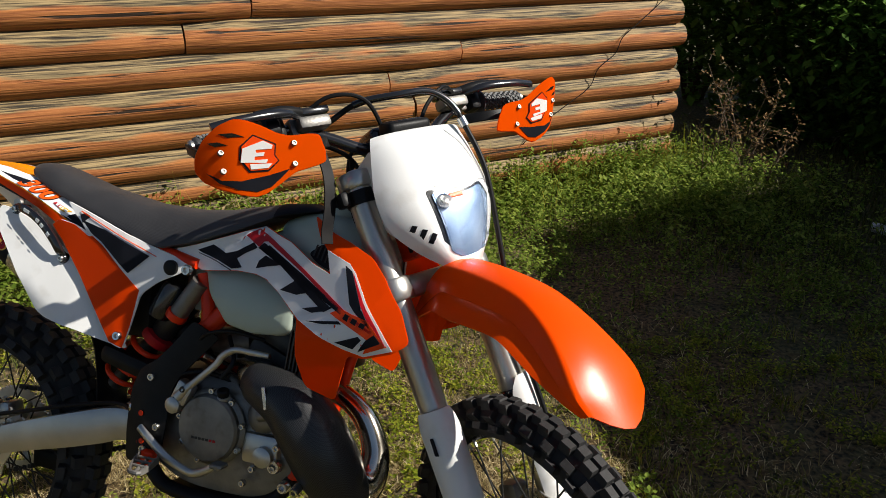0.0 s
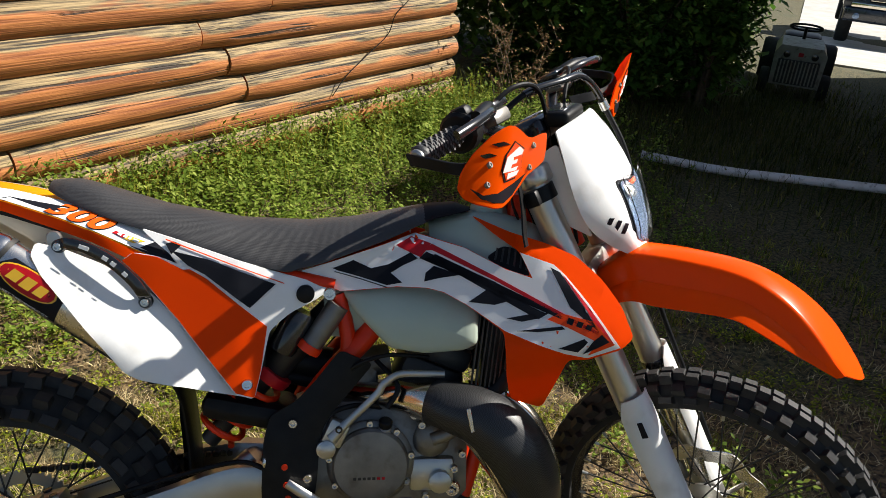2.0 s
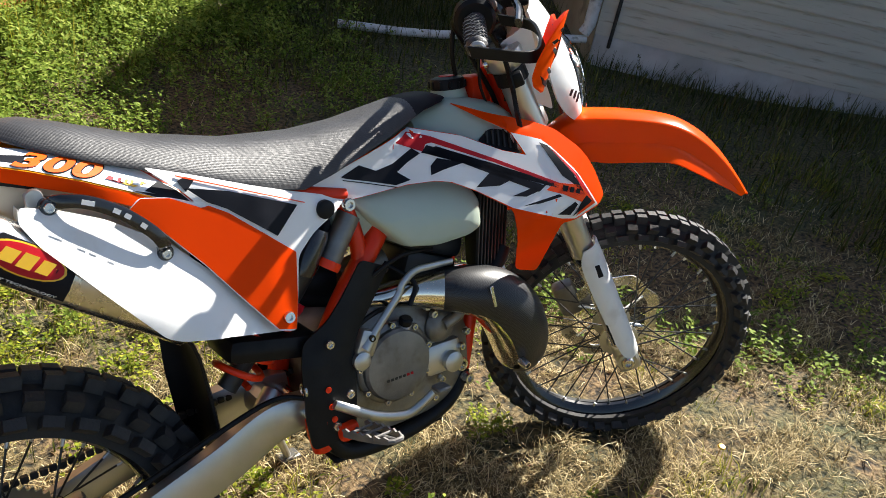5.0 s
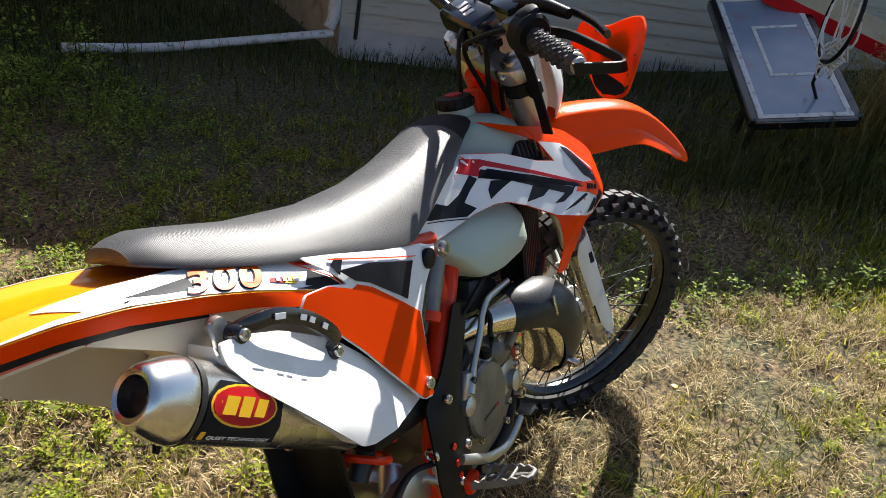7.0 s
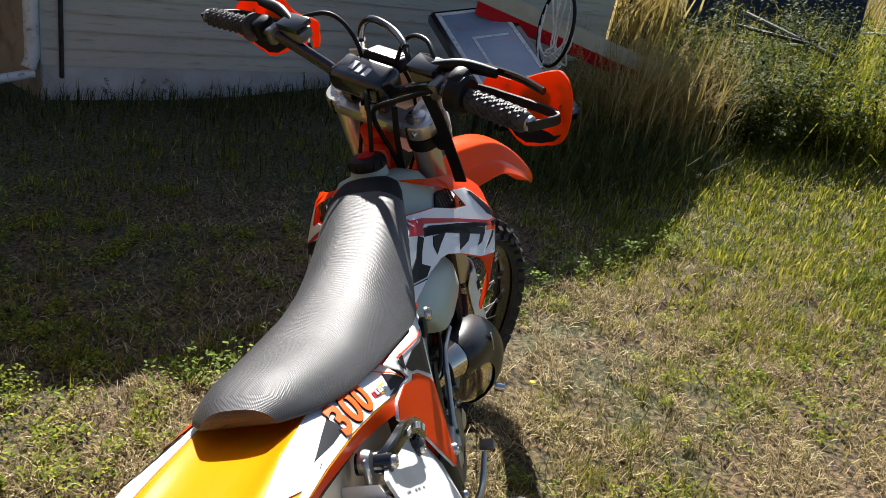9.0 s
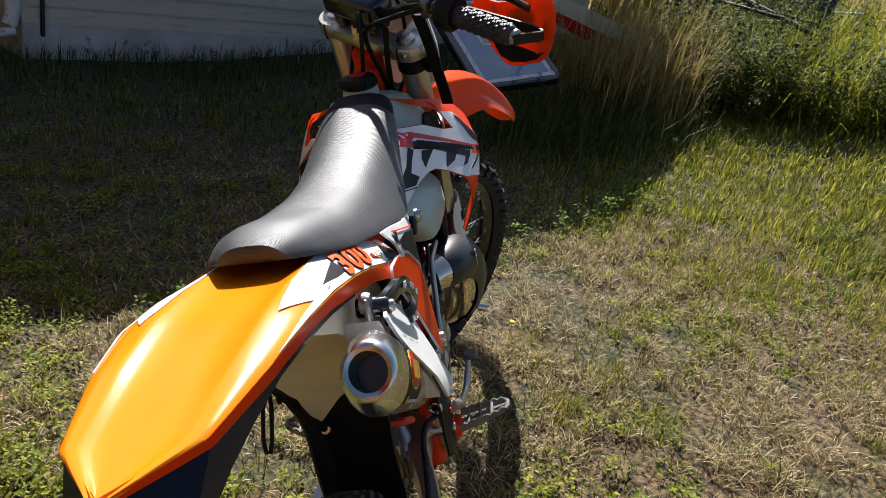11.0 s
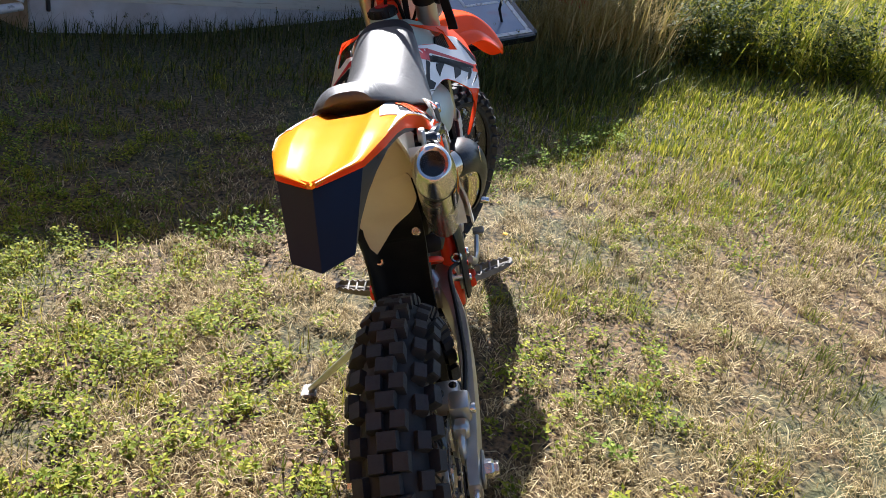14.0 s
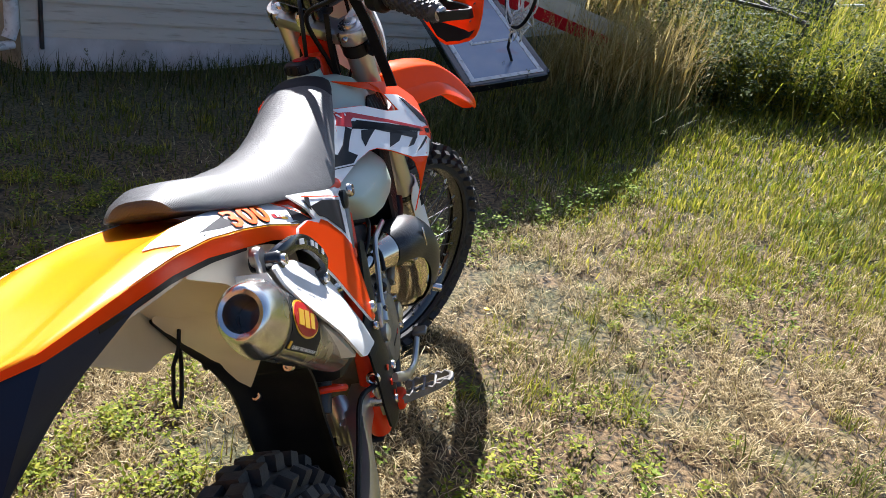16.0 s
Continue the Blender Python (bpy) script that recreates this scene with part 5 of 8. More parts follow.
def front_end():
    # fork legs, guards, clamps
    for s in (1, -1):
        l = 0.1 * s
        leg = part("fork_leg", sfl(tube([(0.03, l, 0.016), (0.03, l, -0.17), (0.03, l, -0.20), (0.03, l, -0.49)], 0.0285, 24)), FORKM, bike, "satin grey fork tube")
        part("fork_cap", sfl(lathe([(0.0285, 0), (0.026, 0.005), (0.016, 0.006), (0.016, 0.011), (0.01, 0.012)], (0.03, l, 0.016), (0, 0, 1), 20)), STEEL, leg)
        part("wiper", sfl(lathe([(0.030, -0.012), (0.031, 0.0), (0.027, 0.008)], (0.03, l, -0.495), (0, 0, 1), 24)), GLOSSB, leg)
        part("slider", sfl(tube([(0.03, l, -0.49), (0.03, l, -0.80)], 0.0235, 20)), STEEL, leg)
        lug = merge(box((0.032, l, -0.82), (0.058, 0.046, 0.1), 0.016, 3), lathe([(0.024, -0.03), (0.027, -0.02), (0.027, 0.02), (0.024, 0.03)], (FRONT_AXLE.x, l, FRONT_AXLE.z), (0, 1, 0), 20))
        part("axle_lug", sfl(lug), ALU, leg)
        part("axle_bolt", sfl(bolt((FRONT_AXLE.x, l - 0.03 * (1 if s < 0 else -1), FRONT_AXLE.z), (0, s, 0), 0.017, 0.01)), STEEL, leg)
        # white guard: a half shell round the front and the outside, with a slot
        rows = []
        for a, r0, a0, a1 in ((-0.465, 0.035, -20, 90), (-0.50, 0.036, -48, 112), (-0.56, 0.0355, -56, 116), (-0.66, 0.0345, -56, 114), (-0.74, 0.034, -54, 108), (-0.79, 0.034, -50, 98), (-0.815, 0.032, -40, 80)):
            row = []
            for k in range(13):
                t = radians(a0 + (a1 - a0) * k / 12)
                row.append((0.03 + r0 * 1.05 * math.cos(t), l + s * r0 * math.sin(t), a))
            rows.append(row if s > 0 else row[::-1])
        part("fork_guard", sfl(sheet(smooth_rows(rows[::-1], 3), 0.003)), WHITE, bike, "scuffed white fork guard")
        part("guard_decal", sfl(box((0.04, l + s * 0.0362, -0.53), (0.026, 0.002, 0.035), 0.001, 1)), NAVY_D, leg)
        part("guard_slot", sfl(box((0.022, l + s * 0.0345, -0.72), (0.014, 0.002, 0.07), 0.0008, 1)), NAVY_D, leg)
    for a, h, nm in ((0.005, 0.032, "top_clamp"), (-0.225, 0.045, "lower_clamp")):
        sh = [box((0.015, 0, a), (0.055, 0.2, h), 0.012, 2)]
        for s in (1, -1):
            sh.append(lathe([(0.036, -h / 2), (0.039, -h / 2 + 0.004), (0.039, h / 2 - 0.004), (0.036, h / 2)], (0.03, 0.1 * s, a), (0, 0, 1), 24))
        part(nm, sfl(merge(*sh)), ALU, bike, "milled aluminium fork clamp")
    for s in (1, -1):
        part("clamp_slot", sfl(box((-0.0085, 0.1 * s, 0.005), (0.006, 0.003, 0.034), 0, 1)), GLOSSB, bike)
        part("clamp_bolt", sfl(bolt((-0.006, 0.1 * s - 0.016, 0.012), (-1, 0, 0), 0.006, 0.006)), STEEL, bike)
    part("steering_nut", sfl(lathe([(0.02, 0), (0.02, 0.02), (0.014, 0.026)], (-0.0, 0, 0.02), (0, 0, 1), 6)), STEEL, bike)
    # front mudguard
    spec = ((-0.10, -0.34, 0.040, 0.012), (-0.05, -0.28, 0.052, 0.022), (0.0, -0.252, 0.064, 0.04), (0.06, -0.225, 0.074, 0.062), (0.12, -0.212, 0.082, 0.074), (0.18, -0.234, 0.086, 0.076), (0.24, -0.266, 0.086, 0.072), (0.29, -0.297, 0.085, 0.066), (0.33, -0.331, 0.087, 0.06), (0.365, -0.379, 0.090, 0.055), (0.388, -0.428, 0.09, 0.044), (0.403, -0.478, 0.083, 0.026), (0.412, -0.517, 0.069, 0.012))
    ahead = (0.0,) * 10 + (0.006, 0.02, 0.052)
    c = np.array([(f, a) for f, a, _, _ in spec])
    tg = np.gradient(c, axis=0)
    tg /= np.linalg.norm(tg, axis=1, keepdims=True)
    rows = []
    for i, (f, a, w, d) in enumerate(spec):
        nf, na = -tg[i][1], tg[i][0]
        row = []
        # flat top strip, steep wall, flared lower flange; the strip widens to the whole nose
        p = (0.4, 0.4, 0.4, 0.38, 0.37, 0.37, 0.38, 0.4, 0.44, 0.52, 0.66, 0.86, 0.95)[i]
        wall = 0.34 * (1 - p)
        marks = [0, 0.3 * p, 0.6 * p, 0.9 * p, 0.97 * p, p + 0.06 * wall, p + 0.3 * wall, p + 0.6 * wall, p + 0.88 * wall, p + wall, p + wall + 0.1 * (1 - p - wall), p + wall + 0.4 * (1 - p - wall), p + wall + 0.75 * (1 - p - wall), 1.0]
        for u in [-q for q in marks[:0:-1]] + marks:
            q = abs(u)
            if q <= p:
                h = 0.006 * (1 - (q / p) ** 2) - 0.004
            elif q <= p + wall:
                h = -0.004 - 0.6 * d * ((q - p) / wall)
            else:
                h = -0.004 - 0.6 * d - 0.4 * d * ((q - p - wall) / (1 - p - wall)) ** 1.3
            ex = ahead[i] * (1 - q ** 1.6)
            row.append((f + nf * h + tg[i][0] * ex, u * w, a + na * h + tg[i][1] * ex))
        rows.append(row)
    part("front_mudguard", sfl(sheet(smooth_rows(rows[::-1], 4), 0.004)), GLOSS_O, bike, "glossy orange front mudguard", smooth=40)
    # headlight mask: rows of height, edge depth, middle depth, half width
    LM = 0.023
    spec = smooth_path([(0.064, 0.1, 0.116, 0.104), (0.058, 0.1, 0.124, 0.107), (0.02, 0.1, 0.138, 0.118), (-0.015, 0.098, 0.145, 0.127), (-0.055, 0.096, 0.15, 0.134), (-0.1, 0.094, 0.152, 0.13), (-0.135, 0.096, 0.15, 0.114), (-0.175, 0.104, 0.146, 0.082), (-0.205, 0.114, 0.14, 0.052), (-0.219, 0.12, 0.134, 0.036)], 5)

    def mask_pt(l, a, lift=0.0):
        fe, fc, w = (float(np.interp(-a, -spec[:, 0], spec[:, k])) for k in (1, 2, 3))
        u = min(1, abs(l) / w)
        return (fc - 0.006 * u * u - (fc - fe - 0.006) * u ** 3.6 + lift, LM + l, a + lift * 0.35)

    rows = [[mask_pt(u * w, a) for u in np.linspace(-1, 1, 33)] for a, fe, fc, w in spec]
    mask = part("headlight_mask", sfl(sheet(np.array(rows)[:, ::-1], 0.004)), WHITE, bike, "white plastic headlight mask", smooth=45)
    # cheeks that run back to the fork
    for s in (1, -1):
        ch = panel([(0.03, 0.03), (0.098, 0.045), (0.088, -0.06), (0.086, -0.12), (0.082, -0.15), (0.045, -0.10), (0.03, -0.05)], lambda f, a, l: (f, LM + s * (0.112 - 0.4 * max(0, -0.1 - a) + l), a), 0.003, 0, 0.02)
        part("mask_cheek", sfl(ch), WHITE, mask)
    ms = lambda l, a, lift: mask_pt(l, a, lift)
    part("lamp_reflector", sfl(panel([(-0.051, -0.075), (0.007, -0.090), (0.038, -0.087), (0.071, -0.078), (0.087, -0.104), (0.052, -0.191), (0.021, -0.208), (-0.017, -0.210), (-0.039, -0.194)], ms, 0.002, 0.008, 0.007)), REFLECTOR, mask, "bright faceted lamp reflector")
    part("lens_rim", sfl(panel([(-0.060, -0.067), (0.005, -0.083), (0.040, -0.080), (0.078, -0.070), (0.096, -0.100), (0.056, -0.198), (0.021, -0.217), (-0.022, -0.220), (-0.046, -0.201)], ms, 0.002, 0.005, 0.007)), GLOSSB, mask, "dark lamp surround")
    part("lamp_bulb", sfl(lathe([(0.015, 0), (0.016, 0.004), (0.011, 0.006), (0.008, 0.003), (0.006, 0.007), (0.0, 0.008)], mask_pt(-0.03, -0.1, 0.009), (1, -0.2, 0.3), 20)), STEEL, mask)
    part("lamp_bulb_amber", sfl(box(mask_pt(0.0, -0.092, 0.01), (0.005, 0.036, 0.01), 0.003, 1)), ORANGE_D, mask, "amber lamp insert")
    lens = part("lamp_lens", sfl(panel([(-0.056, -0.070), (0.006, -0.086), (0.039, -0.083), (0.075, -0.073), (0.092, -0.102), (0.054, -0.195), (0.021, -0.213), (-0.020, -0.216), (-0.043, -0.198)], ms, 0.002, 0.02, 0.01)), GLASS, mask, "clear headlight lens")
    lens.visible_shadow = False
    # slanted plain emblem bars on the lower corner, and a dark pinstripe
    for k in range(3):
        l0 = -0.106 + k * 0.015
        a0 = -0.134 - k * 0.0125
        part("emblem_bar", sfl(panel([(l0, a0 - 0.006), (l0 + 0.008, a0 - 0.011), (l0 + 0.016, a0 + 0.004), (l0 + 0.008, a0 + 0.009)], ms, 0.001, 0.008, 0.008, rounded=False)), NAVY_D, mask)
    part("pinstripe", sfl(panel([(0.05, 0.05), (0.054, 0.05), (0.078, 0.02), (0.1, -0.035), (0.106, -0.085), (0.103, -0.085), (0.096, -0.035), (0.074, 0.018)], ms, 0.001, 0.005, 0.008, rounded=False)), GREY_D, mask)
    # handlebar
    pts = [(0.0, 0.408, 0.136), (0.008, 0.28, 0.138), (0.012, 0.205, 0.134), (0.02, 0.14, 0.104), (0.03, 0.075, 0.066), (0.03, 0.0, 0.058)]
    full = [(f, L0 - o, a) for f, o, a in pts] + [(f, L0 + o, a) for f, o, a in pts[-2::-1]]
    part("handlebar", sfl(tube(full, 0.0125, 14, 5)), GLOSSB, bike, "black tapered handlebar")
    for s in (1, -1):
        part("bar_clamp", sfl(box((0.03, L0 + s * 0.045, 0.046), (0.05, 0.03, 0.05), 0.008, 2)), GLOSSB, bike)
        prof = [(0.0135, 0), (0.017, 0.004)]
        for k in range(14):
            prof += [(0.0178, 0.008 + k * 0.0085), (0.0178, 0.012 + k * 0.0085), (0.016, 0.0135 + k * 0.0085), (0.016, 0.0155 + k * 0.0085)]
        prof += [(0.029, 0.131), (0.029, 0.135), (0.018, 0.138)]
        a, b = Vector((0.0, L0 + s * 0.404, 0.136)), Vector((0.0075, L0 + s * 0.27, 0.138))
        g = part("grip", sfl(lathe(prof, a, b - a, 24)), GRIPM, bike, "grey-black waffle rubber grip")
        knobs = []
        for k in range(13):
            for q in range(9):
                t = 2 * math.pi * (q + 0.5 * (k % 2)) / 9
                c = a.lerp(b, 0.1 + 0.063 * k) + Vector((math.cos(t) * 0.0172, 0, math.sin(t) * 0.0172))
                knobs.append(box(c, (0.005, 0.0055, 0.005), 0, 1))
        part("grip_pattern", sfl(merge(*knobs)), GRIPM, g)
        part("bar_end", sfl(lathe([(0.0135, -0.002), (0.0135, 0.006), (0.010, 0.009), (0.005, 0.009), (0.004, 0.004)], a, (0, s, 0), 18)), ALU, bike, "round alloy bar end")
        # brace of the guard and its shield
        br = smooth_path([(-0.012, L0 + s * 0.41, 0.138), (0.004, L0 + s * 0.414, 0.131), (0.03, L0 + s * 0.418, 0.117), (0.06, L0 + s * 0.42, 0.1), (0.078, L0 + s * 0.41, 0.09), (0.09, L0 + s * 0.38, 0.083), (0.1, L0 + s * 0.3, 0.074), (0.095, L0 + s * 0.22, 0.076), (0.05, L0 + s * 0.165, 0.09)], 6)
        secs = []
        for i, p in enumerate(br):
            d = Vector(br[min(i + 1, len(br) - 1)] - br[max(i - 1, 0)]).normalized()
            n = d.cross(Vector((0, 0, 1))).normalized()
            secs.append([Vector(p) + n * 0.003 * x + Vector((0, 0, 1)) * 0.0105 * y for x, y in ((-1, -0.9), (-0.6, -1), (0.6, -1), (1, -0.9), (1, 0.9), (0.6, 1), (-0.6, 1), (-1, 0.9))])
        part("guard_brace", sfl(loft(secs)), BLACKP, bike, "black alloy guard brace with lettering bars")

        def shield(o, a, lift):
            f = 0.138 - 0.12 * (o - 0.222) - 7 * max(0, o - 0.36) ** 2 + 0.75 * (a - 0.08)
            return (f + lift, L0 + s * o, a)

        out = [(0.354, 0.118), (0.378, 0.125), (0.403, 0.122), (0.424, 0.111), (0.436, 0.092), (0.437, 0.071), (0.427, 0.052), (0.406, 0.033), (0.372, 0.014), (0.345, 0.006), (0.325, 0.008), (0.299, 0.018), (0.271, 0.031), (0.228, 0.034), (0.211, 0.037), (0.213, 0.055), (0.224, 0.08), (0.245, 0.084), (0.28, 0.086), (0.303, 0.093), (0.329, 0.107)]
        sh = panel(out, shield, 0.004, 0, 0.015)
        sg = part("guard_shield", sfl(sh), SHIELD_O, bike, "orange plastic lever guard with dark vents")
        for nm, poly, mat, lf in (("black_swoosh", [(0.423, 0.062), (0.402, 0.043), (0.372, 0.034), (0.321, 0.034), (0.282, 0.037), (0.3, 0.026), (0.318, 0.016), (0.345, 0.013), (0.378, 0.023), (0.405, 0.04)], NAVY_D, 0.0015),
                                  ("emblem_edge", [(0.374, 0.066), (0.371, 0.085), (0.348, 0.0975), (0.307, 0.078), (0.309, 0.062), (0.302, 0.052), (0.322, 0.040), (0.358, 0.044)], NAVY_D, 0.0015),
                                  ("emblem_red", [(0.3715, 0.066), (0.3685, 0.0835), (0.348, 0.095), (0.31, 0.0765), (0.312, 0.062), (0.305, 0.0525), (0.323, 0.0425), (0.355, 0.046)], ORANGE_D, 0.0028),
                                  ("emblem_white", [(0.368, 0.08), (0.331, 0.0855), (0.314, 0.0765), (0.316, 0.0715), (0.345, 0.0745), (0.344, 0.07), (0.329, 0.0685), (0.331, 0.0635), (0.347, 0.065), (0.348, 0.06), (0.323, 0.0575), (0.327, 0.0525), (0.372, 0.0605)], WHITE_D, 0.004),
                                  ("emblem_white", [(0.356, 0.0555), (0.316, 0.05), (0.323, 0.0445), (0.355, 0.0475)], WHITE_D, 0.004),
                                  ("vent", [(0.403, 0.11), (0.382, 0.1055), (0.362, 0.096), (0.39, 0.1015)], GLOSSB, 0.0015), ("vent", [(0.419, 0.103), (0.405, 0.0995), (0.39, 0.0905), (0.409, 0.0945)], GLOSSB, 0.0015)):
            part(nm, sfl(panel(poly, shield, 0.001, lf, 0.015, rounded=False)), mat, sg)
        part("swoosh_back", sfl(panel([(0.423, 0.062), (0.402, 0.046), (0.372, 0.04), (0.321, 0.038), (0.282, 0.038), (0.3, 0.026), (0.318, 0.016), (0.345, 0.013), (0.378, 0.023), (0.405, 0.04)], shield, 0.001, -0.0062, 0.015, rounded=False)), NAVY_D, sg)
        for o, a2 in ((0.401, 0.083), (0.399, 0.056), (0.274, 0.074), (0.273, 0.043)):
            part("screw", sfl(bolt(shield(o, a2, 0.001), (1, 0, 0), 0.0055, 0.003)), CAST, sg)
        # lever, its rubber cover, master cylinder
        part("lever", sfl(tube([(0.045, L0 + s * 0.20, 0.15), (0.075, L0 + s * 0.25, 0.15), (0.082, L0 + s * 0.33, 0.146), (0.072, L0 + s * 0.39, 0.142)], 0.0085, 10, 5, flat=0.7)), GLOSSB, bike, "black lever")
        part("lever_cover", sfl(tube([(0.03, L0 + s * 0.165, 0.152, 0.008), (0.045, L0 + s * 0.195, 0.156, 0.010), (0.06, L0 + s * 0.24, 0.158, 0.012), (0.068, L0 + s * 0.30, 0.154, 0.009)], 0.02, 14, 4)), BLACKP, bike, "rubber lever dust cover")
        mc = part("master_cylinder", sfl(merge(box((0.035, L0 + s * 0.175, 0.135), (0.04, 0.07, 0.026), 0.008, 2), box((0.012, L0 + s * 0.21, 0.136), (0.036, 0.02, 0.036), 0.006, 2))), CAST, bike, "cast brake and clutch cylinder")
        part("reservoir_lid", sfl(box((0.035, L0 + s * 0.17, 0.156), (0.045, 0.06, 0.014), 0.004, 2)), GLOSSB, mc)
        part("switch_block", sfl(box((0.015, L0 + s * 0.245, 0.138), (0.045, 0.03, 0.045), 0.01, 2)), BLACKP, bike)
    part("throttle_housing", sfl(merge(lathe([(0.03, -0.018), (0.036, -0.012), (0.036, 0.012), (0.03, 0.018)], (0.01, L0 - 0.26, 0.14), (0, 1, 0), 20), box((0.02, L0 - 0.255, 0.165), (0.04, 0.03, 0.03), 0.01, 2))), BLACKP, bike)
    # speedometer, key switch, cables
    part("speedometer", sfl(merge(box((0.094, L0 - 0.01, 0.08), (0.05, 0.1, 0.03), 0.01, 3, Matrix.Rotation(radians(20), 3, "Y")))), BLACKP, bike, "small black digital speedometer")
    part("speedometer_face", sfl(box((0.092, L0 - 0.01, 0.0965), (0.036, 0.075, 0.004), 0.002, 1, Matrix.Rotation(radians(20), 3, "Y"))), GLOSSB, bike)
    part("bar_pad", sfl(box((0.03, L0, 0.076), (0.075, 0.14, 0.052), 0.016, 3)), GLOSSB, bike, "black bar mount cover with pale emblem")
    for k in range(3):
        part("emblem_bar", sfl(box((0.022 + 0.004 * k, L0 - 0.02 + 0.02 * k, 0.103), (0.024, 0.012, 0.002), 0.0005, 1)), WHITE_D, bike)
    hose = smooth_path([(0.03, L0 - 0.135, 0.135), (0.075, L0 - 0.085, 0.15), (0.115, L0 - 0.015, 0.142), (0.13, L0 + 0.05, 0.135), (0.135, L0 + 0.09, 0.10), (0.135, L0 + 0.108, 0.04), (0.135, L0 + 0.118, -0.05), (0.115, L0 + 0.11, -0.18), (0.085, 0.118, -0.36), (0.075, 0.122, -0.55), (0.07, 0.115, -0.72)], 7)
    k = len(hose) * 5 // 11
    part("brake_hose", sfl(tube(hose, 0.0058, 10)), BLACKP, bike, "black front brake hose")
    part("hose_sleeve", sfl(tube(hose[6:k], 0.0075, 12)), GLOSSB, bike, "glossy hose sleeve")
    part("hose_clip", sfl(tube(hose[k:k + 3], 0.0095, 12)), STEEL, bike)
    for pts, r in (([(0.03, L0 - 0.2, 0.15), (0.08, L0 - 0.14, 0.17), (0.09, L0 - 0.07, 0.14), (0.05, L0 - 0.04, 0.03), (0.0, -0.05, -0.1)], 0.0045),
                   ([(0.03, L0 + 0.2, 0.15), (0.09, L0 + 0.12, 0.155), (0.08, L0 + 0.05, 0.1), (0.04, L0 + 0.04, 0.0), (-0.02, 0.06, -0.12)], 0.0045),
                   ([(0.02, L0 - 0.25, 0.15), (-0.03, L0 - 0.15, 0.12), (-0.035, L0 - 0.07, 0.06), (-0.02, -0.06, -0.08), (-0.03, -0.07, -0.2)], 0.005),
                   ([(0.1, L0 - 0.03, 0.08), (0.09, L0 - 0.06, 0.02), (0.06, -0.05, -0.08), (0.03, -0.03, -0.16)], 0.004)):
        part("cable", sfl(tube(pts, r, 8, 7)), BLACKP, bike)
    # tie-down straps left on the bar
    def strap(pts, w, nm="strap"):
        p = smooth_path(pts, 5)
        secs = []
        for i, q in enumerate(p):
            d = Vector(p[min(i + 1, len(p) - 1)] - p[max(i - 1, 0)]).normalized()
            n = Vector((-0.95, -0.25, 0)).normalized()
            sd = d.cross(n).normalized()
            secs.append([Vector(q) + sd * w * x + n * 0.0016 * y for x, y in ((-1, -1), (1, -1), (1, 1), (-1, 1))])
        return part("tie_strap", sfl(loft(secs)), BLACKP, bike, "black webbing strap hanging from the bar")
    strap([(0.02, -0.15, 0.1), (0.03, -0.155, 0.03), (0.024, -0.17, -0.03), (0.014, -0.188, -0.075), (0.01, -0.194, -0.098)], 0.013)
    strap([(0.0, -0.075, 0.06), (-0.02, -0.082, 0.01), (-0.034, -0.09, -0.03), (-0.037, -0.09, -0.067)], 0.006)
    part("strap_band", sfl(lathe([(0.031, -0.014), (0.033, -0.014), (0.033, 0.014), (0.031, 0.014)], (0.03, -0.1, -0.03), (0, 0, 1), 20)), BLACKP, bike)
    part("strap_buckle", sfl(box((0.035, -0.145, -0.028), (0.03, 0.02, 0.03), 0.006, 2)), BLACKP, bike)
    # front caliper
    part("front_caliper", sfl(merge(box((-0.055, 0.075, -0.73), (0.06, 0.045, 0.10), 0.014, 2), box((-0.02, 0.08, -0.76), (0.05, 0.02, 0.05), 0.006, 2))), CAST, bike, "brake caliper")


front_end()


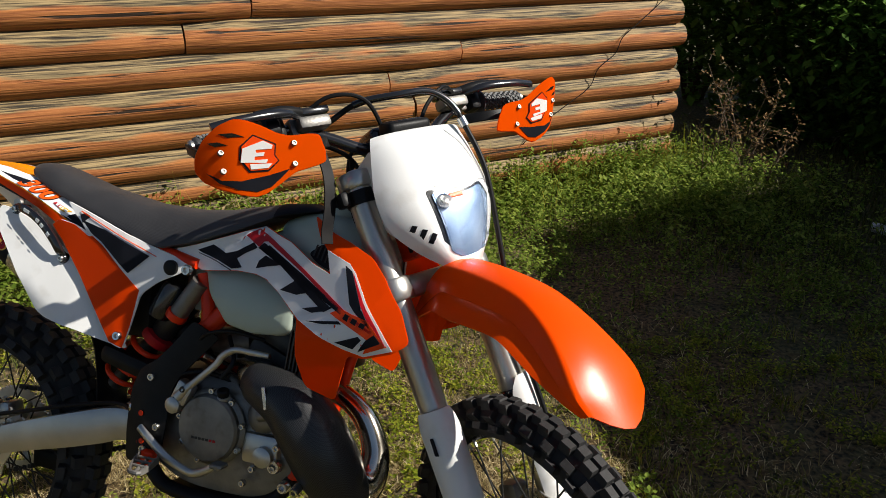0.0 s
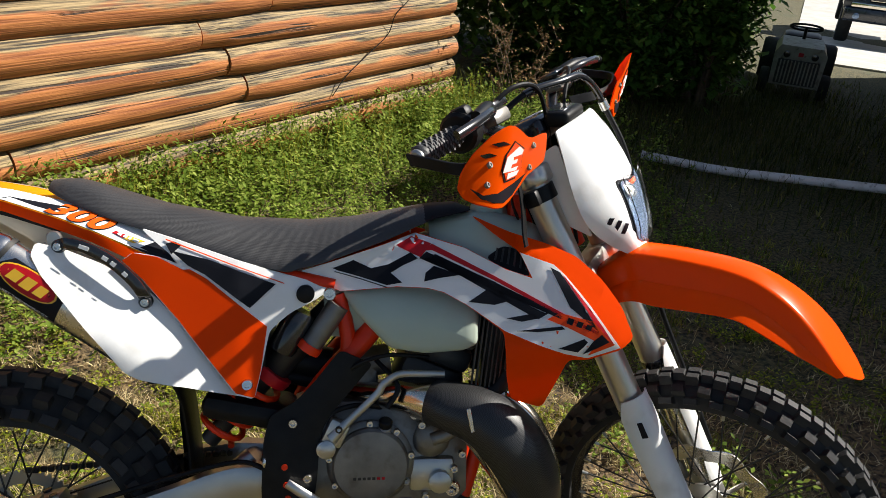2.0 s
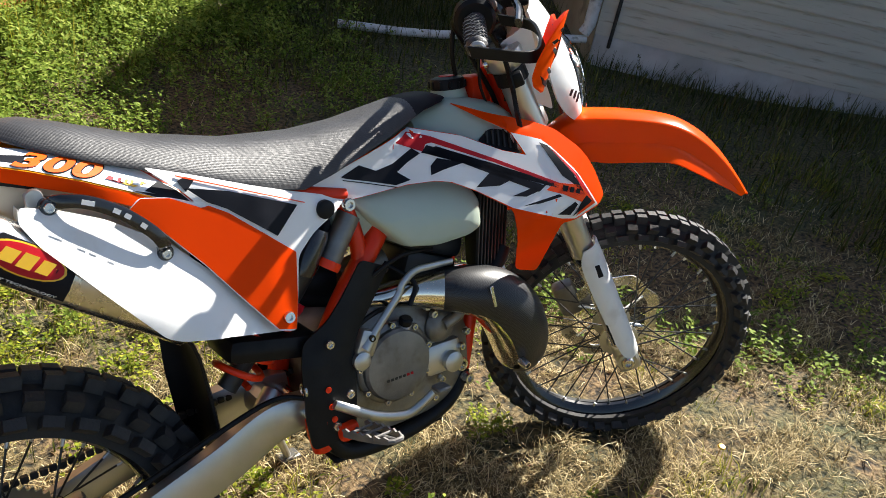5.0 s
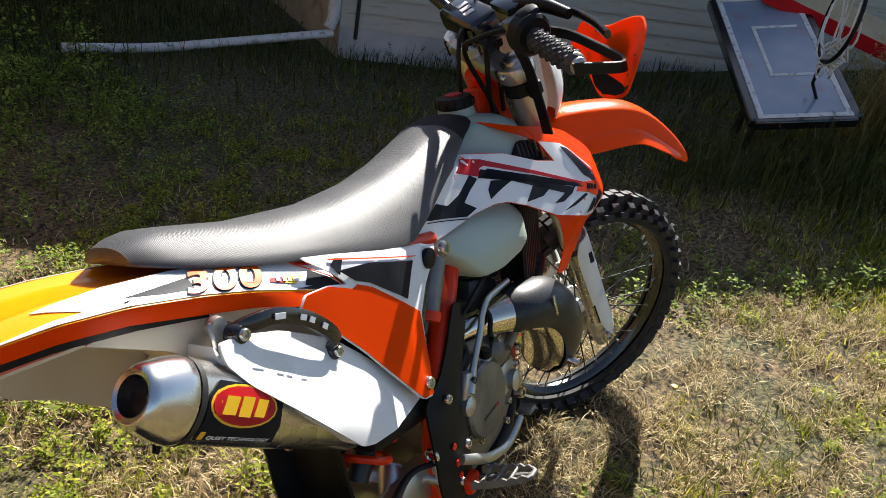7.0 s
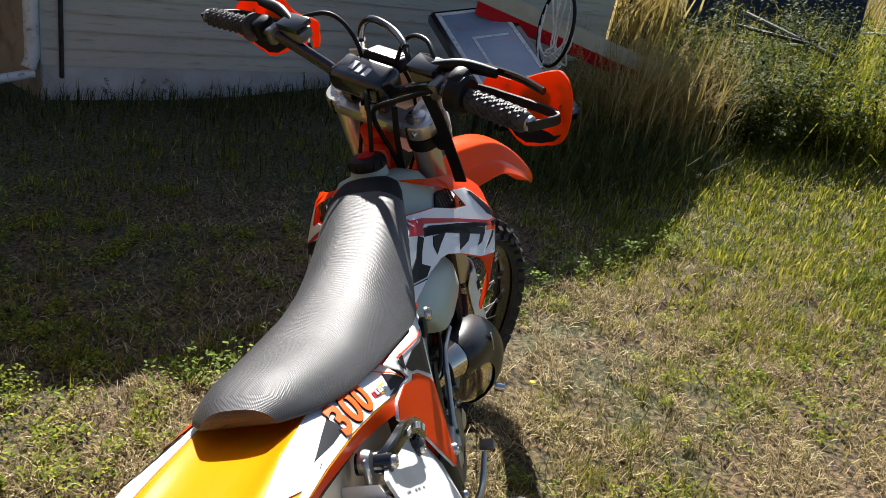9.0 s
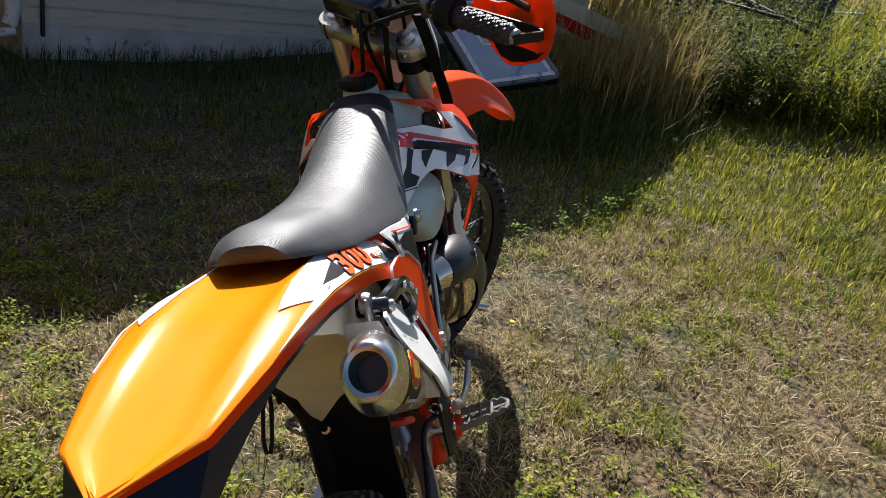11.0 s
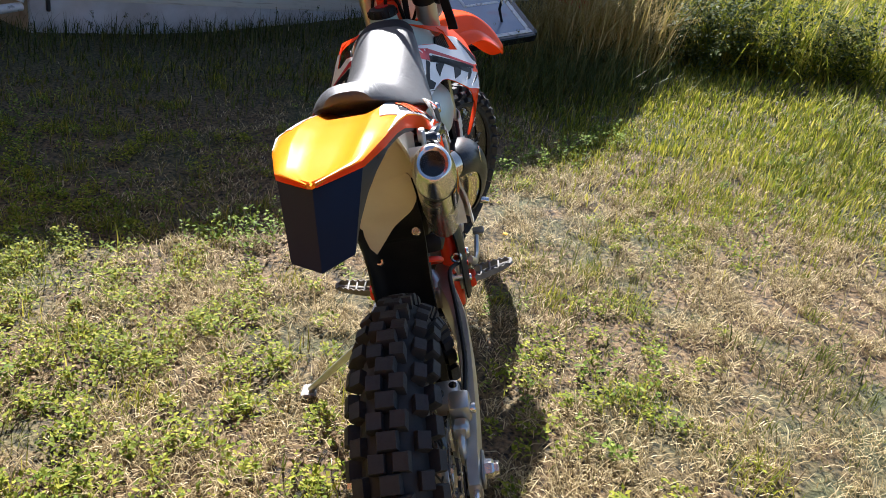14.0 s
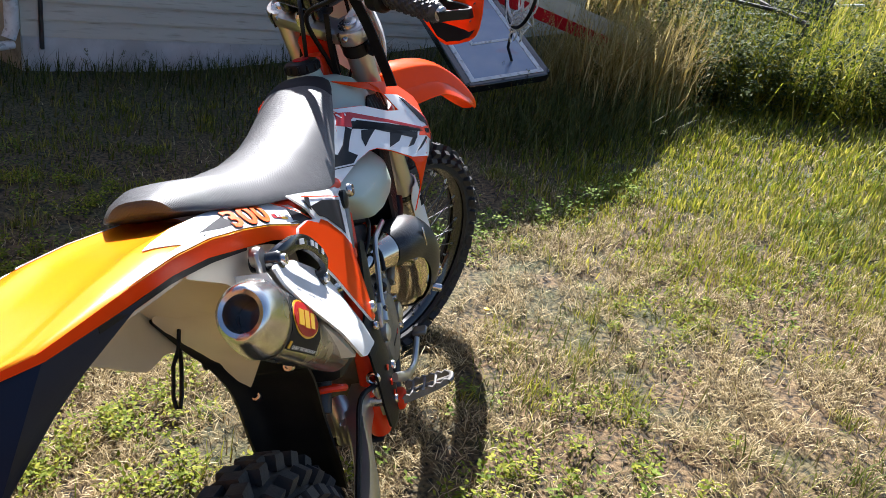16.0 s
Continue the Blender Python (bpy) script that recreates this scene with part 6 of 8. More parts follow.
def engine_and_frame():
    # orange frame
    for nm, pts, r in (("frame_tube", [(0.99, -0.045, 0.84), (0.94, -0.05, 0.66), (0.905, -0.052, 0.52), (0.878, -0.055, 0.42)], 0.014),
                       ("frame_tube", [(0.99, 0.045, 0.84), (0.94, 0.05, 0.66), (0.905, 0.052, 0.52), (0.878, 0.055, 0.42)], 0.014),
                       ("frame_spar", [(1.0, -0.03, 0.95), (0.86, -0.045, 0.87), (0.74, -0.05, 0.81), (0.672, -0.062, 0.738), (0.60, -0.074, 0.66), (0.55, -0.08, 0.58), (0.515, -0.082, 0.46), (0.525, -0.078, 0.38)], 0.021),
                       ("frame_spar", [(1.0, 0.03, 0.95), (0.86, 0.045, 0.87), (0.74, 0.05, 0.81), (0.672, 0.062, 0.738), (0.60, 0.074, 0.66), (0.55, 0.08, 0.58), (0.515, 0.082, 0.46), (0.525, 0.078, 0.38)], 0.021),
                       ("subframe_tube", [(0.625, -0.062, 0.83), (0.64, -0.064, 0.78), (0.645, -0.066, 0.72), (0.628, -0.07, 0.65)], 0.015),
                       ("subframe_tube", [(0.625, 0.062, 0.83), (0.64, 0.064, 0.78), (0.645, 0.066, 0.72), (0.628, 0.07, 0.65)], 0.015),
                       ("subframe_tube", [(0.62, -0.08, 0.85), (0.45, -0.08, 0.89), (0.2, -0.07, 0.96)], 0.012)):
        part(nm, tube(pts, r, 14, 4), REDF, bike, "orange-painted steel frame tube")
    for sg in (-1, 1):
        part("cradle_tube", tube([(0.878, sg * 0.055, 0.42), (0.85, sg * 0.058, 0.375), (0.80, sg * 0.064, 0.35), (0.70, sg * 0.075, 0.338), (0.58, sg * 0.082, 0.35), (0.53, sg * 0.085, 0.40)], 0.016, 14, 4), BLACKP, bike, "black lower frame cradle")
    part("headstock", merge(tube([tuple(AXIS - ea * 0.02), tuple(AXIS - ea * 0.17)], 0.032, 20), box((0.985, 0, 0.955), (0.05, 0.055, 0.14), 0.012, 2)), REDF, bike, "orange steering head")
    part("frame_bolt", bolt((0.612, -0.105, 0.838), (0, -1, 0), 0.012, 0.008), STEEL, bike)
    # black plastic frame guards
    fg = [(0.632, 0.73), (0.694, 0.70), (0.655, 0.655), (0.612, 0.605), (0.595, 0.57), (0.59, 0.49), (0.58, 0.41), (0.492, 0.40), (0.486, 0.46), (0.49, 0.56), (0.502, 0.604), (0.55, 0.634), (0.584, 0.67)]
    both("frame_guard", fg, lambda x, z: -0.118 + 0.09 * max(0, z - 0.5) + 3.0 * (x - (0.545 + 0.6 * max(0, z - 0.56))) ** 2, BLACKP, bike, 0.004, label="black moulded frame guard")
    for c in ((0.545, -0.11, 0.595), (0.572, -0.117, 0.49)):
        part("screw", bolt(c, (0, -1, 0), 0.009, 0.006), STEEL, bike)
    for c in ((0.53, -0.1175, 0.513), (0.533, -0.1178, 0.478), (0.536, -0.1178, 0.452)):
        part("guard_slot", lathe([(0.006, 0), (0.006, 0.002)], c, (0, -1, 0), 12), REDF, bike)
    # airbox and shock
    part("airbox", merge(box((0.40, 0, 0.76), (0.2, 0.15, 0.2), 0.03, 2), box((0.458, -0.02, 0.602), (0.175, 0.13, 0.05), 0.02, 2, Matrix.Rotation(radians(12), 3, "Y"))), BLACKP, bike, "black airbox")
    a, b = Vector((0.635, -0.035, 0.825)), Vector((0.378, -0.028, 0.535))
    d = (b - a).normalized()
    u = d.orthogonal().normalized()
    w = d.cross(u)
    coil = [tuple(a.lerp(b, 0.56 + 0.4 * i / 80) + u * (0.041 * math.cos(i * 0.36)) + w * (0.041 * math.sin(i * 0.36))) for i in range(81)]
    sk = part("shock_absorber", tube([(*a, 0.018), (*a.lerp(b, 0.2), 0.026), (*a.lerp(b, 0.5), 0.03), (*a.lerp(b, 0.54), 0.02), (*b, 0.018)], 0.02, 16), DARKMETAL, bike, "rear shock absorber")
    part("spring", tube(coil, 0.0065, 8), REDF, sk, "orange coil spring")
    part("spring_collar", lathe([(0.042, -0.01), (0.044, 0), (0.042, 0.012)], a.lerp(b, 0.53), d, 24), RED_D, sk)
    part("reservoir", tube([(0.628, -0.075, 0.812), (0.572, -0.078, 0.728)], 0.021, 18), CAST, sk, "grey shock reservoir")
    part("reservoir_band", lathe([(0.0235, -0.008), (0.0245, 0), (0.0235, 0.008)], (0.574, -0.078, 0.732), (0.056, 0, 0.084), 20), REDF, sk)
    part("reservoir_emblem", lathe([(0.026, -0.04), (0.028, -0.03), (0.028, 0.035), (0.024, 0.045)], (0.54, -0.07, 0.76), (0.05, 0, 0.09), 20), GLOSSB, sk)
    # engine
    case = [[(0.54, y, z) for y, z in ((-0.07, 0.40), (-0.085, 0.46), (-0.08, 0.56), (-0.05, 0.60), (0.05, 0.60), (0.08, 0.56), (0.085, 0.46), (0.07, 0.40))],
            [(0.62, y, z) for y, z in ((-0.07, 0.365), (-0.078, 0.44), (-0.078, 0.57), (-0.05, 0.615), (0.06, 0.625), (0.095, 0.58), (0.1, 0.44), (0.08, 0.365))],
            [(0.74, y, z) for y, z in ((-0.07, 0.36), (-0.078, 0.42), (-0.078, 0.57), (-0.055, 0.61), (0.07, 0.62), (0.1, 0.58), (0.1, 0.42), (0.08, 0.36))],
            [(0.82, y, z) for y, z in ((-0.065, 0.37), (-0.074, 0.42), (-0.074, 0.55), (-0.05, 0.60), (0.06, 0.60), (0.095, 0.55), (0.095, 0.42), (0.08, 0.37))],
            [(0.88, y, z) for y, z in ((-0.06, 0.41), (-0.07, 0.44), (-0.07, 0.52), (-0.05, 0.55), (0.05, 0.55), (0.07, 0.52), (0.07, 0.44), (0.06, 0.41))]]
    eng = part("engine", loft(smooth_rows(case, 3).tolist()), CAST, bike, "cast aluminium two-stroke engine", smooth=40)
    tilt = Matrix.Rotation(radians(22), 3, "Y")
    part("cylinder", merge(box((0.80, 0, 0.645), (0.13, 0.13, 0.10), 0.018, 2, tilt), box((0.82, 0, 0.715), (0.14, 0.14, 0.05), 0.016, 2, tilt)), DARKMETAL, eng, "dark engine cylinder")
    part("cylinder_head", box((0.835, 0, 0.75), (0.13, 0.13, 0.028), 0.01, 2, tilt), CAST, eng)
    for y in (-0.045, 0.045):
        for dx in (-0.045, 0.05):
            part("head_bolt", bolt((0.838 + dx, y, 0.765 - dx * 0.4), (0.37, 0, 0.93), 0.008, 0.01), STEEL, eng)
    part("carburettor", merge(lathe([(0.03, -0.05), (0.032, 0), (0.03, 0.05)], (0.68, 0, 0.68), (1, 0, 0.15), 18), box((0.68, 0, 0.655), (0.05, 0.06, 0.09), 0.01, 2)), CAST, eng, "carburettor")
    part("intake_boot", tube([(0.61, 0, 0.675), (0.54, 0, 0.69), (0.47, 0, 0.72)], 0.034, 16), BLACKP, eng)
    # round clutch cover with bolts
    cc = Vector((0.69, -0.074, 0.504))
    cover = lathe([(0.082, 0.0), (0.084, 0.012), (0.080, 0.016), (0.074, 0.018), (0.0735, 0.027), (0.069, 0.033), (0.05, 0.0355), (0.0, 0.036)], cc, (0, -1, 0), 44, caps=False)
    ccp = part("clutch_cover", cover, CAST, eng, "scuffed round clutch cover", smooth=28)
    for k in range(9):
        t = 2 * math.pi * k / 9 + 0.2
        part("cover_bolt", bolt(cc + Vector((0.0795 * math.cos(t), -0.015, 0.0795 * math.sin(t))), (0, -1, 0), 0.007, 0.007), STEEL, ccp)
    for k in range(7):
        part("emblem_bar", box(cc + Vector((-0.03 + 0.009 * k, -0.0362, -0.022)), (0.006, 0.0012, 0.005), 0, 1), DARKMETAL if k < 5 else RED_D, ccp)
    part("oil_filler", merge(lathe([(0.014, -0.02), (0.014, 0.012), (0.011, 0.014)], (0.716, -0.088, 0.566), (0.1, -0.35, 1), 18)), ALU, eng)
    part("filler_cap", lathe([(0.0125, 0), (0.0135, 0.004), (0.0135, 0.012), (0.01, 0.015)], (0.7173, -0.0925, 0.579), (0.1, -0.35, 1), 12), BLACKP, eng, "black oil filler cap")
    # water pump, gear cover bits, hoses
    part("water_pump", merge(lathe([(0.034, 0), (0.036, 0.016), (0.028, 0.026), (0.012, 0.03)], (0.808, -0.064, 0.545), (0, -1, 0), 24), tube([(0.808, -0.092, 0.55), (0.845, -0.094, 0.565), (0.875, -0.09, 0.595), (0.905, -0.09, 0.64)], 0.013, 12, 4)), CAST, eng, "water pump housing")
    part("case_cover", merge(box((0.81, -0.072, 0.475), (0.09, 0.03, 0.07), 0.012, 2), lathe([(0.022, 0), (0.022, 0.014), (0.012, 0.018)], (0.825, -0.086, 0.465), (0, -1, 0), 18)), ALU, eng)
    for x, z in ((0.78, 0.59), (0.835, 0.57), (0.845, 0.50), (0.79, 0.445), (0.765, 0.61), (0.84, 0.455), (0.77, 0.41), (0.86, 0.53)):
        part("cover_bolt", bolt((x + 0.008, -0.086, z - 0.012), (0, -1, 0), 0.008, 0.008), STEEL, eng)
    part("oil_plug", bolt((0.85, -0.08, 0.448), (0, -1, 0), 0.016, 0.014), STEEL, eng)
    part("case_bolt", bolt((0.872, -0.072, 0.405), (0, -1, 0), 0.013, 0.016), STEEL, eng)
    for pts, r, nm in (([(0.90, -0.115, 0.645), (0.93, -0.12, 0.66), (0.95, -0.12, 0.69)], 0.016, "radiator_hose"), ([(0.72, -0.05, 0.60), (0.66, -0.09, 0.62), (0.60, -0.1, 0.60), (0.56, -0.1, 0.54)], 0.005, "hose"), ([(0.70, -0.06, 0.70), (0.74, -0.1, 0.66), (0.72, -0.11, 0.62)], 0.005, "hose"), ([(0.64, -0.07, 0.66), (0.66, -0.1, 0.70), (0.72, -0.1, 0.72), (0.80, -0.08, 0.71)], 0.004, "hose")):
        part(nm, tube(pts, r, 10, 5), BLACKP, eng)
    part("hose_joint", tube([(0.885, -0.1, 0.635), (0.945, -0.115, 0.65)], 0.019, 14), ALU, eng)
    # kick lever
    kl = part("kick_lever", tube([(0.616, -0.112, 0.562, 0.012), (0.634, -0.11, 0.582, 0.010), (0.652, -0.107, 0.599, 0.008), (0.7, -0.104, 0.645, 0.0078), (0.713, -0.103, 0.665, 0.0078), (0.742, -0.102, 0.683, 0.0074), (0.782, -0.103, 0.684, 0.007), (0.828, -0.105, 0.683, 0.0068)], 0.01, 12, 4, flat=0.75), ALU, bike, "polished kick-start lever")
    part("lever_hub", merge(box((0.624, -0.1, 0.572), (0.04, 0.026, 0.05), 0.006, 2, Matrix.Rotation(radians(25), 3, "Y")), lathe([(0.018, 0), (0.018, 0.02), (0.01, 0.024)], (0.606, -0.096, 0.543), (0, -1, 0), 16)), ALU, kl)
    part("hub_bolt", bolt((0.63, -0.115, 0.582), (0, -1, 0), 0.007, 0.004), GLOSSB, kl)
    # exhaust
    path = [(0.885, 0.0, 0.615, 0.024), (0.95, 0.005, 0.60, 0.024), (1.01, 0.0, 0.56, 0.026), (1.045, -0.01, 0.49, 0.031), (1.04, -0.045, 0.435, 0.042), (1.01, -0.085, 0.44, 0.055), (0.985, -0.112, 0.488, 0.063), (0.95, -0.127, 0.55, 0.064), (0.90, -0.128, 0.60, 0.056), (0.83, -0.115, 0.624, 0.044), (0.755, -0.068, 0.63, 0.033), (0.69, -0.035, 0.624, 0.024), (0.6, -0.012, 0.64, 0.016), (0.47, -0.03, 0.675, 0.015), (0.36, -0.085, 0.70, 0.017)]
    sp = smooth_path(path, 6)
    ex = part("exhaust_pipe", tube(sp[:72], n=28), CHROME, bike, "chromed expansion chamber exhaust", smooth=60)
    part("mid_pipe", tube(sp[71:], n=16), BLACKP, ex, "black pipe to the silencer")
    i0, i1 = 26, 57
    gp = sp[i0:i1].copy()
    gp[:, 3] += 0.0045
    gp[0, 3] -= 0.003
    gp[-1, 3] -= 0.003
    vs, fs = tube(gp, n=28, caps=False)
    keep = []
    ctr = [Vector(q[:3]) for q in gp]
    inner = Vector((0.875, -0.08, 0.50))
    for f in fs:
        m0 = sum((vs[i] for i in f), Vector()) / 4
        i = f[0] // 28
        out = (m0 - ctr[i]).normalized()
        if out.dot((ctr[i] - inner).normalized()) > -0.30 + 0.25 * (i < 4) or out.y < -0.9:
            keep.append(f)
    part("pipe_guard", (vs, keep), CARBON, ex, "carbon-fibre pipe guard", smooth=60)
    part("guard_clip", box((0.868, -0.181, 0.618), (0.008, 0.004, 0.046), 0.001, 1, Matrix.Rotation(radians(-12), 3, "Y")), STEEL, ex)
    part("pipe_spring", tube([(0.86, -0.03, 0.60), (0.90, -0.035, 0.61)], 0.005, 8), STEEL, ex)
    part("pipe_lug", bolt((0.95, -0.165, 0.45), (0, -1, -0.3), 0.01, 0.02), STEEL, ex)
    # silencer
    e, f = Vector((0.046, -0.1185, 0.905)), Vector((0.345, -0.095, 0.684))
    d = (f - e).normalized()
    up = (Vector((0, 0, 1)) - d * d.z).normalized()
    sd = d.cross(up)

    def oval(c, r1, r2, n=32):
        return [c + sd * (0.94 * r1 * math.cos(2 * math.pi * k / n)) + up * (0.94 * r2 * math.sin(2 * math.pi * k / n)) for k in range(n)]

    sil = part("silencer", loft([oval(e, 0.035, 0.045), oval(e.lerp(f, 0.3), 0.036, 0.047), oval(e.lerp(f, 0.9), 0.035, 0.046), oval(f, 0.018, 0.02)]), STEEL, bike, "polished oval silencer", smooth=50)
    cap = [oval(e + d * 0.002, 0.0365, 0.0465), oval(e - d * 0.004, 0.037, 0.047), oval(e - d * 0.009, 0.0365, 0.046), oval(e - d * 0.027, 0.034, 0.041), oval(e - d * 0.042, 0.031, 0.035), oval(e - d * 0.05, 0.028, 0.031), oval(e - d * 0.052, 0.025, 0.027), oval(e - d * 0.05, 0.0205, 0.0215), oval(e - d * 0.035, 0.0195, 0.0205), oval(e - d * 0.006, 0.0185, 0.0195)]
    part("end_cap", loft(cap, caps=False), STEEL, sil, "bright tapered end cap", smooth=50)
    part("outlet", loft([oval(e - d * 0.008, 0.0182, 0.0192), oval(e - d * 0.002, 0.017, 0.017)]), GLOSSB, sil)
    part("cap_band", loft([oval(e + d * 0.004, 0.037, 0.047), oval(e + d * 0.012, 0.037, 0.047)], caps=False), DARKMETAL, sil)

    def on_can(u, v, lift):
        """u along the can from its end cap, v round it from the outer side upwards."""
        c = e + d * u
        t = v / 0.042
        r1, r2 = 0.0342 + lift, 0.0444 + lift
        return tuple(c - sd * (-r1 * math.cos(t)) * (1 if sd.y < 0 else -1) + up * (r2 * math.sin(t)))

    def ell(cu, cv, a1, b1, n=20):
        return [(cu + a1 * math.cos(2 * math.pi * k / n), cv + b1 * math.sin(2 * math.pi * k / n)) for k in range(n)]

    for nm, poly, mat, lf in (("sticker_red", ell(0.07, 0.002, 0.05, 0.019), RED_D, 0.002), ("sticker_ring", ell(0.07, 0.002, 0.0535, 0.0215), YELLOW_D, 0.0015), ("sticker_back", [(0.014, -0.037), (0.14, -0.037), (0.134, 0.008), (0.115, 0.025), (0.03, 0.025), (0.015, 0.008)], NAVY_D, 0.001),
                              ("sticker_bar", [(0.034, -0.007), (0.054, -0.007), (0.059, 0.01), (0.039, 0.01)], YELLOW_D, 0.003), ("sticker_bar", [(0.059, -0.008), (0.078, -0.008), (0.083, 0.011), (0.064, 0.011)], YELLOW_D, 0.003), ("sticker_bar", [(0.084, -0.007), (0.101, -0.007), (0.106, 0.01), (0.089, 0.01)], YELLOW_D, 0.003),
                              ("sticker_bar", [(0.017, -0.035), (0.024, -0.035), (0.024, -0.026), (0.017, -0.026)], YELLOW_D, 0.002)):
        part(nm, panel(poly, on_can, 0.001, lf, 0.02, rounded=False), mat, sil)
    lv, lf_ = lettering("QUIET TECHNOLOGY", 0.0006)
    w = max(v.x for v in lv)
    part("sticker_lettering", ([on_can(0.028 + v.x / w * 0.1, -0.034 + v.y * 0.1, 0.0022 + v.z * 0.5) for v in lv], lf_), WHITE_D, sil, "white lettering on the sticker", smooth=0)
    # white guard over the silencer and its black grab handle
    def gy(x, z):
        t = min(1, max(0, (0.50 - x) / 0.16))
        return -(0.158 - 0.38 * max(0, z - 0.883 + 0.745 * (x - 0.07)) - 0.03 * (1 - t))

    guard = [(0.112, 0.932), (0.15, 0.922), (0.218, 0.892), (0.301, 0.838), (0.398, 0.737), (0.474, 0.644), (0.41, 0.663), (0.353, 0.681), (0.285, 0.696), (0.262, 0.708), (0.21, 0.772), (0.164, 0.83), (0.125, 0.878), (0.107, 0.912)]
    gd = part("silencer_guard", panel(guard, surf_of(gy), 0.004, 0, 0.015), WHITE, bike, "white plastic silencer guard")
    part("guard_edge", panel([(0.112, 0.93), (0.108, 0.912), (0.126, 0.878), (0.165, 0.83), (0.211, 0.772), (0.262, 0.709), (0.268, 0.713), (0.218, 0.776), (0.172, 0.834), (0.132, 0.882), (0.115, 0.914)], lambda x, z, l: (x, gy(x, z) + 0.012 - l * 4, z), 0.012, 0, 0.02), WHITE, gd)
    hp = smooth_path([(0.146, -0.112, 0.927), (0.162, -0.125, 0.931), (0.195, -0.131, 0.925), (0.236, -0.132, 0.902), (0.272, -0.132, 0.868), (0.287, -0.128, 0.844), (0.289, -0.11, 0.829)], 6)
    secs = []
    for i, q in enumerate(hp):
        dd = Vector(hp[min(i + 1, len(hp) - 1)] - hp[max(i - 1, 0)]).normalized()
        n1 = Vector((0, -1, 0)) - dd * dd.dot(Vector((0, -1, 0)))
        n1 = n1.normalized() if n1.length > 0.2 else Vector((-0.5, 0, 0.8)).normalized()
        n2 = dd.cross(n1)
        secs.append([Vector(q) + n1 * 0.005 * x + n2 * 0.0095 * y for x, y in ((-1, -0.7), (-0.7, -1), (0.7, -1), (1, -0.7), (1, 0.7), (0.7, 1), (-0.7, 1), (-1, 0.7))])
    hd = part("grab_handle", loft(secs), GLOSSB, bike, "black grab handle with pale lettering bars", smooth=30)
    for t0, t1, mat in ((0.30, 0.40, WHITE_D), (0.43, 0.49, WHITE_D), (0.505, 0.56, WHITE_D), (0.575, 0.63, WHITE_D)):
        i = int(len(hp) * (t0 + t1) / 2)
        dd = (hp[i + 1] - hp[i - 1])
        part("lettering_bar", box(Vector(hp[i]) + Vector((0, -0.0074, 0)), ((t1 - t0) * 0.17, 0.0012, 0.007), 0, 1, Matrix.Rotation(math.atan2(-dd[2], dd[0]), 3, "Y")), mat, hd)
    for c in ((0.148, -0.118, 0.925), (0.290, -0.117, 0.827)):
        part("handle_boss", lathe([(0.0115, -0.03), (0.0125, 0.004), (0.01, 0.008)], c, (0, -1, 0), 20), GLOSSB, hd)
        part("screw", bolt((c[0], c[1] - 0.008, c[2]), (0, -1, 0), 0.0075, 0.005), STEEL, hd)
    part("rubber_mount", lathe([(0.0115, 0), (0.0125, 0.006), (0.011, 0.012)], (0.135, -0.096, 0.938), (0, -1, 0), 20), ALU, bike)
    part("silencer_bracket", box((0.13, -0.104, 0.922), (0.016, 0.008, 0.05), 0.003, 1), ALU, bike)
    # radiators
    for s in (1, -1):
        r = part("radiator", merge(box((0.925, s * 0.085, 0.745), (0.05, 0.07, 0.2), 0.008, 2)), BLACKP, bike, "black radiator with louvres")
        for k in range(9):
            part("louvre", box((0.885 + k * 0.0085, s * 0.122, 0.745), (0.003, 0.008, 0.19), 0, 1, Matrix.Rotation(radians(6), 3, "Y")), DARKMETAL, r)
    # swing arm, axle, brake
    for s in (1, -1):
        secs = []
        for x, y, z, w, h in ((0.52, 0.062, 0.462, 0.02, 0.03), (0.45, 0.062, 0.462, 0.02, 0.036), (0.40, 0.073, 0.452, 0.018, 0.041), (0.32, 0.093, 0.431, 0.016, 0.04), (0.2, 0.1, 0.397, 0.0145, 0.036), (0.08, 0.099, 0.358, 0.0135, 0.032), (0.0, 0.096, 0.34, 0.013, 0.028), (-0.05, 0.096, 0.328, 0.012, 0.02)):
            secs.append([(x, s * (y + w * a), z + h * b) for a, b in ((-1, -0.75), (-0.8, -1), (0.8, -1), (1, -0.75), (1, 0.75), (0.8, 1), (-0.8, 1), (-1, 0.75))])
        v, f2 = loft(smooth_rows(secs, 3).tolist())
        arm = part("swing_arm", (v, f2 if s < 0 else [tuple(reversed(q)) for q in f2]), ALU, bike, "polished aluminium swing arm", smooth=30)
        part("axle_block", box((0.0, s * 0.112, 0.335), (0.075, 0.008, 0.034), 0.004, 1), CAST, arm)
        part("axle_nut", lathe([(0.018, 0), (0.018, 0.014), (0.013, 0.018), (0.013, 0.026)], (0.0, s * 0.115, 0.335), (0, s, 0), 6), STEEL, arm)
        part("adjuster", tube([(-0.085, s * 0.098, 0.327), (-0.045, s * 0.098, 0.332)], 0.006, 8), STEEL, arm)
    part("swing_pivot", tube([(0.505, -0.105, 0.462), (0.505, 0.105, 0.462)], 0.014, 14), STEEL, bike)
    part("arm_bridge", box((0.455, 0, 0.462), (0.05, 0.13, 0.06), 0.02, 2), ALU, bike)
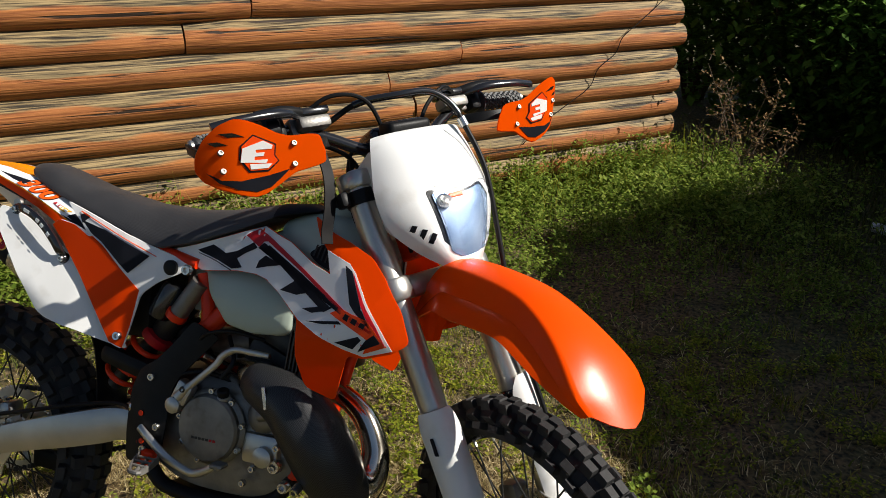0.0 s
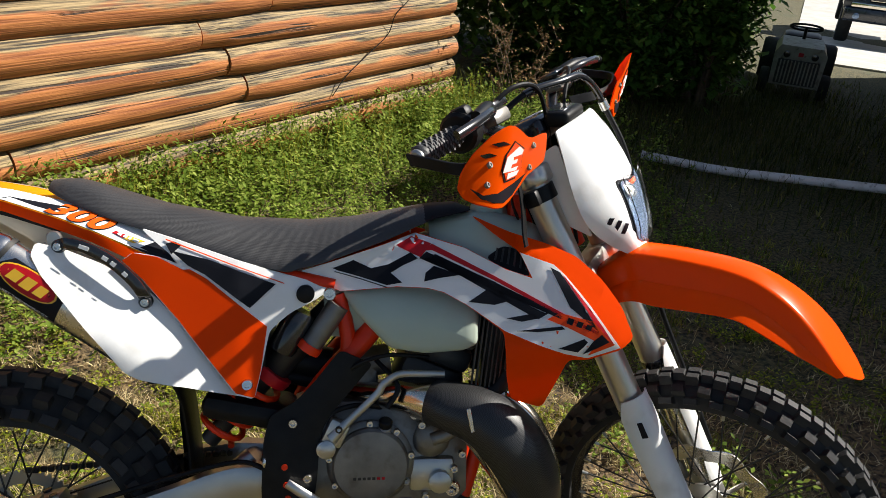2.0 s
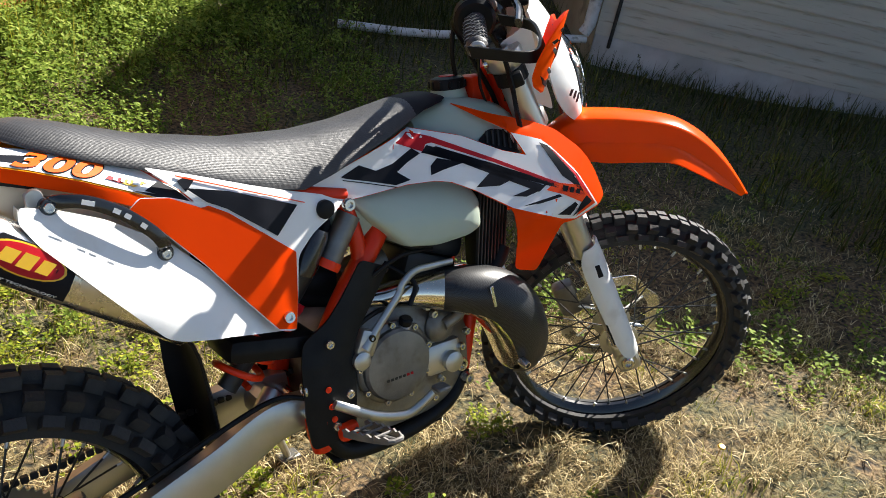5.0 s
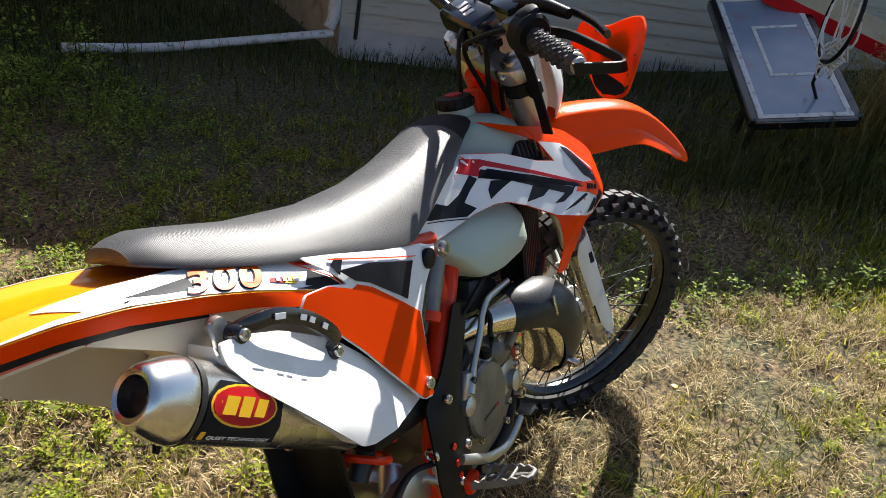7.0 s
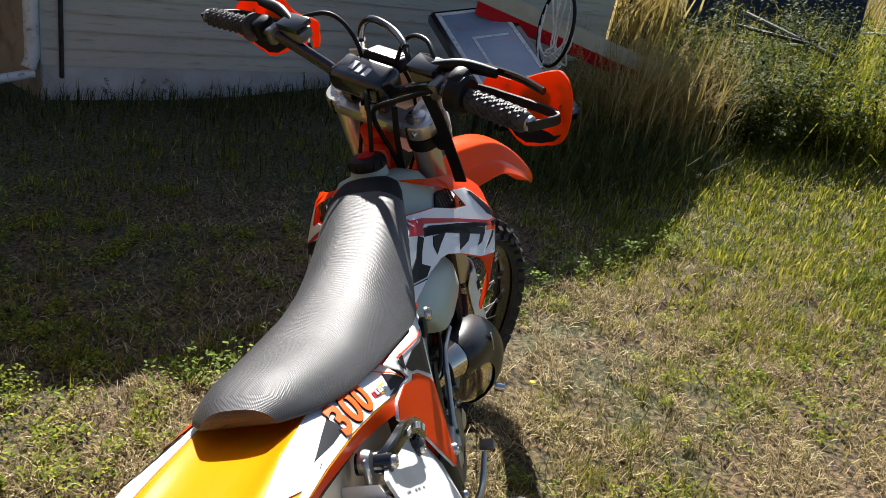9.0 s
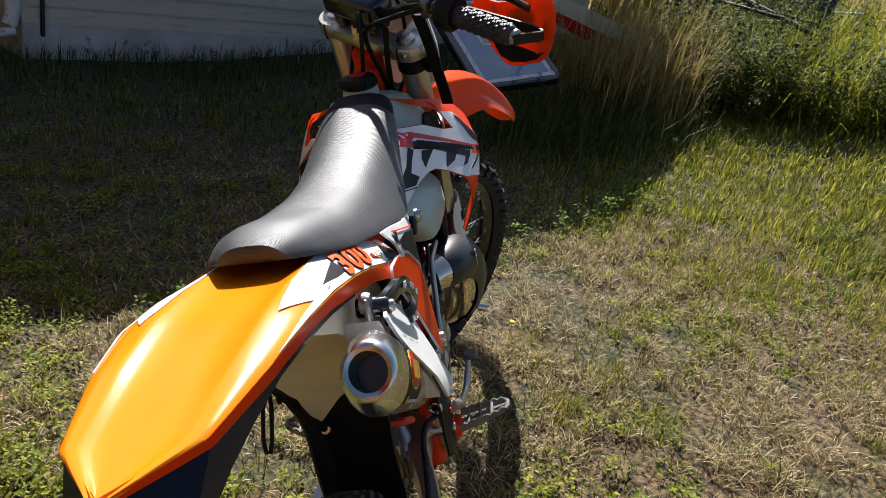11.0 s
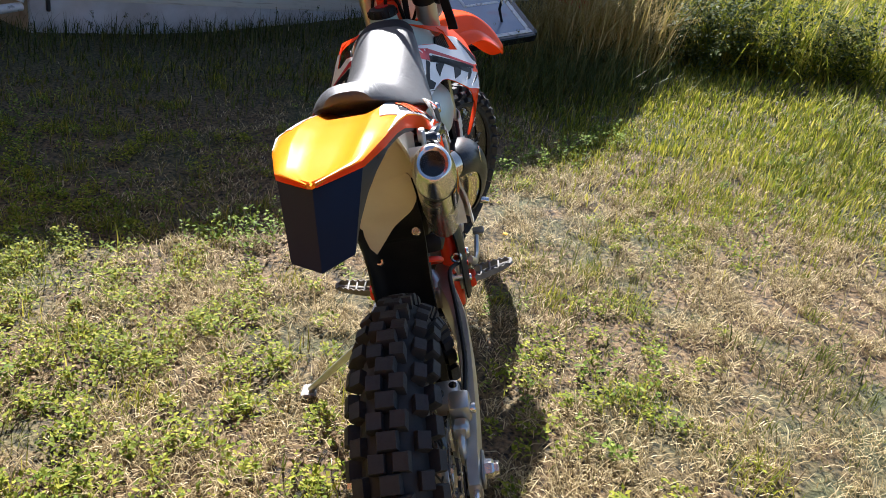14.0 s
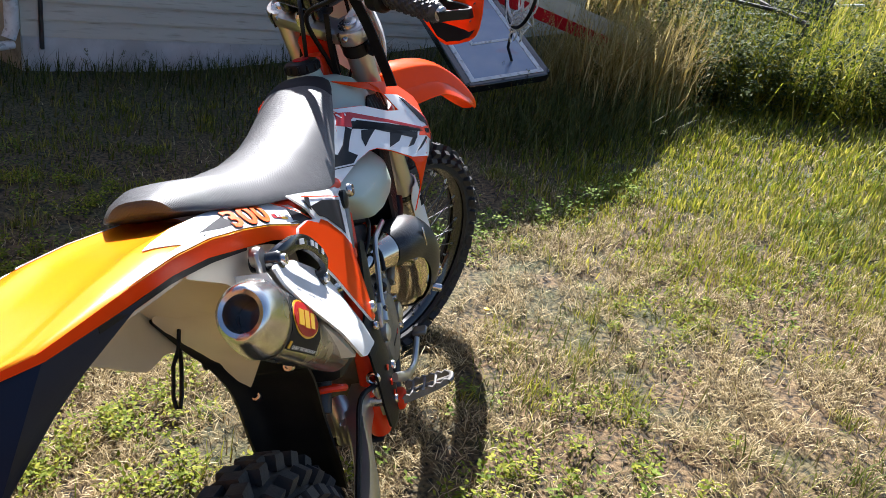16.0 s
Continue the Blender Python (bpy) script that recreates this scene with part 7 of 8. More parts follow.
    cal = part("rear_caliper", merge(box((0.095, -0.062, 0.432), (0.06, 0.05, 0.04), 0.01, 2, Matrix.Rotation(radians(-14), 3, "Y")), box((0.07, -0.085, 0.428), (0.045, 0.04, 0.05), 0.008, 2, Matrix.Rotation(radians(-14), 3, "Y")), box((0.035, -0.083, 0.405), (0.03, 0.03, 0.035), 0.006, 1), box((0.02, -0.082, 0.375), (0.05, 0.012, 0.06), 0.006, 1)), ALU, bike, "rear brake caliper")
    part("screw", bolt((0.06, -0.106, 0.43), (0, -1, 0), 0.01, 0.008), STEEL, cal)
    for x, y in ((0.085, -0.05), (0.105, -0.075)):
        part("caliper_pin", lathe([(0.008, 0), (0.008, 0.006), (0.004, 0.007)], (x, y, 0.449), (-0.24, 0, 0.97), 12), GLOSSB, cal)
    part("rear_brake_hose", tube([(0.11, -0.095, 0.43), (0.2, -0.1, 0.455), (0.33, -0.09, 0.49), (0.44, -0.08, 0.51), (0.5, -0.1, 0.5)], 0.005, 8, 5), BLACKP, bike)
    # chain, guide, linkage
    for p, q in (((-0.0, 0.059, 0.335 + 0.112), (0.56, 0.059, 0.485)), ((0.56, 0.059, 0.43), (0.0, 0.059, 0.335 - 0.112))):
        n, links = 38, []
        for k in range(n):
            c = Vector(p).lerp(Vector(q), (k + 0.5) / n)
            links.append(box(c, (0.0125, 0.014 if k % 2 else 0.009, 0.012), 0.002, 1))
        part("chain_run", merge(*links), DARKMETAL, bike, "drive chain")
    part("chain_guide", box((0.13, 0.06, 0.275), (0.12, 0.03, 0.05), 0.01, 2), BLACKP, bike)
    part("linkage", merge(tube([(0.42, -0.045, 0.44), (0.43, -0.045, 0.475), (0.46, -0.03, 0.5)], 0.02, 12, 3), box((0.43, -0.05, 0.465), (0.06, 0.02, 0.05), 0.012, 2)), ALU, bike, "suspension linkage")
    # push rod of the rear brake with its eyes
    rod = part("brake_push_rod", tube([(0.497, -0.097, 0.505), (0.5, -0.097, 0.47), (0.503, -0.1, 0.43)], 0.006, 10), ALU, bike, "brake push rod with an open eye")
    for c, r in (((0.492, -0.097, 0.517), 0.0105), ((0.5, -0.097, 0.482), 0.0075)):
        ringp = [(c[0], c[1] + r * math.cos(t), c[2] + r * math.sin(t)) for t in np.linspace(0, 2 * math.pi, 25)]
        part("rod_eye", tube(ringp, 0.0035, 8, caps=False), STEEL, rod)
    # pegs, pedal, stand
    for s in (1, -1):
        def peg(dx, y, z):
            return 0.585 + dx + 0.4 * (y - 0.17), s * y, z + 0.012

        rails = []
        for sg in (-1, 1):
            rail = []
            for i in range(13):
                y = 0.128 + 0.087 * i / 12
                taper = 1 - 0.45 * (i / 12) ** 3
                rail.append([peg(sg * 0.024 * taper - 0.0018, y, 0.405 + 0.004 * (i / 12)), peg(sg * 0.024 * taper + 0.0018, y, 0.405 + 0.004 * (i / 12)), peg(sg * 0.024 * taper + 0.0018, y, 0.419 + 0.005 * (i % 2)), peg(sg * 0.024 * taper - 0.0018, y, 0.419 + 0.005 * (i % 2))])
            v, f2 = loft(rail)
            rails.append((v, f2))
        end = tube([peg(-0.014, 0.214, 0.415), peg(-0.008, 0.22, 0.415), peg(0.008, 0.22, 0.415), peg(0.014, 0.214, 0.415)], 0.005, 8)
        pg = part("foot_peg", merge(*rails, end, tube([peg(0, 0.128, 0.412), peg(0, 0.218, 0.414)], 0.004, 8)), PEGM, bike, "serrated steel foot peg")
        for k in range(3):
            part("peg_bar", tube([peg(-0.022, 0.145 + 0.022 * k, 0.417), peg(0.022, 0.145 + 0.022 * k, 0.417)], 0.003, 8), PEGM, pg)
        part("peg_mount", merge(box((0.56, s * 0.118, 0.42), (0.04, 0.03, 0.035), 0.01, 2), box((0.54, s * 0.108, 0.435), (0.05, 0.016, 0.045), 0.008, 2)), REDF, pg)
        part("peg_bolt", bolt((0.54, s * 0.116, 0.435), (0, s, 0), 0.009, 0.006), STEEL, pg)
    pd = part("brake_pedal", tube([(0.535, -0.126, 0.485, 0.009), (0.569, -0.13, 0.463, 0.01), (0.617, -0.132, 0.433, 0.01), (0.674, -0.135, 0.415, 0.009), (0.706, -0.138, 0.422, 0.009), (0.74, -0.142, 0.442, 0.008)], 0.009, 12, 5, flat=0.7), ALU, bike, "polished brake pedal")
    part("pedal_tip", box((0.755, -0.148, 0.45), (0.03, 0.03, 0.01), 0.003, 1), CAST, pd)
    part("shift_lever", tube([(0.66, 0.12, 0.45), (0.72, 0.15, 0.44), (0.80, 0.155, 0.44)], 0.007, 10, 4), ALU, bike)
    foot = BIKE.inverted() @ Vector((-0.40, 2.10, ground_z(-0.40, 2.10) + 0.012))
    st = part("side_stand", tube([(0.50, 0.11, 0.36), tuple(Vector((0.50, 0.11, 0.36)).lerp(foot, 0.97))], 0.0095, 12), ALU, bike, "aluminium side stand")
    part("stand_foot", box(foot, (0.055, 0.045, 0.012), 0.004, 1), CAST, st)
    lp = [(0.30, 0.07, 0.86), (0.30, 0.075, 0.80), (0.30, 0.09, 0.73), (0.296, 0.094, 0.70), (0.29, 0.09, 0.73), (0.292, 0.075, 0.80)]
    part("strap_loop", tube(lp, 0.004, 8, 4), BLACKP, bike, "black rubber strap")
    part("axle_front", tube([tuple(S(FRONT_AXLE.x, -0.12, FRONT_AXLE.z)), tuple(S(FRONT_AXLE.x, 0.12, FRONT_AXLE.z))], 0.012, 14), STEEL, bike)
    part("skid_plate", box((0.68, 0, 0.33), (0.26, 0.14, 0.012), 0.005, 1), BLACKP, bike)


engine_and_frame()


# ---------- plants ----------
nrng = np.random.default_rng(7)


def fast_mesh(name, verts, tris, mat):
    me = bpy.data.meshes.new(name)
    nv, nt = len(verts), len(tris)
    me.vertices.add(nv)
    me.vertices.foreach_set("co", np.asarray(verts, np.float32).ravel())
    me.loops.add(nt * 3)
    me.loops.foreach_set("vertex_index", np.asarray(tris, np.int32).ravel())
    me.polygons.add(nt)
    me.polygons.foreach_set("loop_start", np.arange(nt, dtype=np.int32) * 3)
    me.materials.append(mat)
    me.update(calc_edges=True)
    me.validate()
    return me


gz = np.vectorize(ground_z)


def wavy(x, y, s, k):
    """A cheap smooth field between about -1 and 1."""
    return (np.sin(x * s + 1.3 * k + 1.7 * np.sin(y * s * 0.7 + k)) + np.sin(y * s * 1.13 - 0.6 * k + 1.4 * np.sin(x * s * 0.8 - k)) + 0.7 * np.sin((x + y) * s * 1.9 + 2.1 * k)) / 2.7


def blades(px, py, length, width, lean, z0=None, bend=0.5):
    """Bent tapering blades; returns points and triangles."""
    n = len(px)
    pz = (gz(px, py) if z0 is None else z0) - 0.008
    a = nrng.uniform(0, 2 * np.pi, n)
    d = np.stack([np.cos(a), np.sin(a), np.zeros(n)], 1)
    s = np.stack([-np.sin(a), np.cos(a), np.zeros(n)], 1)
    b = np.stack([px, py, pz], 1)
    up = np.array([0, 0, 1.0])
    L, W, T = length[:, None], width[:, None], lean[:, None]
    mid = b + L * 0.5 * (np.cos(T * 0.7) * up + np.sin(T * 0.7) * d)
    T2 = np.clip(T * (1 + bend), 0, 1.65)
    tip = mid + L * 0.5 * (np.cos(T2) * up + np.sin(T2) * d)
    v = np.stack([b - s * W, b + s * W, mid - s * W * 0.8, mid + s * W * 0.8, tip], 1).reshape(-1, 3)
    k = (np.arange(n) * 5)[:, None]
    t = np.concatenate([k + [0, 1, 3], k + [0, 3, 2], k + [2, 3, 4]], 1).reshape(-1, 3)
    return v, t


def scatter(n, x0, x1, y0, y1, dens):
    x, y = nrng.uniform(x0, x1, n), nrng.uniform(y0, y1, n)
    keep = nrng.uniform(0, 1, n) < dens(x, y)
    return x[keep], y[keep]


def near_weight(x, y):
    d = np.hypot(x - 0.1, (y - 1.3))
    return np.clip(1.25 - d / 4.2, 0.18, 1)


def coarse(x, y):
    """Far grass grows in fewer, broader blades."""
    return 1 + 0.6 * np.clip(np.hypot(x + 1.6, y - 2.0) - 2.3, 0, 3.5)


def in_buildings(x, y):
    side = (x - HOUSE_C.x) * NA.x + (y - HOUSE_C.y) * NA.y
    back = -(x - LOG_END.x) * D1.y + (y - LOG_END.y) * D1.x
    tanside = -(x - HOUSE_C.x) * D1.y + (y - HOUSE_C.y) * D1.x
    along = (x - LOG_END.x) * D1.x + (y - LOG_END.y) * D1.y
    run = (x - HOUSE_C.x) * DA.x + (y - HOUSE_C.y) * DA.y
    return ((side > -0.03) & (tanside < 0.2) & (run < 5.45)) | ((back > -0.05) & (along < 0.1))


def green_at(x, y):
    """How green the grass is: lush at the log wall and on the far slope, thin round the bike."""
    wall = -(x - LOG_END.x) * D1.y + (y - LOG_END.y) * D1.x
    g = np.clip((wall + 2.0) / 1.3, 0, 1) * 0.95
    slope = np.clip((0.7 - y) / 1.3, 0, 1) * np.clip((x + 0.6 + 0.3 * wavy(x, y, 1.1, 2)) / 1.2, 0, 1)
    shade = np.clip((x - 1.1 + 0.35 * (y - 2.4) + 0.5 * wavy(x, y, 1.7, 5)) / 1.6, 0, 0.8) * (0.8 + 0.2 * wavy(x, y, 2.0, 3))
    left = np.clip((y - 2.2) / 0.8, 0, 1) * 0.45
    patch = np.clip((wavy(x, y, 2.7, 1) - 0.15) * 1.3, 0, 0.6) + np.clip((wavy(x, y, 7.0, 4) - 0.45) * 1.6, 0, 0.5)
    return np.clip(np.maximum.reduce([g, slope * 0.85, shade, left]) + patch, 0.04, 1)


def lawn():
    def d1(x, y):
        return near_weight(x, y) * (1.05 - 0.92 * green_at(x, y)) * (1 - 0.5 * np.clip((x - 0.6 + 0.42 * (y - 2.4)) / 0.4, 0, 1)) * ~in_buildings(x, y) * np.clip(0.55 + 0.6 * wavy(x, y, 5.5, 6) + 0.6 * wavy(x, y, 13.0, 2), 0.05, 1)

    x, y = scatter(70000, -3.6, 6, -3.4, 6.0, d1)
    n = len(x)
    v, t = blades(x, y, nrng.uniform(0.03, 0.09, n), nrng.uniform(0.0008, 0.0022, n), nrng.uniform(0.6, 1.5, n), bend=0.2)
    # the trodden mat: short fine straw lying flat in tufts
    def mat_density(x, y):
        u, w = x + 0.16 * wavy(x, y, 3.1, 3) + 0.05 * wavy(y, x, 11.0, 9), y + 0.16 * wavy(y, x, 2.7, 5) + 0.05 * wavy(x, y, 12.0, 4)
        p, q = 0.8 * u + 0.6 * w, 0.8 * w - 0.6 * u
        tufts = np.clip(0.36 + 0.65 * wavy(u, w, 6.5, 6) + 0.9 * wavy(p, q, 15.0, 2) + 0.6 * wavy(w, p, 37.0, 7), 0.03, 1)
        edge = np.clip((2.9 + 0.5 * wavy(x, y, 1.9, 6) - np.hypot(x + 0.2, (y - 0.9) * 0.95)) / 1.1, 0, 1)
        shade = 1 - 0.55 * np.clip((x - 0.6 + 0.42 * (y - 2.4)) / 0.4, 0, 1)
        return (1.05 - 0.75 * green_at(x, y)) * shade * edge * ~in_buildings(x, y) * tufts

    x, y = scatter(1450000, -3.6, 3.2, -2.6, 4.4, mat_density)
    n = len(x)
    v2, t2 = blades(x, y, nrng.uniform(0.015, 0.055, n), nrng.uniform(0.0006, 0.0016, n), nrng.uniform(1.0, 1.55, n), z0=gz(x, y) + 0.011 + 0.009 * wavy(x, y, 23.0, 3), bend=0.08)
    v, t = np.concatenate([v, v2]), np.concatenate([t, t2 + len(v)])
    ob = new("dry_grass", fast_mesh("dry_grass", v, t, STRAW))
    tagged(ob, "flattened straw-coloured dry grass over bare soil", "grass", kind="stuff")

    def d2(x, y):
        return near_weight(x, y) * green_at(x, y) ** 1.3 * ~in_buildings(x, y) / coarse(x, y) ** 0.8 * np.clip(0.75 + 0.5 * wavy(x, y, 9.0, 5) + 0.35 * wavy(x, y, 21.0, 8), 0.12, 1)

    x, y = scatter(400000, -3.6, 6.5, -4.5, 7.0, d2)
    n = len(x)
    tall = 0.035 + 0.05 * np.clip(wavy(x, y, 3.1, 3), 0, 1) + 0.035 * np.clip((-0.2 - y) / 2, 0, 1)
    v, t = blades(x, y, tall * nrng.uniform(0.6, 1.5, n) * coarse(x, y) ** 0.3, nrng.uniform(0.001, 0.0025, n) * coarse(x, y), nrng.uniform(0.15, 0.95, n))
    ob = new("green_grass", fast_mesh("green_grass", v, t, GRASS))
    tagged(ob, "patchy short green lawn grass", "grass", kind="stuff")
    x, y = scatter(190000, -0.4, 4.2, -3.2, 1.1, lambda x, y: near_weight(x, y) * np.clip((0.9 - y + 0.3 * wavy(x, y, 2.2, 9)) / 1.2, 0, 1) * np.clip((x + 0.2) / 0.9, 0, 1) / coarse(x, y) * np.clip(0.8 + 0.6 * wavy(x, y, 8.0, 3) + 0.4 * wavy(x, y, 19.0, 1), 0.1, 1))
    n = len(x)
    v, t = blades(x, y, nrng.uniform(0.025, 0.075, n) * coarse(x, y) ** 0.3, nrng.uniform(0.0011, 0.0026, n) * coarse(x, y), nrng.uniform(0.1, 1.0, n))
    ob = new("yellow_grass", fast_mesh("yellow_grass", v, t, YGRASS))
    tagged(ob, "sunlit short yellow-green grass on the slope", "grass", kind="stuff")
    # single tufts
    tx, ty = [], []
    for cx, cy, r, k in ((-0.60, 1.22, 0.05, 160), (-0.12, 0.98, 0.06, 150), (-0.95, 1.05, 0.05, 120), (-0.75, 2.75, 0.07, 260), (-0.35, 2.55, 0.05, 120), (-1.2, 0.62, 0.05, 110), (0.2, 0.55, 0.06, 140), (0.62, 2.35, 0.06, 120), (0.25, 3.0, 0.07, 160), (-1.35, 2.9, 0.07, 160), (0.95, 1.0, 0.05, 100)):
        tx.append(nrng.normal(cx, r, k))
        ty.append(nrng.normal(cy, r, k))
    for k in range(850):
        cx, cy = nrng.uniform(-3, 3.2), nrng.uniform(-2.6, 3.6)
        if nrng.uniform(0, 1) < 0.15 + 0.85 * green_at(np.array(cx), np.array(cy)) and not in_buildings(np.array(cx), np.array(cy)):
            m = int(nrng.uniform(14, 60))
            tx.append(nrng.normal(cx, 0.03, m))
            ty.append(nrng.normal(cy, 0.03, m))
    x, y = np.concatenate(tx), np.concatenate(ty)
    n = len(x)
    v, t = blades(x, y, nrng.uniform(0.03, 0.09, n), nrng.uniform(0.0008, 0.002, n), nrng.uniform(0.2, 1.25, n))
    ob = new("grass_tufts", fast_mesh("grass_tufts", v, t, YGRASS))
    tagged(ob, "yellow-green tufts standing in the thin lawn", "grass", kind="stuff")


lawn()


def leaf_cloud(cx, cy, cz, size, a, tilt):
    """Small pointed leaves, folded along the middle."""
    n = len(cx)
    c = np.stack([cx, cy, cz], 1)
    ct, st_ = np.cos(tilt), np.sin(tilt)
    d = np.stack([np.cos(a) * ct, np.sin(a) * ct, st_], 1)
    s = np.stack([-np.sin(a), np.cos(a), np.zeros(n)], 1)
    nrm = np.cross(d, s)
    L = size[:, None]
    v = np.stack([c, c + d * L * 0.5 + s * L * 0.28 + nrm * L * 0.06, c + d * L, c + d * L * 0.5 - s * L * 0.28 + nrm * L * 0.06], 1).reshape(-1, 3)
    k = (np.arange(n) * 4)[:, None]
    t = np.concatenate([k + [0, 1, 2], k + [0, 2, 3]], 1).reshape(-1, 3)
    return v, t


def weeds():
    """Broad-leaved low weeds: a bank along the log wall, and scattered plants in the lawn."""
    px, py, ph = [], [], []
    for _ in range(1100):
        u, w = nrng.uniform(-4.5, 0.3), abs(nrng.normal(0, 0.55)) + 0.06
        p = LOG_END + D1 * u + Vector((D1.y, -D1.x, 0)) * w
        px.append(p.x)
        py.append(p.y)
        ph.append(nrng.uniform(0.10, 0.34) * max(0.35, 1.15 - w * 0.55))
    for _ in range(320):
        px.append(nrng.normal(1.55, 0.5))
        py.append(nrng.normal(5.2, 0.45))
        ph.append(nrng.uniform(0.12, 0.34))
    x, y = scatter(6500, -2.6, 2.2, 2.9, 5.6, lambda x, y: (0.25 + 0.5 * (wavy(x, y, 3.3, 5) > 0.0)) * np.clip((y - 2.9) / 1.0, 0.05, 1))
    px += list(x)
    py += list(y)
    ph += list(nrng.uniform(0.04, 0.12, len(x)) * np.clip((y - 2.2) / 1.6, 0.4, 1))
    x, y = scatter(2600, -2.2, 2.4, -1.6, 3.2, lambda x, y: 0.45 * (wavy(x, y, 3.9, 8) > 0.25))
    px += list(x)
    py += list(y)
    ph += list(nrng.uniform(0.02, 0.06, len(x)))
    # fringe along the edge of the house's shade
    for k in range(130):
        t = nrng.uniform(0, 1)
        px.append(0.55 + t * 0.95 + nrng.normal(0, 0.08))
        py.append(2.4 - t * 2.2 + nrng.normal(0, 0.08))
        ph.append(nrng.uniform(0.05, 0.12))
    cx, cy, cz, sz = [], [], [], []
    for x, y, h in zip(px, py, ph):
        if in_buildings(np.array(x), np.array(y)):
            continue
        k = int(10 + h * 110)
        z = ground_z(x, y)
        t = nrng.uniform(0.05, 1, k)
        r = (0.012 + h * 0.28) * np.sqrt(nrng.uniform(0, 1, k)) * (1.1 - 0.5 * t)
        a = nrng.uniform(0, 2 * np.pi, k)
        cx.append(x + r * np.cos(a))
        cy.append(y + r * np.sin(a))
        cz.append(z + t * h)
        sz.append(nrng.uniform(0.009, 0.018, k) * (1 + min(h, 0.25) * 5))
    cx, cy, cz, sz = map(np.concatenate, (cx, cy, cz, sz))
    n = len(cx)
    v, t = leaf_cloud(cx, cy, cz, sz, nrng.uniform(0, 2 * np.pi, n), nrng.uniform(-0.4, 0.9, n))
    ob = new("weeds", fast_mesh("weeds", v, t, WEED))
    tagged(ob, "low leafy green weeds along the log wall", "weeds", kind="stuff")
    # rosettes of yellow-green weeds in the thin lawn round the bike
    cx, cy, cz, sz = [], [], [], []
    for _ in range(3000):
        x, y = nrng.uniform(-2.4, 1.8), nrng.uniform(-1.6, 3.4)
        if wavy(x, y, 2.3, 11) + 0.55 * (y - 1.9) < nrng.uniform(-0.6, 0.8):
            continue
        k, r, h = int(nrng.uniform(25, 80)), nrng.uniform(0.02, 0.075), nrng.uniform(0.025, 0.075)
        rr, a = r * np.sqrt(nrng.uniform(0, 1, k)), nrng.uniform(0, 2 * np.pi, k)
        cx.append(x + rr * np.cos(a))
        cy.append(y + rr * np.sin(a))
        cz.append(ground_z(x, y) + nrng.uniform(0.1, 1, k) * h * (1.2 - rr / r * 0.7))
        sz.append(nrng.uniform(0.008, 0.02, k))
    cx, cy, cz, sz = map(np.concatenate, (cx, cy, cz, sz))
    n = len(cx)
    v, t = leaf_cloud(cx, cy, cz, sz, nrng.uniform(0, 2 * np.pi, n), nrng.uniform(-0.3, 0.8, n))
    ob = new("lawn_weeds", fast_mesh("lawn_weeds", v, t, LAWNWEED))
    tagged(ob, "low yellow-green weeds in the thin dry lawn", "weeds", kind="stuff")
    # taller grass stalks leaning on the wall
    n = 900
    u, w = nrng.uniform(-4.2, 0.3, n), np.abs(nrng.normal(0, 0.22, n)) + 0.1
    x = LOG_END.x + D1.x * u + D1.y * w
    y = LOG_END.y + D1.y * u - D1.x * w
    v, t = blades(x, y, nrng.uniform(0.2, 0.5, n), nrng.uniform(0.0012, 0.0026, n), nrng.uniform(0.05, 0.6, n))
    ob = new("wall_grass", fast_mesh("wall_grass", v, t, YGRASS))
    tagged(ob, "long yellowing grass stalks against the logs", "grass", kind="stuff")


weeds()


def shrub(name, label, centre, radii, n, size, mat, seed, stems=9):
    rng = np.random.default_rng(seed)
    c = Vector(centre)
    th = thing(name, label, "shrub", m=Matrix.Translation((c.x, c.y, ground_z(c.x, c.y))))
    st = []
    for k in range(stems):
        a = 2 * math.pi * k / stems + rng.uniform(-0.3, 0.3)
        tip = Vector((radii[0] * 0.75 * math.cos(a), radii[1] * 0.75 * math.sin(a), radii[2] * rng.uniform(1.0, 1.7)))
        st.append(tube([(0.08 * math.cos(a), 0.08 * math.sin(a), -0.03, 0.028), (tip.x * 0.4, tip.y * 0.4, tip.z * 0.45, 0.018), (tip.x, tip.y, tip.z, 0.006)], 0.02, 7, 4))
    part("stem", merge(*st), TWIG, th)
    clumps = 60
    d = rng.normal(0, 1, (clumps, 3))
    d /= np.linalg.norm(d, axis=1, keepdims=True)
    cc = d * (0.45 + 0.5 * rng.uniform(0, 1, (clumps, 1)) ** 0.5) * np.array(radii) + np.array([0, 0, radii[2] * 0.98])
    i = rng.integers(0, clumps, n)
    p = cc[i] + rng.normal(0, 1, (n, 3)) * np.array(radii) * 0.17
    keep = p[:, 2] > 0.03
    p = p[keep]
    n = len(p)
    v, t = leaf_cloud(p[:, 0], p[:, 1], p[:, 2], rng.uniform(0.6, 1.3, n) * size, rng.uniform(0, 2 * np.pi, n), rng.uniform(-0.9, 0.7, n))
    ob = new("crown", fast_mesh("crown", v, t, mat))
    ob.parent = th


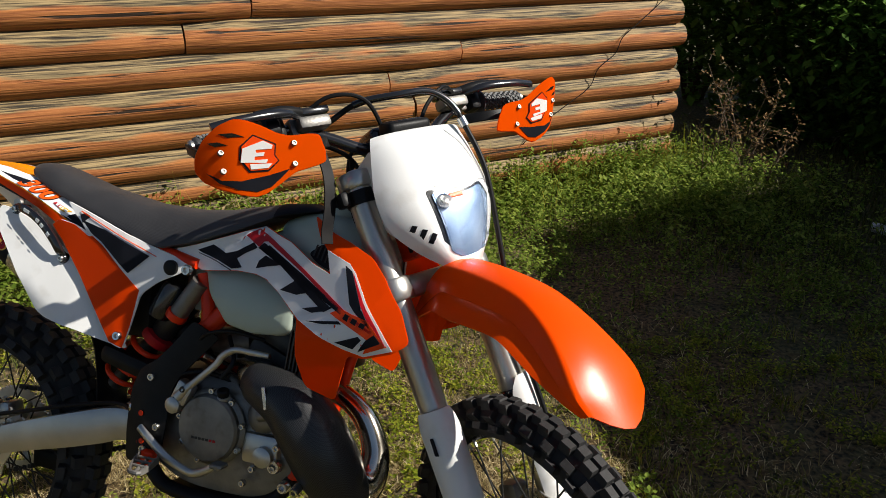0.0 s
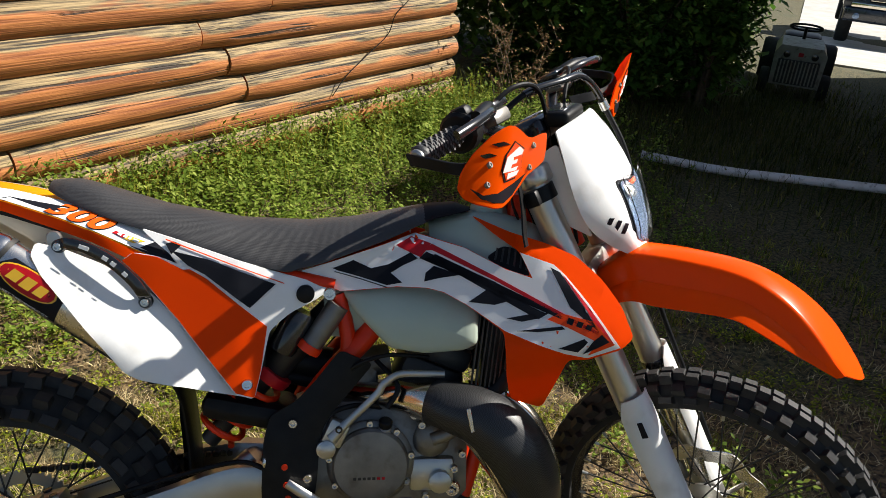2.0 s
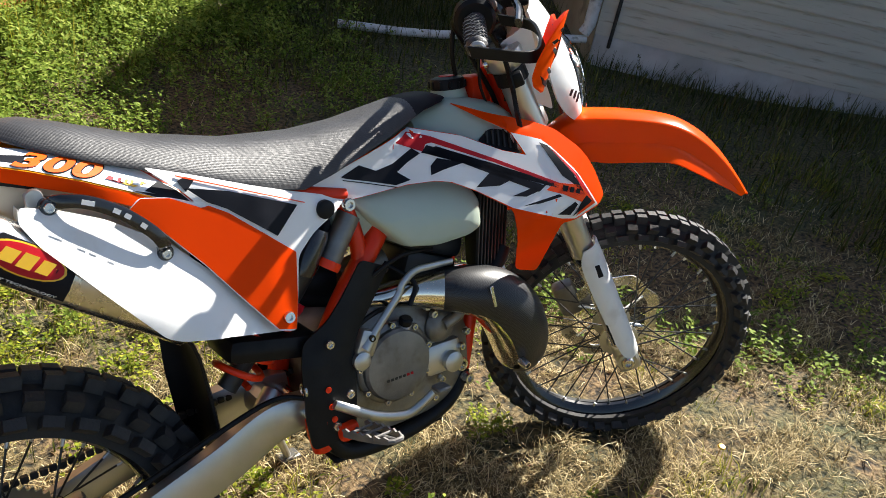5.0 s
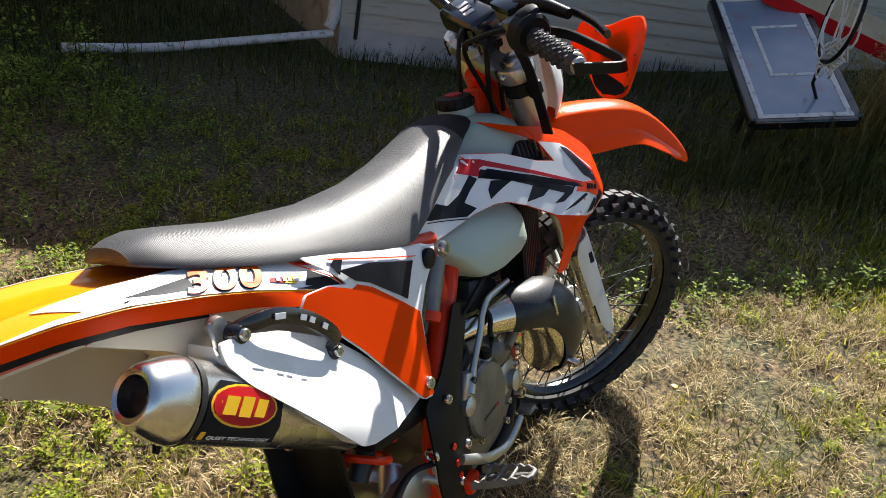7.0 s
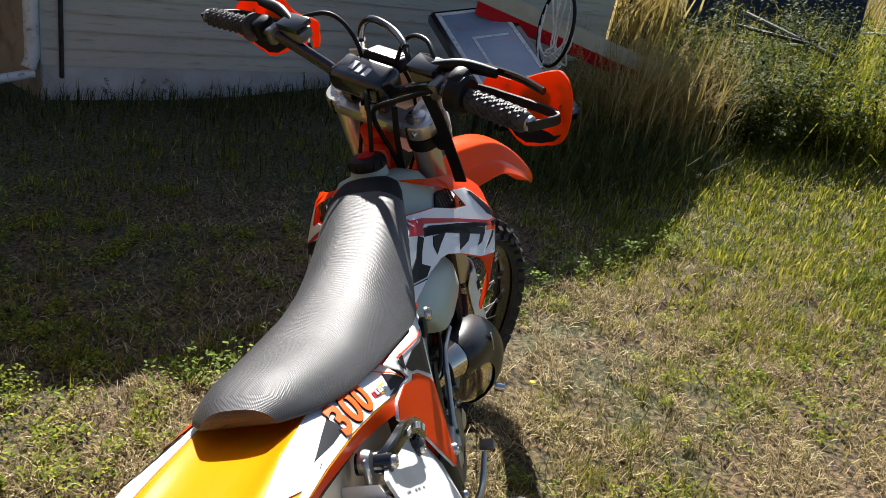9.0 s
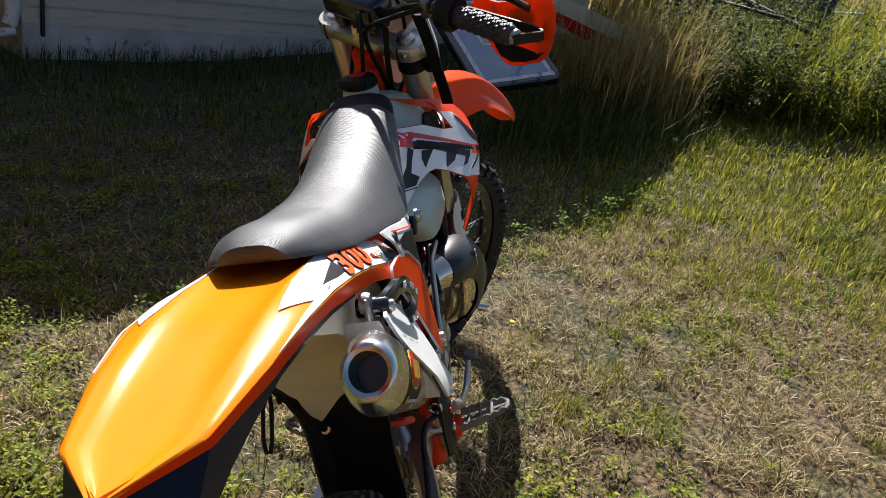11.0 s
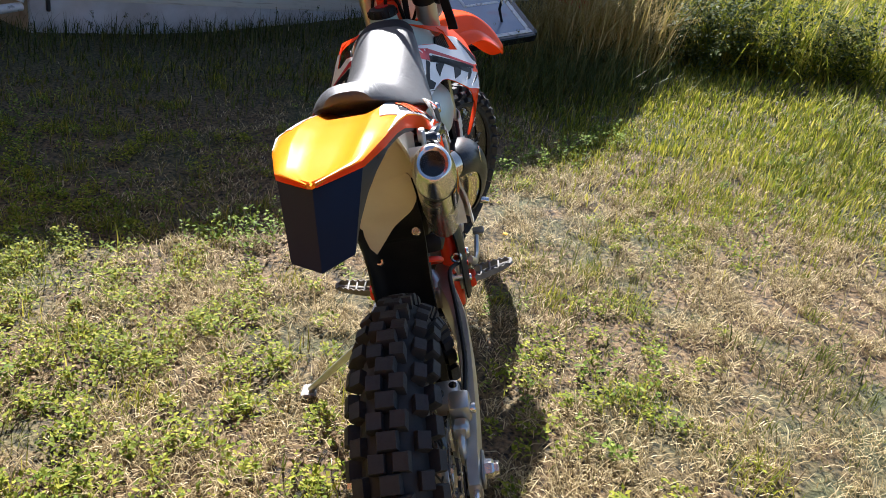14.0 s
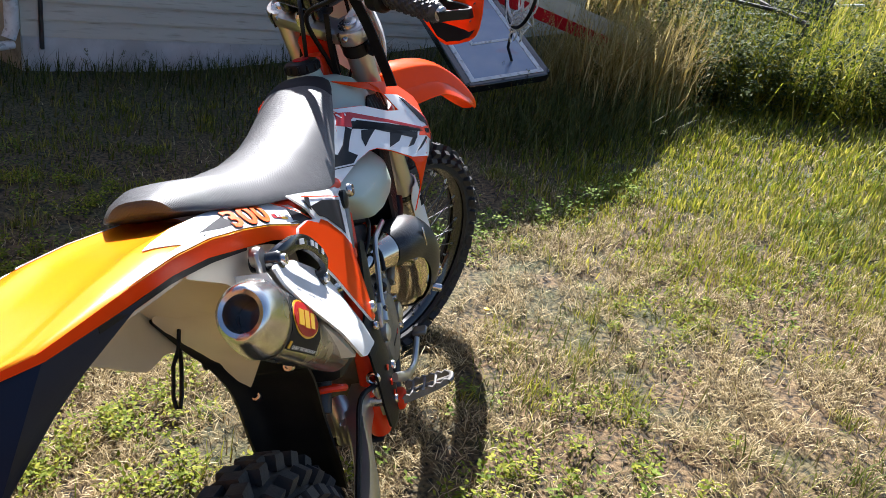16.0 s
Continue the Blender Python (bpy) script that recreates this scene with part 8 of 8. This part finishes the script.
for k, (c, r, n) in enumerate((((2.75, 7.35, 0), (1.0, 0.9, 1.25), 14000), ((3.7, 8.2, 0), (1.25, 1.1, 1.55), 15000), ((2.3, 8.8, 0), (1.3, 1.1, 1.7), 8000), ((4.9, 9.3, 0), (1.3, 1.2, 1.7), 8000), ((3.6, 6.75, 0), (0.75, 0.7, 0.75), 5000), ((4.6, 7.6, 0), (0.8, 0.8, 1.1), 8000), ((5.45, 7.95, 0), (0.6, 0.6, 1.2), 7000), ((3.82, 6.05, 0), (0.38, 0.36, 0.85), 5000), ((3.3, 6.3, 0), (0.45, 0.4, 0.75), 5000))):
    shrub("shrub", "dense dark green leafy shrub behind the yard", c, r, n, 0.1, SHRUB, 20 + k)


def dry_thistle():
    rng = random.Random(4)
    th = thing("dry_weed", "tall dead brown branching weed by the log corner", "weed", m=Matrix.Translation((1.72, 5.55, ground_z(1.72, 5.55))))
    st, lx = [], []
    for k in range(13):
        a = rng.uniform(0, 6.28)
        h, r = rng.uniform(0.4, 0.85), rng.uniform(0.1, 0.42)
        b = Vector((rng.uniform(-0.25, 0.25), rng.uniform(-0.25, 0.25), -0.02))
        tip = b + Vector((r * math.cos(a), r * math.sin(a), h))
        st.append(tube([(*b, 0.004), (*b.lerp(tip, 0.5) + Vector((0, 0, 0.05)), 0.003), (*tip, 0.0015)], 0.003, 5, 3))
        for q in range(9):
            s = b.lerp(tip, rng.uniform(0.35, 1)) + Vector((0, 0, 0.03))
            e = s + Vector((rng.uniform(-0.12, 0.12), rng.uniform(-0.12, 0.12), rng.uniform(0.0, 0.12)))
            st.append(tube([(*s, 0.002), (*e, 0.001)], 0.002, 4))
            for j in range(9):
                lx.append(s.lerp(e, rng.uniform(0.1, 1.1)))
    part("stem", merge(*st), TWIG, th)
    p = np.array(lx)
    n = len(p)
    v, t = leaf_cloud(p[:, 0], p[:, 1], p[:, 2], nrng.uniform(0.012, 0.035, n), nrng.uniform(0, 6.28, n), nrng.uniform(-1, 1, n))
    ob = new("dry_leaves", fast_mesh("dry_leaves", v, t, BROWNW))
    ob.parent = th


dry_thistle()


def tall_grass(name, label, spots, n, h, mat, seeds, lean=(0.05, 0.7), broad=1.0):
    x, y = [], []
    for cx, cy, rx, ry, w in spots:
        k = int(n * w)
        x.append(nrng.normal(cx, rx, k))
        y.append(nrng.normal(cy, ry, k))
    x, y = np.concatenate(x), np.concatenate(y)
    keep = ~in_buildings(x, y)
    x, y = x[keep], y[keep]
    k = len(x)
    ln = nrng.uniform(*h, k)
    v, t = blades(x, y, ln, nrng.uniform(0.0015, 0.0042, k) * broad, nrng.uniform(*lean, k), bend=0.9)
    shapes_v, shapes_t = [v], [t]
    if seeds:
        tips = v.reshape(-1, 5, 3)
        pick = nrng.uniform(0, 1, k) < seeds
        mid, tip = tips[pick, 2], tips[pick, 4]
        reps = 44
        f = nrng.uniform(0.55, 1.08, (len(tip), reps, 1))
        p = (mid[:, None] * (1 - f) + tip[:, None] * f + nrng.normal(0, 0.006, (len(tip), reps, 3))).reshape(-1, 3)
        m = len(p)
        v2, t2 = leaf_cloud(p[:, 0], p[:, 1], p[:, 2], nrng.uniform(0.006, 0.016, m), nrng.uniform(0, 6.28, m), nrng.uniform(-0.5, 1.2, m))
        shapes_v.append(v2)
        shapes_t.append(t2 + len(v))
    ob = new(name, fast_mesh(name, np.concatenate(shapes_v), np.concatenate(shapes_t), mat))
    tagged(ob, label, "grass", kind="stuff")


tall_grass("tall_grass", "waist-high dry grass with pale seed heads", ((3.2, -0.42, 0.2, 0.2, 0.5), (3.75, -0.9, 0.22, 0.22, 0.25), (3.5, -0.2, 0.2, 0.2, 0.25)), 2400, (0.35, 0.8), TALLG, 0.22, broad=1.3)
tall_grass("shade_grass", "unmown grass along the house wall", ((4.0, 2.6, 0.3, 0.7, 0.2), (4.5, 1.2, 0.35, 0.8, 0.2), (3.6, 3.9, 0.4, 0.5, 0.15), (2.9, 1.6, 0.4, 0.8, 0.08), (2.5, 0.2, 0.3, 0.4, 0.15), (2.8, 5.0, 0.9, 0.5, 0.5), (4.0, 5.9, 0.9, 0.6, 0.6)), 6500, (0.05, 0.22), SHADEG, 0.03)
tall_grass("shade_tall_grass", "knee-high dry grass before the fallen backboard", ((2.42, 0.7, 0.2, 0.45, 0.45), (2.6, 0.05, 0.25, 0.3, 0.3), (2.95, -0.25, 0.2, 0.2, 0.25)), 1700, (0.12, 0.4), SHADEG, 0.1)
tall_grass("long_grass", "long yellow-green sunlit grass beyond the lawn", ((3.15, -1.4, 0.14, 0.16, 0.08), (2.95, -1.85, 0.16, 0.16, 0.08), (2.75, -2.4, 0.2, 0.22, 0.1), (3.55, -1.75, 0.4, 0.3, 0.1), (4.9, -2.6, 0.55, 0.45, 0.33), (6.0, -3.8, 0.9, 0.7, 0.3), (7.4, -5.2, 1.2, 1.0, 0.25)), 3400, (0.3, 0.8), YGRASS, 0.08, lean=(0.15, 1.1), broad=2.0)


tall_grass("far_brush", "tall dry sunlit weeds behind the house end", ((7.3, -2.2, 0.5, 0.5, 0.3), (8.6, -3.2, 0.8, 0.7, 0.4), (10.5, -4.6, 1.2, 1.2, 0.5), (13.0, -5.5, 1.8, 1.8, 0.6), (9.5, -7.5, 1.4, 1.2, 0.4)), 2600, (0.5, 1.25), TALLG, 0.15, lean=(0.05, 0.6), broad=4.0)
tall_grass("far_green", "green tall weeds behind the house end", ((7.6, -2.6, 0.6, 0.6, 0.3), (9.5, -4.0, 1.2, 1.0, 0.5), (12.0, -6.0, 2.0, 1.8, 0.6)), 1700, (0.3, 0.9), GRASS, 0.0, lean=(0.05, 0.9), broad=5.0)


def tall_weeds():
    """Leafy dark weeds that fill the foot of the long grass."""
    cx, cy, cz, sz = [], [], [], []
    for x0, y0, rx, ry, n, h in ((3.0, -1.15, 0.14, 0.14, 24, 0.55), (2.85, -1.6, 0.16, 0.18, 30, 0.55), (2.65, -2.1, 0.18, 0.2, 30, 0.55), (3.5, -1.3, 0.3, 0.2, 40, 0.75), (3.75, -1.55, 0.35, 0.2, 34, 0.5), (4.6, -2.1, 0.5, 0.35, 46, 0.75), (5.6, -2.9, 0.6, 0.5, 46, 0.8), (4.2, -2.3, 0.3, 0.3, 20, 0.9), (6.6, -4.2, 0.9, 0.7, 40, 0.7), (3.35, -0.75, 0.25, 0.2, 14, 0.45)):
        for _ in range(n):
            x, y, hh = nrng.normal(x0, rx), nrng.normal(y0, ry), h * nrng.uniform(0.45, 1.1)
            if in_buildings(np.array(x), np.array(y)):
                continue
            k = int(50 + 90 * hh)
            t = nrng.uniform(0.03, 1, k) ** 0.8
            r, a = (0.05 + 0.12 * hh) * np.sqrt(nrng.uniform(0, 1, k)) * (1.15 - 0.7 * t), nrng.uniform(0, 2 * np.pi, k)
            cx.append(x + r * np.cos(a))
            cy.append(y + r * np.sin(a))
            cz.append(ground_z(x, y) + t * hh)
            sz.append(nrng.uniform(0.02, 0.05, k))
    cx, cy, cz, sz = map(np.concatenate, (cx, cy, cz, sz))
    n = len(cx)
    v, t = leaf_cloud(cx, cy, cz, sz, nrng.uniform(0, 2 * np.pi, n), nrng.uniform(-0.8, 0.6, n))
    ob = new("tall_weeds", fast_mesh("tall_weeds", v, t, DARKWEED))
    tagged(ob, "knee-high dark green leafy weeds under long grass", "weeds", kind="stuff")


tall_weeds()


def dandelion(x, y, h):
    z = ground_z(x, y)
    f = thing("dandelion", "small yellow flower in the dry grass", "flower", m=Matrix.Translation((x, y, z)))
    part("stalk", tube([(0, 0, -0.01), (0.003, 0.002, h)], 0.0012, 6), STRAW, f)
    part("bloom", lathe([(0.003, 0), (0.011, 0.003), (0.009, 0.007), (0.002, 0.008)], (0.003, 0.002, h), (0, 0, 1), 12), YELLOW_D, f)


dandelion(0.37, 1.27, 0.05)


# ---------- things against the house ----------
def backboard():
    bl = Vector((2.60, 0.82, 0.39))
    u, v = Vector((0.08, -0.47, 0.11)), Vector((1.04, 0.28, 0.41))
    n = u.cross(v).normalized()
    if n.z < 0:
        n = -n
    ul, vl = u.length, v.length
    m = Matrix((u.normalized(), v.normalized(), n)).transposed().to_4x4()
    m.translation = bl
    th = thing("basketball_backboard", "clear basketball backboard with white lines lying in weeds", "backboard", m=m)
    part("board", box((ul / 2, vl / 2, -0.02), (ul, vl, 0.03), 0.006, 1), ACRYLIC, th, "scuffed clear board")
    fr = [box((ul / 2, 0.0, -0.035), (ul + 0.04, 0.05, 0.06), 0.008, 1), box((ul / 2, vl, -0.035), (ul + 0.04, 0.05, 0.06), 0.008, 1), box((-0.02, vl / 2, -0.035), (0.05, vl, 0.06), 0.008, 1), box((ul + 0.02, vl / 2, -0.035), (0.05, vl, 0.06), 0.008, 1)]
    for nm, s in zip(("frame_edge",) * 4, fr):
        part(nm, s, GLOSSB, th, "dark blue-black frame edge")
    for c, s in (((ul / 2, 0.02, -0.003), (ul, 0.03, 0.004)), ((ul / 2, vl - 0.02, -0.003), (ul, 0.03, 0.004)), ((0.018, vl / 2, -0.003), (0.03, vl - 0.07, 0.004)), ((ul - 0.018, vl / 2, -0.003), (0.03, vl - 0.07, 0.004)),
                 ((ul * 0.58, vl * 0.32, -0.003), (ul * 0.52, 0.022, 0.004)), ((ul * 0.58, vl * 0.72, -0.003), (ul * 0.52, 0.022, 0.004)), ((ul * 0.32, vl * 0.52, -0.003), (0.022, vl * 0.42, 0.004))):
        part("white_line", box(c, s, 0.001, 1), PIPEW, th)
    # bracket that carries it off the ground
    inv = m.inverted()
    for p in ((3.0, 0.74), (3.2, 0.78)):
        top = Vector((p[0], p[1], 0.36 + 0.36 * (p[0] - 2.6)))
        low = Vector((p[0] + 0.05, p[1], ground_z(p[0], p[1]) - 0.02))
        part("bracket", tube([tuple(inv @ low), tuple(inv @ top)], 0.022, 10), DARKMETAL, th)
    # hoop and net
    hoop = thing("basketball_hoop", "black steel hoop with a tattered white net", "hoop")
    c = Vector((2.62, 0.62, 0.955))
    view = Vector((0.93, -0.32, -0.12)).normalized()
    side = view.cross(Vector((0, 0, 1))).normalized()
    ax = (side * 0.92 + view * 0.40).normalized()
    e1 = Vector((0, 0, 1))
    e1 = (e1 - ax * e1.dot(ax)).normalized()
    e2 = ax.cross(e1)
    R = 0.215
    ring = [tuple(c + e1 * (R * math.cos(2 * math.pi * k / 36)) + e2 * (R * math.sin(2 * math.pi * k / 36))) for k in range(37)]
    part("ring", tube(ring, 0.010, 10), BLACKP, hoop)
    part("ring_mount", tube([tuple(c - e1 * R), tuple(c - e1 * (R + 0.12) + view * 0.08), (2.82, 0.52, 0.50)], 0.009, 10), BLACKP, hoop)
    rng = random.Random(3)
    low = c - Vector((0, 0, R + 0.03)) + side * 0.03
    for k in range(14):
        a = math.pi * (k / 13 - 0.5) * 1.25
        p = c + e1 * (R * math.cos(a)) + e2 * (R * math.sin(a))
        q = low + Vector((rng.uniform(-0.04, 0.04), rng.uniform(-0.04, 0.04), rng.uniform(-0.02, 0.09)))
        mid = p.lerp(q, 0.55) + side * rng.uniform(-0.05, 0.05) + Vector((0, 0, -0.05))
        part("net_cord", tube([tuple(p), tuple(mid), tuple(q), tuple(q + Vector((rng.uniform(-0.02, 0.02), rng.uniform(-0.02, 0.02), -0.05)))], 0.0055, 6, 4), PIPEW, hoop)
    for k in range(7):
        w = 0.03 + 0.012 * (k % 3)
        pts = [tuple(low + Vector((w * math.cos(t) * 0.8, w * math.sin(t), 0.01 + 0.02 * k + 0.012 * math.sin(3 * t)))) for t in np.linspace(0, 6.2, 14)]
        part("net_cord", tube(pts, 0.005, 6), PIPEW, hoop)
    beam = thing("pole_cover", "long red and beige padded pole section on the board", "pole")
    a, b = Vector((3.55, 0.84, 0.935)), Vector((3.46, -0.75, 0.575))
    body = [Vector((0, 0, 0)), Vector((0.02, 0, -0.085)), Vector((0.13, -0.03, -0.02)), Vector((0.10, -0.04, 0.10))]
    part("beige_back", loft([[p + c for c in body] for p in (a, b)]), BEIGE, beam, smooth=0)
    red = [Vector((-0.004, 0, -0.003)), Vector((0.016, 0, -0.088)), Vector((0.0195, 0, -0.084)), Vector((-0.0005, 0, -0.001))]
    part("red_side", loft([[p + c for c in red] for p in (a, b)]), RED_D, beam, smooth=0)
    for p in (b + Vector((0, 0, -0.03)),):
        part("pole_foot", tube([tuple(p), (p.x, p.y, ground_z(p.x, p.y) - 0.02)], 0.03, 10), DARKMETAL, beam)


backboard()


def junk():
    z = ground_z(4.5, -2.2)
    t = thing("metal_frame", "rusty black tubular frame standing in long grass", "frame", m=Matrix.Translation((4.55, -2.25, z)) @ pose(0, 0, 0, 0, 0, 25))
    for x, y in ((-0.35, -0.25), (0.35, -0.25), (-0.35, 0.25), (0.35, 0.25)):
        part("leg", tube([(x, y, -0.02), (x, y, 0.5), (x * 0.9, y, 0.53)], 0.016, 8), DARKMETAL, t)
    for y in (-0.25, 0.25):
        part("rail", tube([(-0.35, y, 0.53), (0.35, y, 0.53)], 0.016, 8), DARKMETAL, t)
    part("rail", tube([(-0.55, 0.1, 0.47), (0.55, -0.15, 0.62)], 0.024, 8), DARKMETAL, t)
    z = ground_z(6.0, -3.0)
    p = thing("dark_panel", "leaning black sheet panel in long grass", "panel", m=Matrix.Translation((6.0, -3.05, z + 0.62)) @ pose(0, 0, 0, -48, 0, 58))
    part("sheet", box((0, 0, 0), (1.75, 0.85, 0.04), 0.01, 1), FLAPM, p)
    part("rim", box((0, 0.43, 0.0), (1.78, 0.04, 0.06), 0.01, 1), DARKMETAL, p)
    for sx in (-0.8, 0.8):
        part("leg", tube([(sx, 0.1, -0.02), (sx, 0.55, -0.62)], 0.02, 8), DARKMETAL, p)
    for k, (x, y, r) in enumerate(((6.2, -4.3, 20), (6.35, -4.5, -35), (5.3, -2.6, 60))):
        s = thing("white_stick", "pale bare stick lying in long grass", "stick", group="pale sticks", m=Matrix.Translation((x, y, ground_z(x, y) + 0.32)) @ pose(0, 0, 0, 0, 12, r))
        part("rod", tube([(-0.4, 0, 0), (0.4, 0.03, 0.02)], 0.014, 8), PIPEW, s)


junk()


def garden_tractor():
    x, y = 5.15, 6.25
    m = Matrix.Translation((x, y, ground_z(x, y))) @ pose(0, 0, 0, 0, 0, -135) @ Matrix.Scale(0.9, 4)
    t = thing("garden_tractor", "old grey-green garden tractor facing the yard", "tractor", m=m)
    hood = loft([[(xx, s * w, zz) for s, w, zz in ((-1, 0.25, 0.14), (-1, 0.26, 0.48), (-1, 0.21, 0.56), (1, 0.21, 0.56), (1, 0.26, 0.48), (1, 0.25, 0.14))] for xx in (-0.7, -0.05, 0.0)])
    part("hood", hood, FADED, t, "faded grey-green hood")
    part("grille_frame", box((0.01, 0, 0.29), (0.02, 0.42, 0.26), 0.008, 1), DARKMETAL, t)
    for k in range(11):
        part("grille_bar", box((0.024, -0.18 + 0.036 * k, 0.29), (0.012, 0.014, 0.24), 0.002, 1), FADED, t)
    for s in (1, -1):
        part("headlight", lathe([(0.035, 0), (0.035, 0.01), (0.02, 0.014)], (0.003, s * 0.14, 0.47), (1, 0, 0), 18), GLOSSB, t)
        for nm, wx, r, w in (("front_wheel", -0.22, 0.14, 0.1), ("rear_wheel", -1.05, 0.24, 0.18)):
            wh = part(nm, lathe([(r * 0.5, -w / 2), (r * 0.9, -w / 2), (r, -w * 0.3), (r, w * 0.3), (r * 0.9, w / 2), (r * 0.5, w / 2)], (wx, s * 0.31, r - 0.01), (0, 1, 0), 24), RUBBER, t)
            part("rim", lathe([(r * 0.5, -w * 0.4), (r * 0.2, -w * 0.2), (r * 0.2, w * 0.2), (r * 0.5, w * 0.4)], (wx, s * 0.31, r - 0.01), (0, 1, 0), 18), FADED, wh)
    part("badge", box((0.012, 0.0, 0.48), (0.008, 0.05, 0.04), 0.003, 1), RED_D, t)
    part("front_axle", tube([(-0.22, -0.3, 0.13), (-0.22, 0.3, 0.13)], 0.025, 10), DARKMETAL, t)
    part("chassis", box((-0.65, 0, 0.27), (1.2, 0.24, 0.1), 0.02, 1), DARKMETAL, t)
    part("seat", box((-1.05, 0, 0.5), (0.38, 0.42, 0.12), 0.05, 2), BLACKP, t)
    sw = [(-0.62 + 0.16 * math.cos(a) * 0.8, 0.17 * math.sin(a), 0.68 + 0.05 * math.cos(a)) for a in np.linspace(0, 2 * math.pi, 25)]
    part("steering_wheel", merge(tube(sw, 0.012, 8), tube([(-0.62, -0.16, 0.68), (-0.62, 0.16, 0.68)], 0.01, 6), tube([(-0.62, 0, 0.68), (-0.55, 0, 0.50)], 0.018, 8)), BLACKP, t)


garden_tractor()


def pickup():
    x, y = 12.6, 11.2
    m = Matrix.Translation((x, y, ground_z(x, y))) @ pose(0, 0, 0, 0, 0, -137)
    t = thing("pickup_truck", "dark pickup truck with chrome grille, parked on concrete", "truck", m=m)
    DARKPAINT = material("dark_blue_paint", (0.015, 0.02, 0.03), 0.25, coat=0.6, color2=(0.02, 0.026, 0.036), scale=6)
    body = loft([[(xx, s * w, zz) for s, w, zz in ((-1, 0.93, 0.55), (-1, 0.98, 0.8), (-1, 0.94, top - 0.06), (-1, 0.86, top), (1, 0.86, top), (1, 0.94, top - 0.06), (1, 0.98, 0.8), (1, 0.93, 0.55))] for xx, top in ((-5.4, 1.25), (-1.6, 1.28), (-0.5, 1.22), (-0.05, 1.12), (0.0, 1.05))])
    part("body", body, DARKPAINT, t)
    part("cab", loft([[(xx, s * w, zz) for s, w, zz in ((-1, 0.9, 1.2), (-1, 0.72, zt), (1, 0.72, zt), (1, 0.9, 1.2))] for xx, zt in ((-3.8, 1.25), (-3.5, 1.85), (-2.2, 1.88), (-1.45, 1.25))]), GLOSSB, t, "dark glazed cab")
    part("bumper", box((0.08, 0, 0.62), (0.2, 1.9, 0.26), 0.05, 2), DARKPAINT, t)
    part("bumper_trim", box((0.15, 0, 0.80), (0.06, 1.7, 0.09), 0.02, 2), CHROME, t, "chrome bumper strip")
    part("grille", box((0.02, 0, 0.98), (0.06, 1.1, 0.24), 0.02, 1), GLOSSB, t)
    for k in range(4):
        part("grille_bar", box((0.06, 0, 0.89 + 0.06 * k), (0.02, 1.08, 0.018), 0.004, 1), CHROME, t)
    part("emblem", lathe([(0.07, 0), (0.07, 0.02), (0.05, 0.025)], (0.06, 0, 0.98), (1, 0, 0), 20), CHROME, t)
    part("number_plate", box((0.19, 0, 0.66), (0.01, 0.32, 0.16), 0.004, 1), PIPEW, t)
    part("plate_bar", box((0.197, 0, 0.655), (0.004, 0.22, 0.05), 0, 1), NAVY_D, t)
    for s in (1, -1):
        part("headlight", box((0.02, s * 0.76, 0.97), (0.1, 0.3, 0.2), 0.03, 2), REFLECTOR, t)
        part("fog_lamp", lathe([(0.06, 0), (0.06, 0.02), (0.03, 0.03)], (0.18, s * 0.72, 0.6), (1, 0, 0), 16), REFLECTOR, t)
        for wx in (-0.75, -4.2):
            w = part("wheel", lathe([(0.2, -0.12), (0.36, -0.12), (0.39, -0.08), (0.39, 0.08), (0.36, 0.12), (0.2, 0.12)], (wx, s * 0.84, 0.38), (0, 1, 0), 28), RUBBER, t)
            part("rim", lathe([(0.21, -0.1), (0.1, -0.05), (0.1, 0.05), (0.21, 0.1)], (wx, s * 0.84, 0.38), (0, 1, 0), 20), ALU, w)


pickup()


def drive():
    vs, fs = [], []
    a, b = Vector((7.0, 8.1)), Vector((8.2, 6.9))
    d = Vector((0.72, 0.69))
    n = 24
    for i in range(n + 1):
        for p in (a, b + Vector((2.5, -1.9)) * 0.6):
            q = p + d * (i * 0.8)
            vs.append((q.x, q.y, ground_z(q.x, q.y) + 0.02))
    for i in range(n):
        fs.append((2 * i, 2 * i + 1, 2 * i + 3, 2 * i + 2))
    m = len(vs)
    vs += [(x, y, z - 0.12) for x, y, z in vs]
    fs += [tuple(reversed([j + m for j in f])) for f in fs]
    fs += [(0, m, m + 1, 1), (2 * n, 2 * n + 1, m + 2 * n + 1, m + 2 * n)]
    for i in range(n):
        fs += [(2 * i, 2 * i + 2, m + 2 * i + 2, m + 2 * i), (2 * i + 1, m + 2 * i + 1, m + 2 * i + 3, 2 * i + 3)]
    tagged(part("driveway", (vs, fs), CONCRETE, smooth=0), "pale concrete driveway slab", "driveway", kind="structure")


drive()
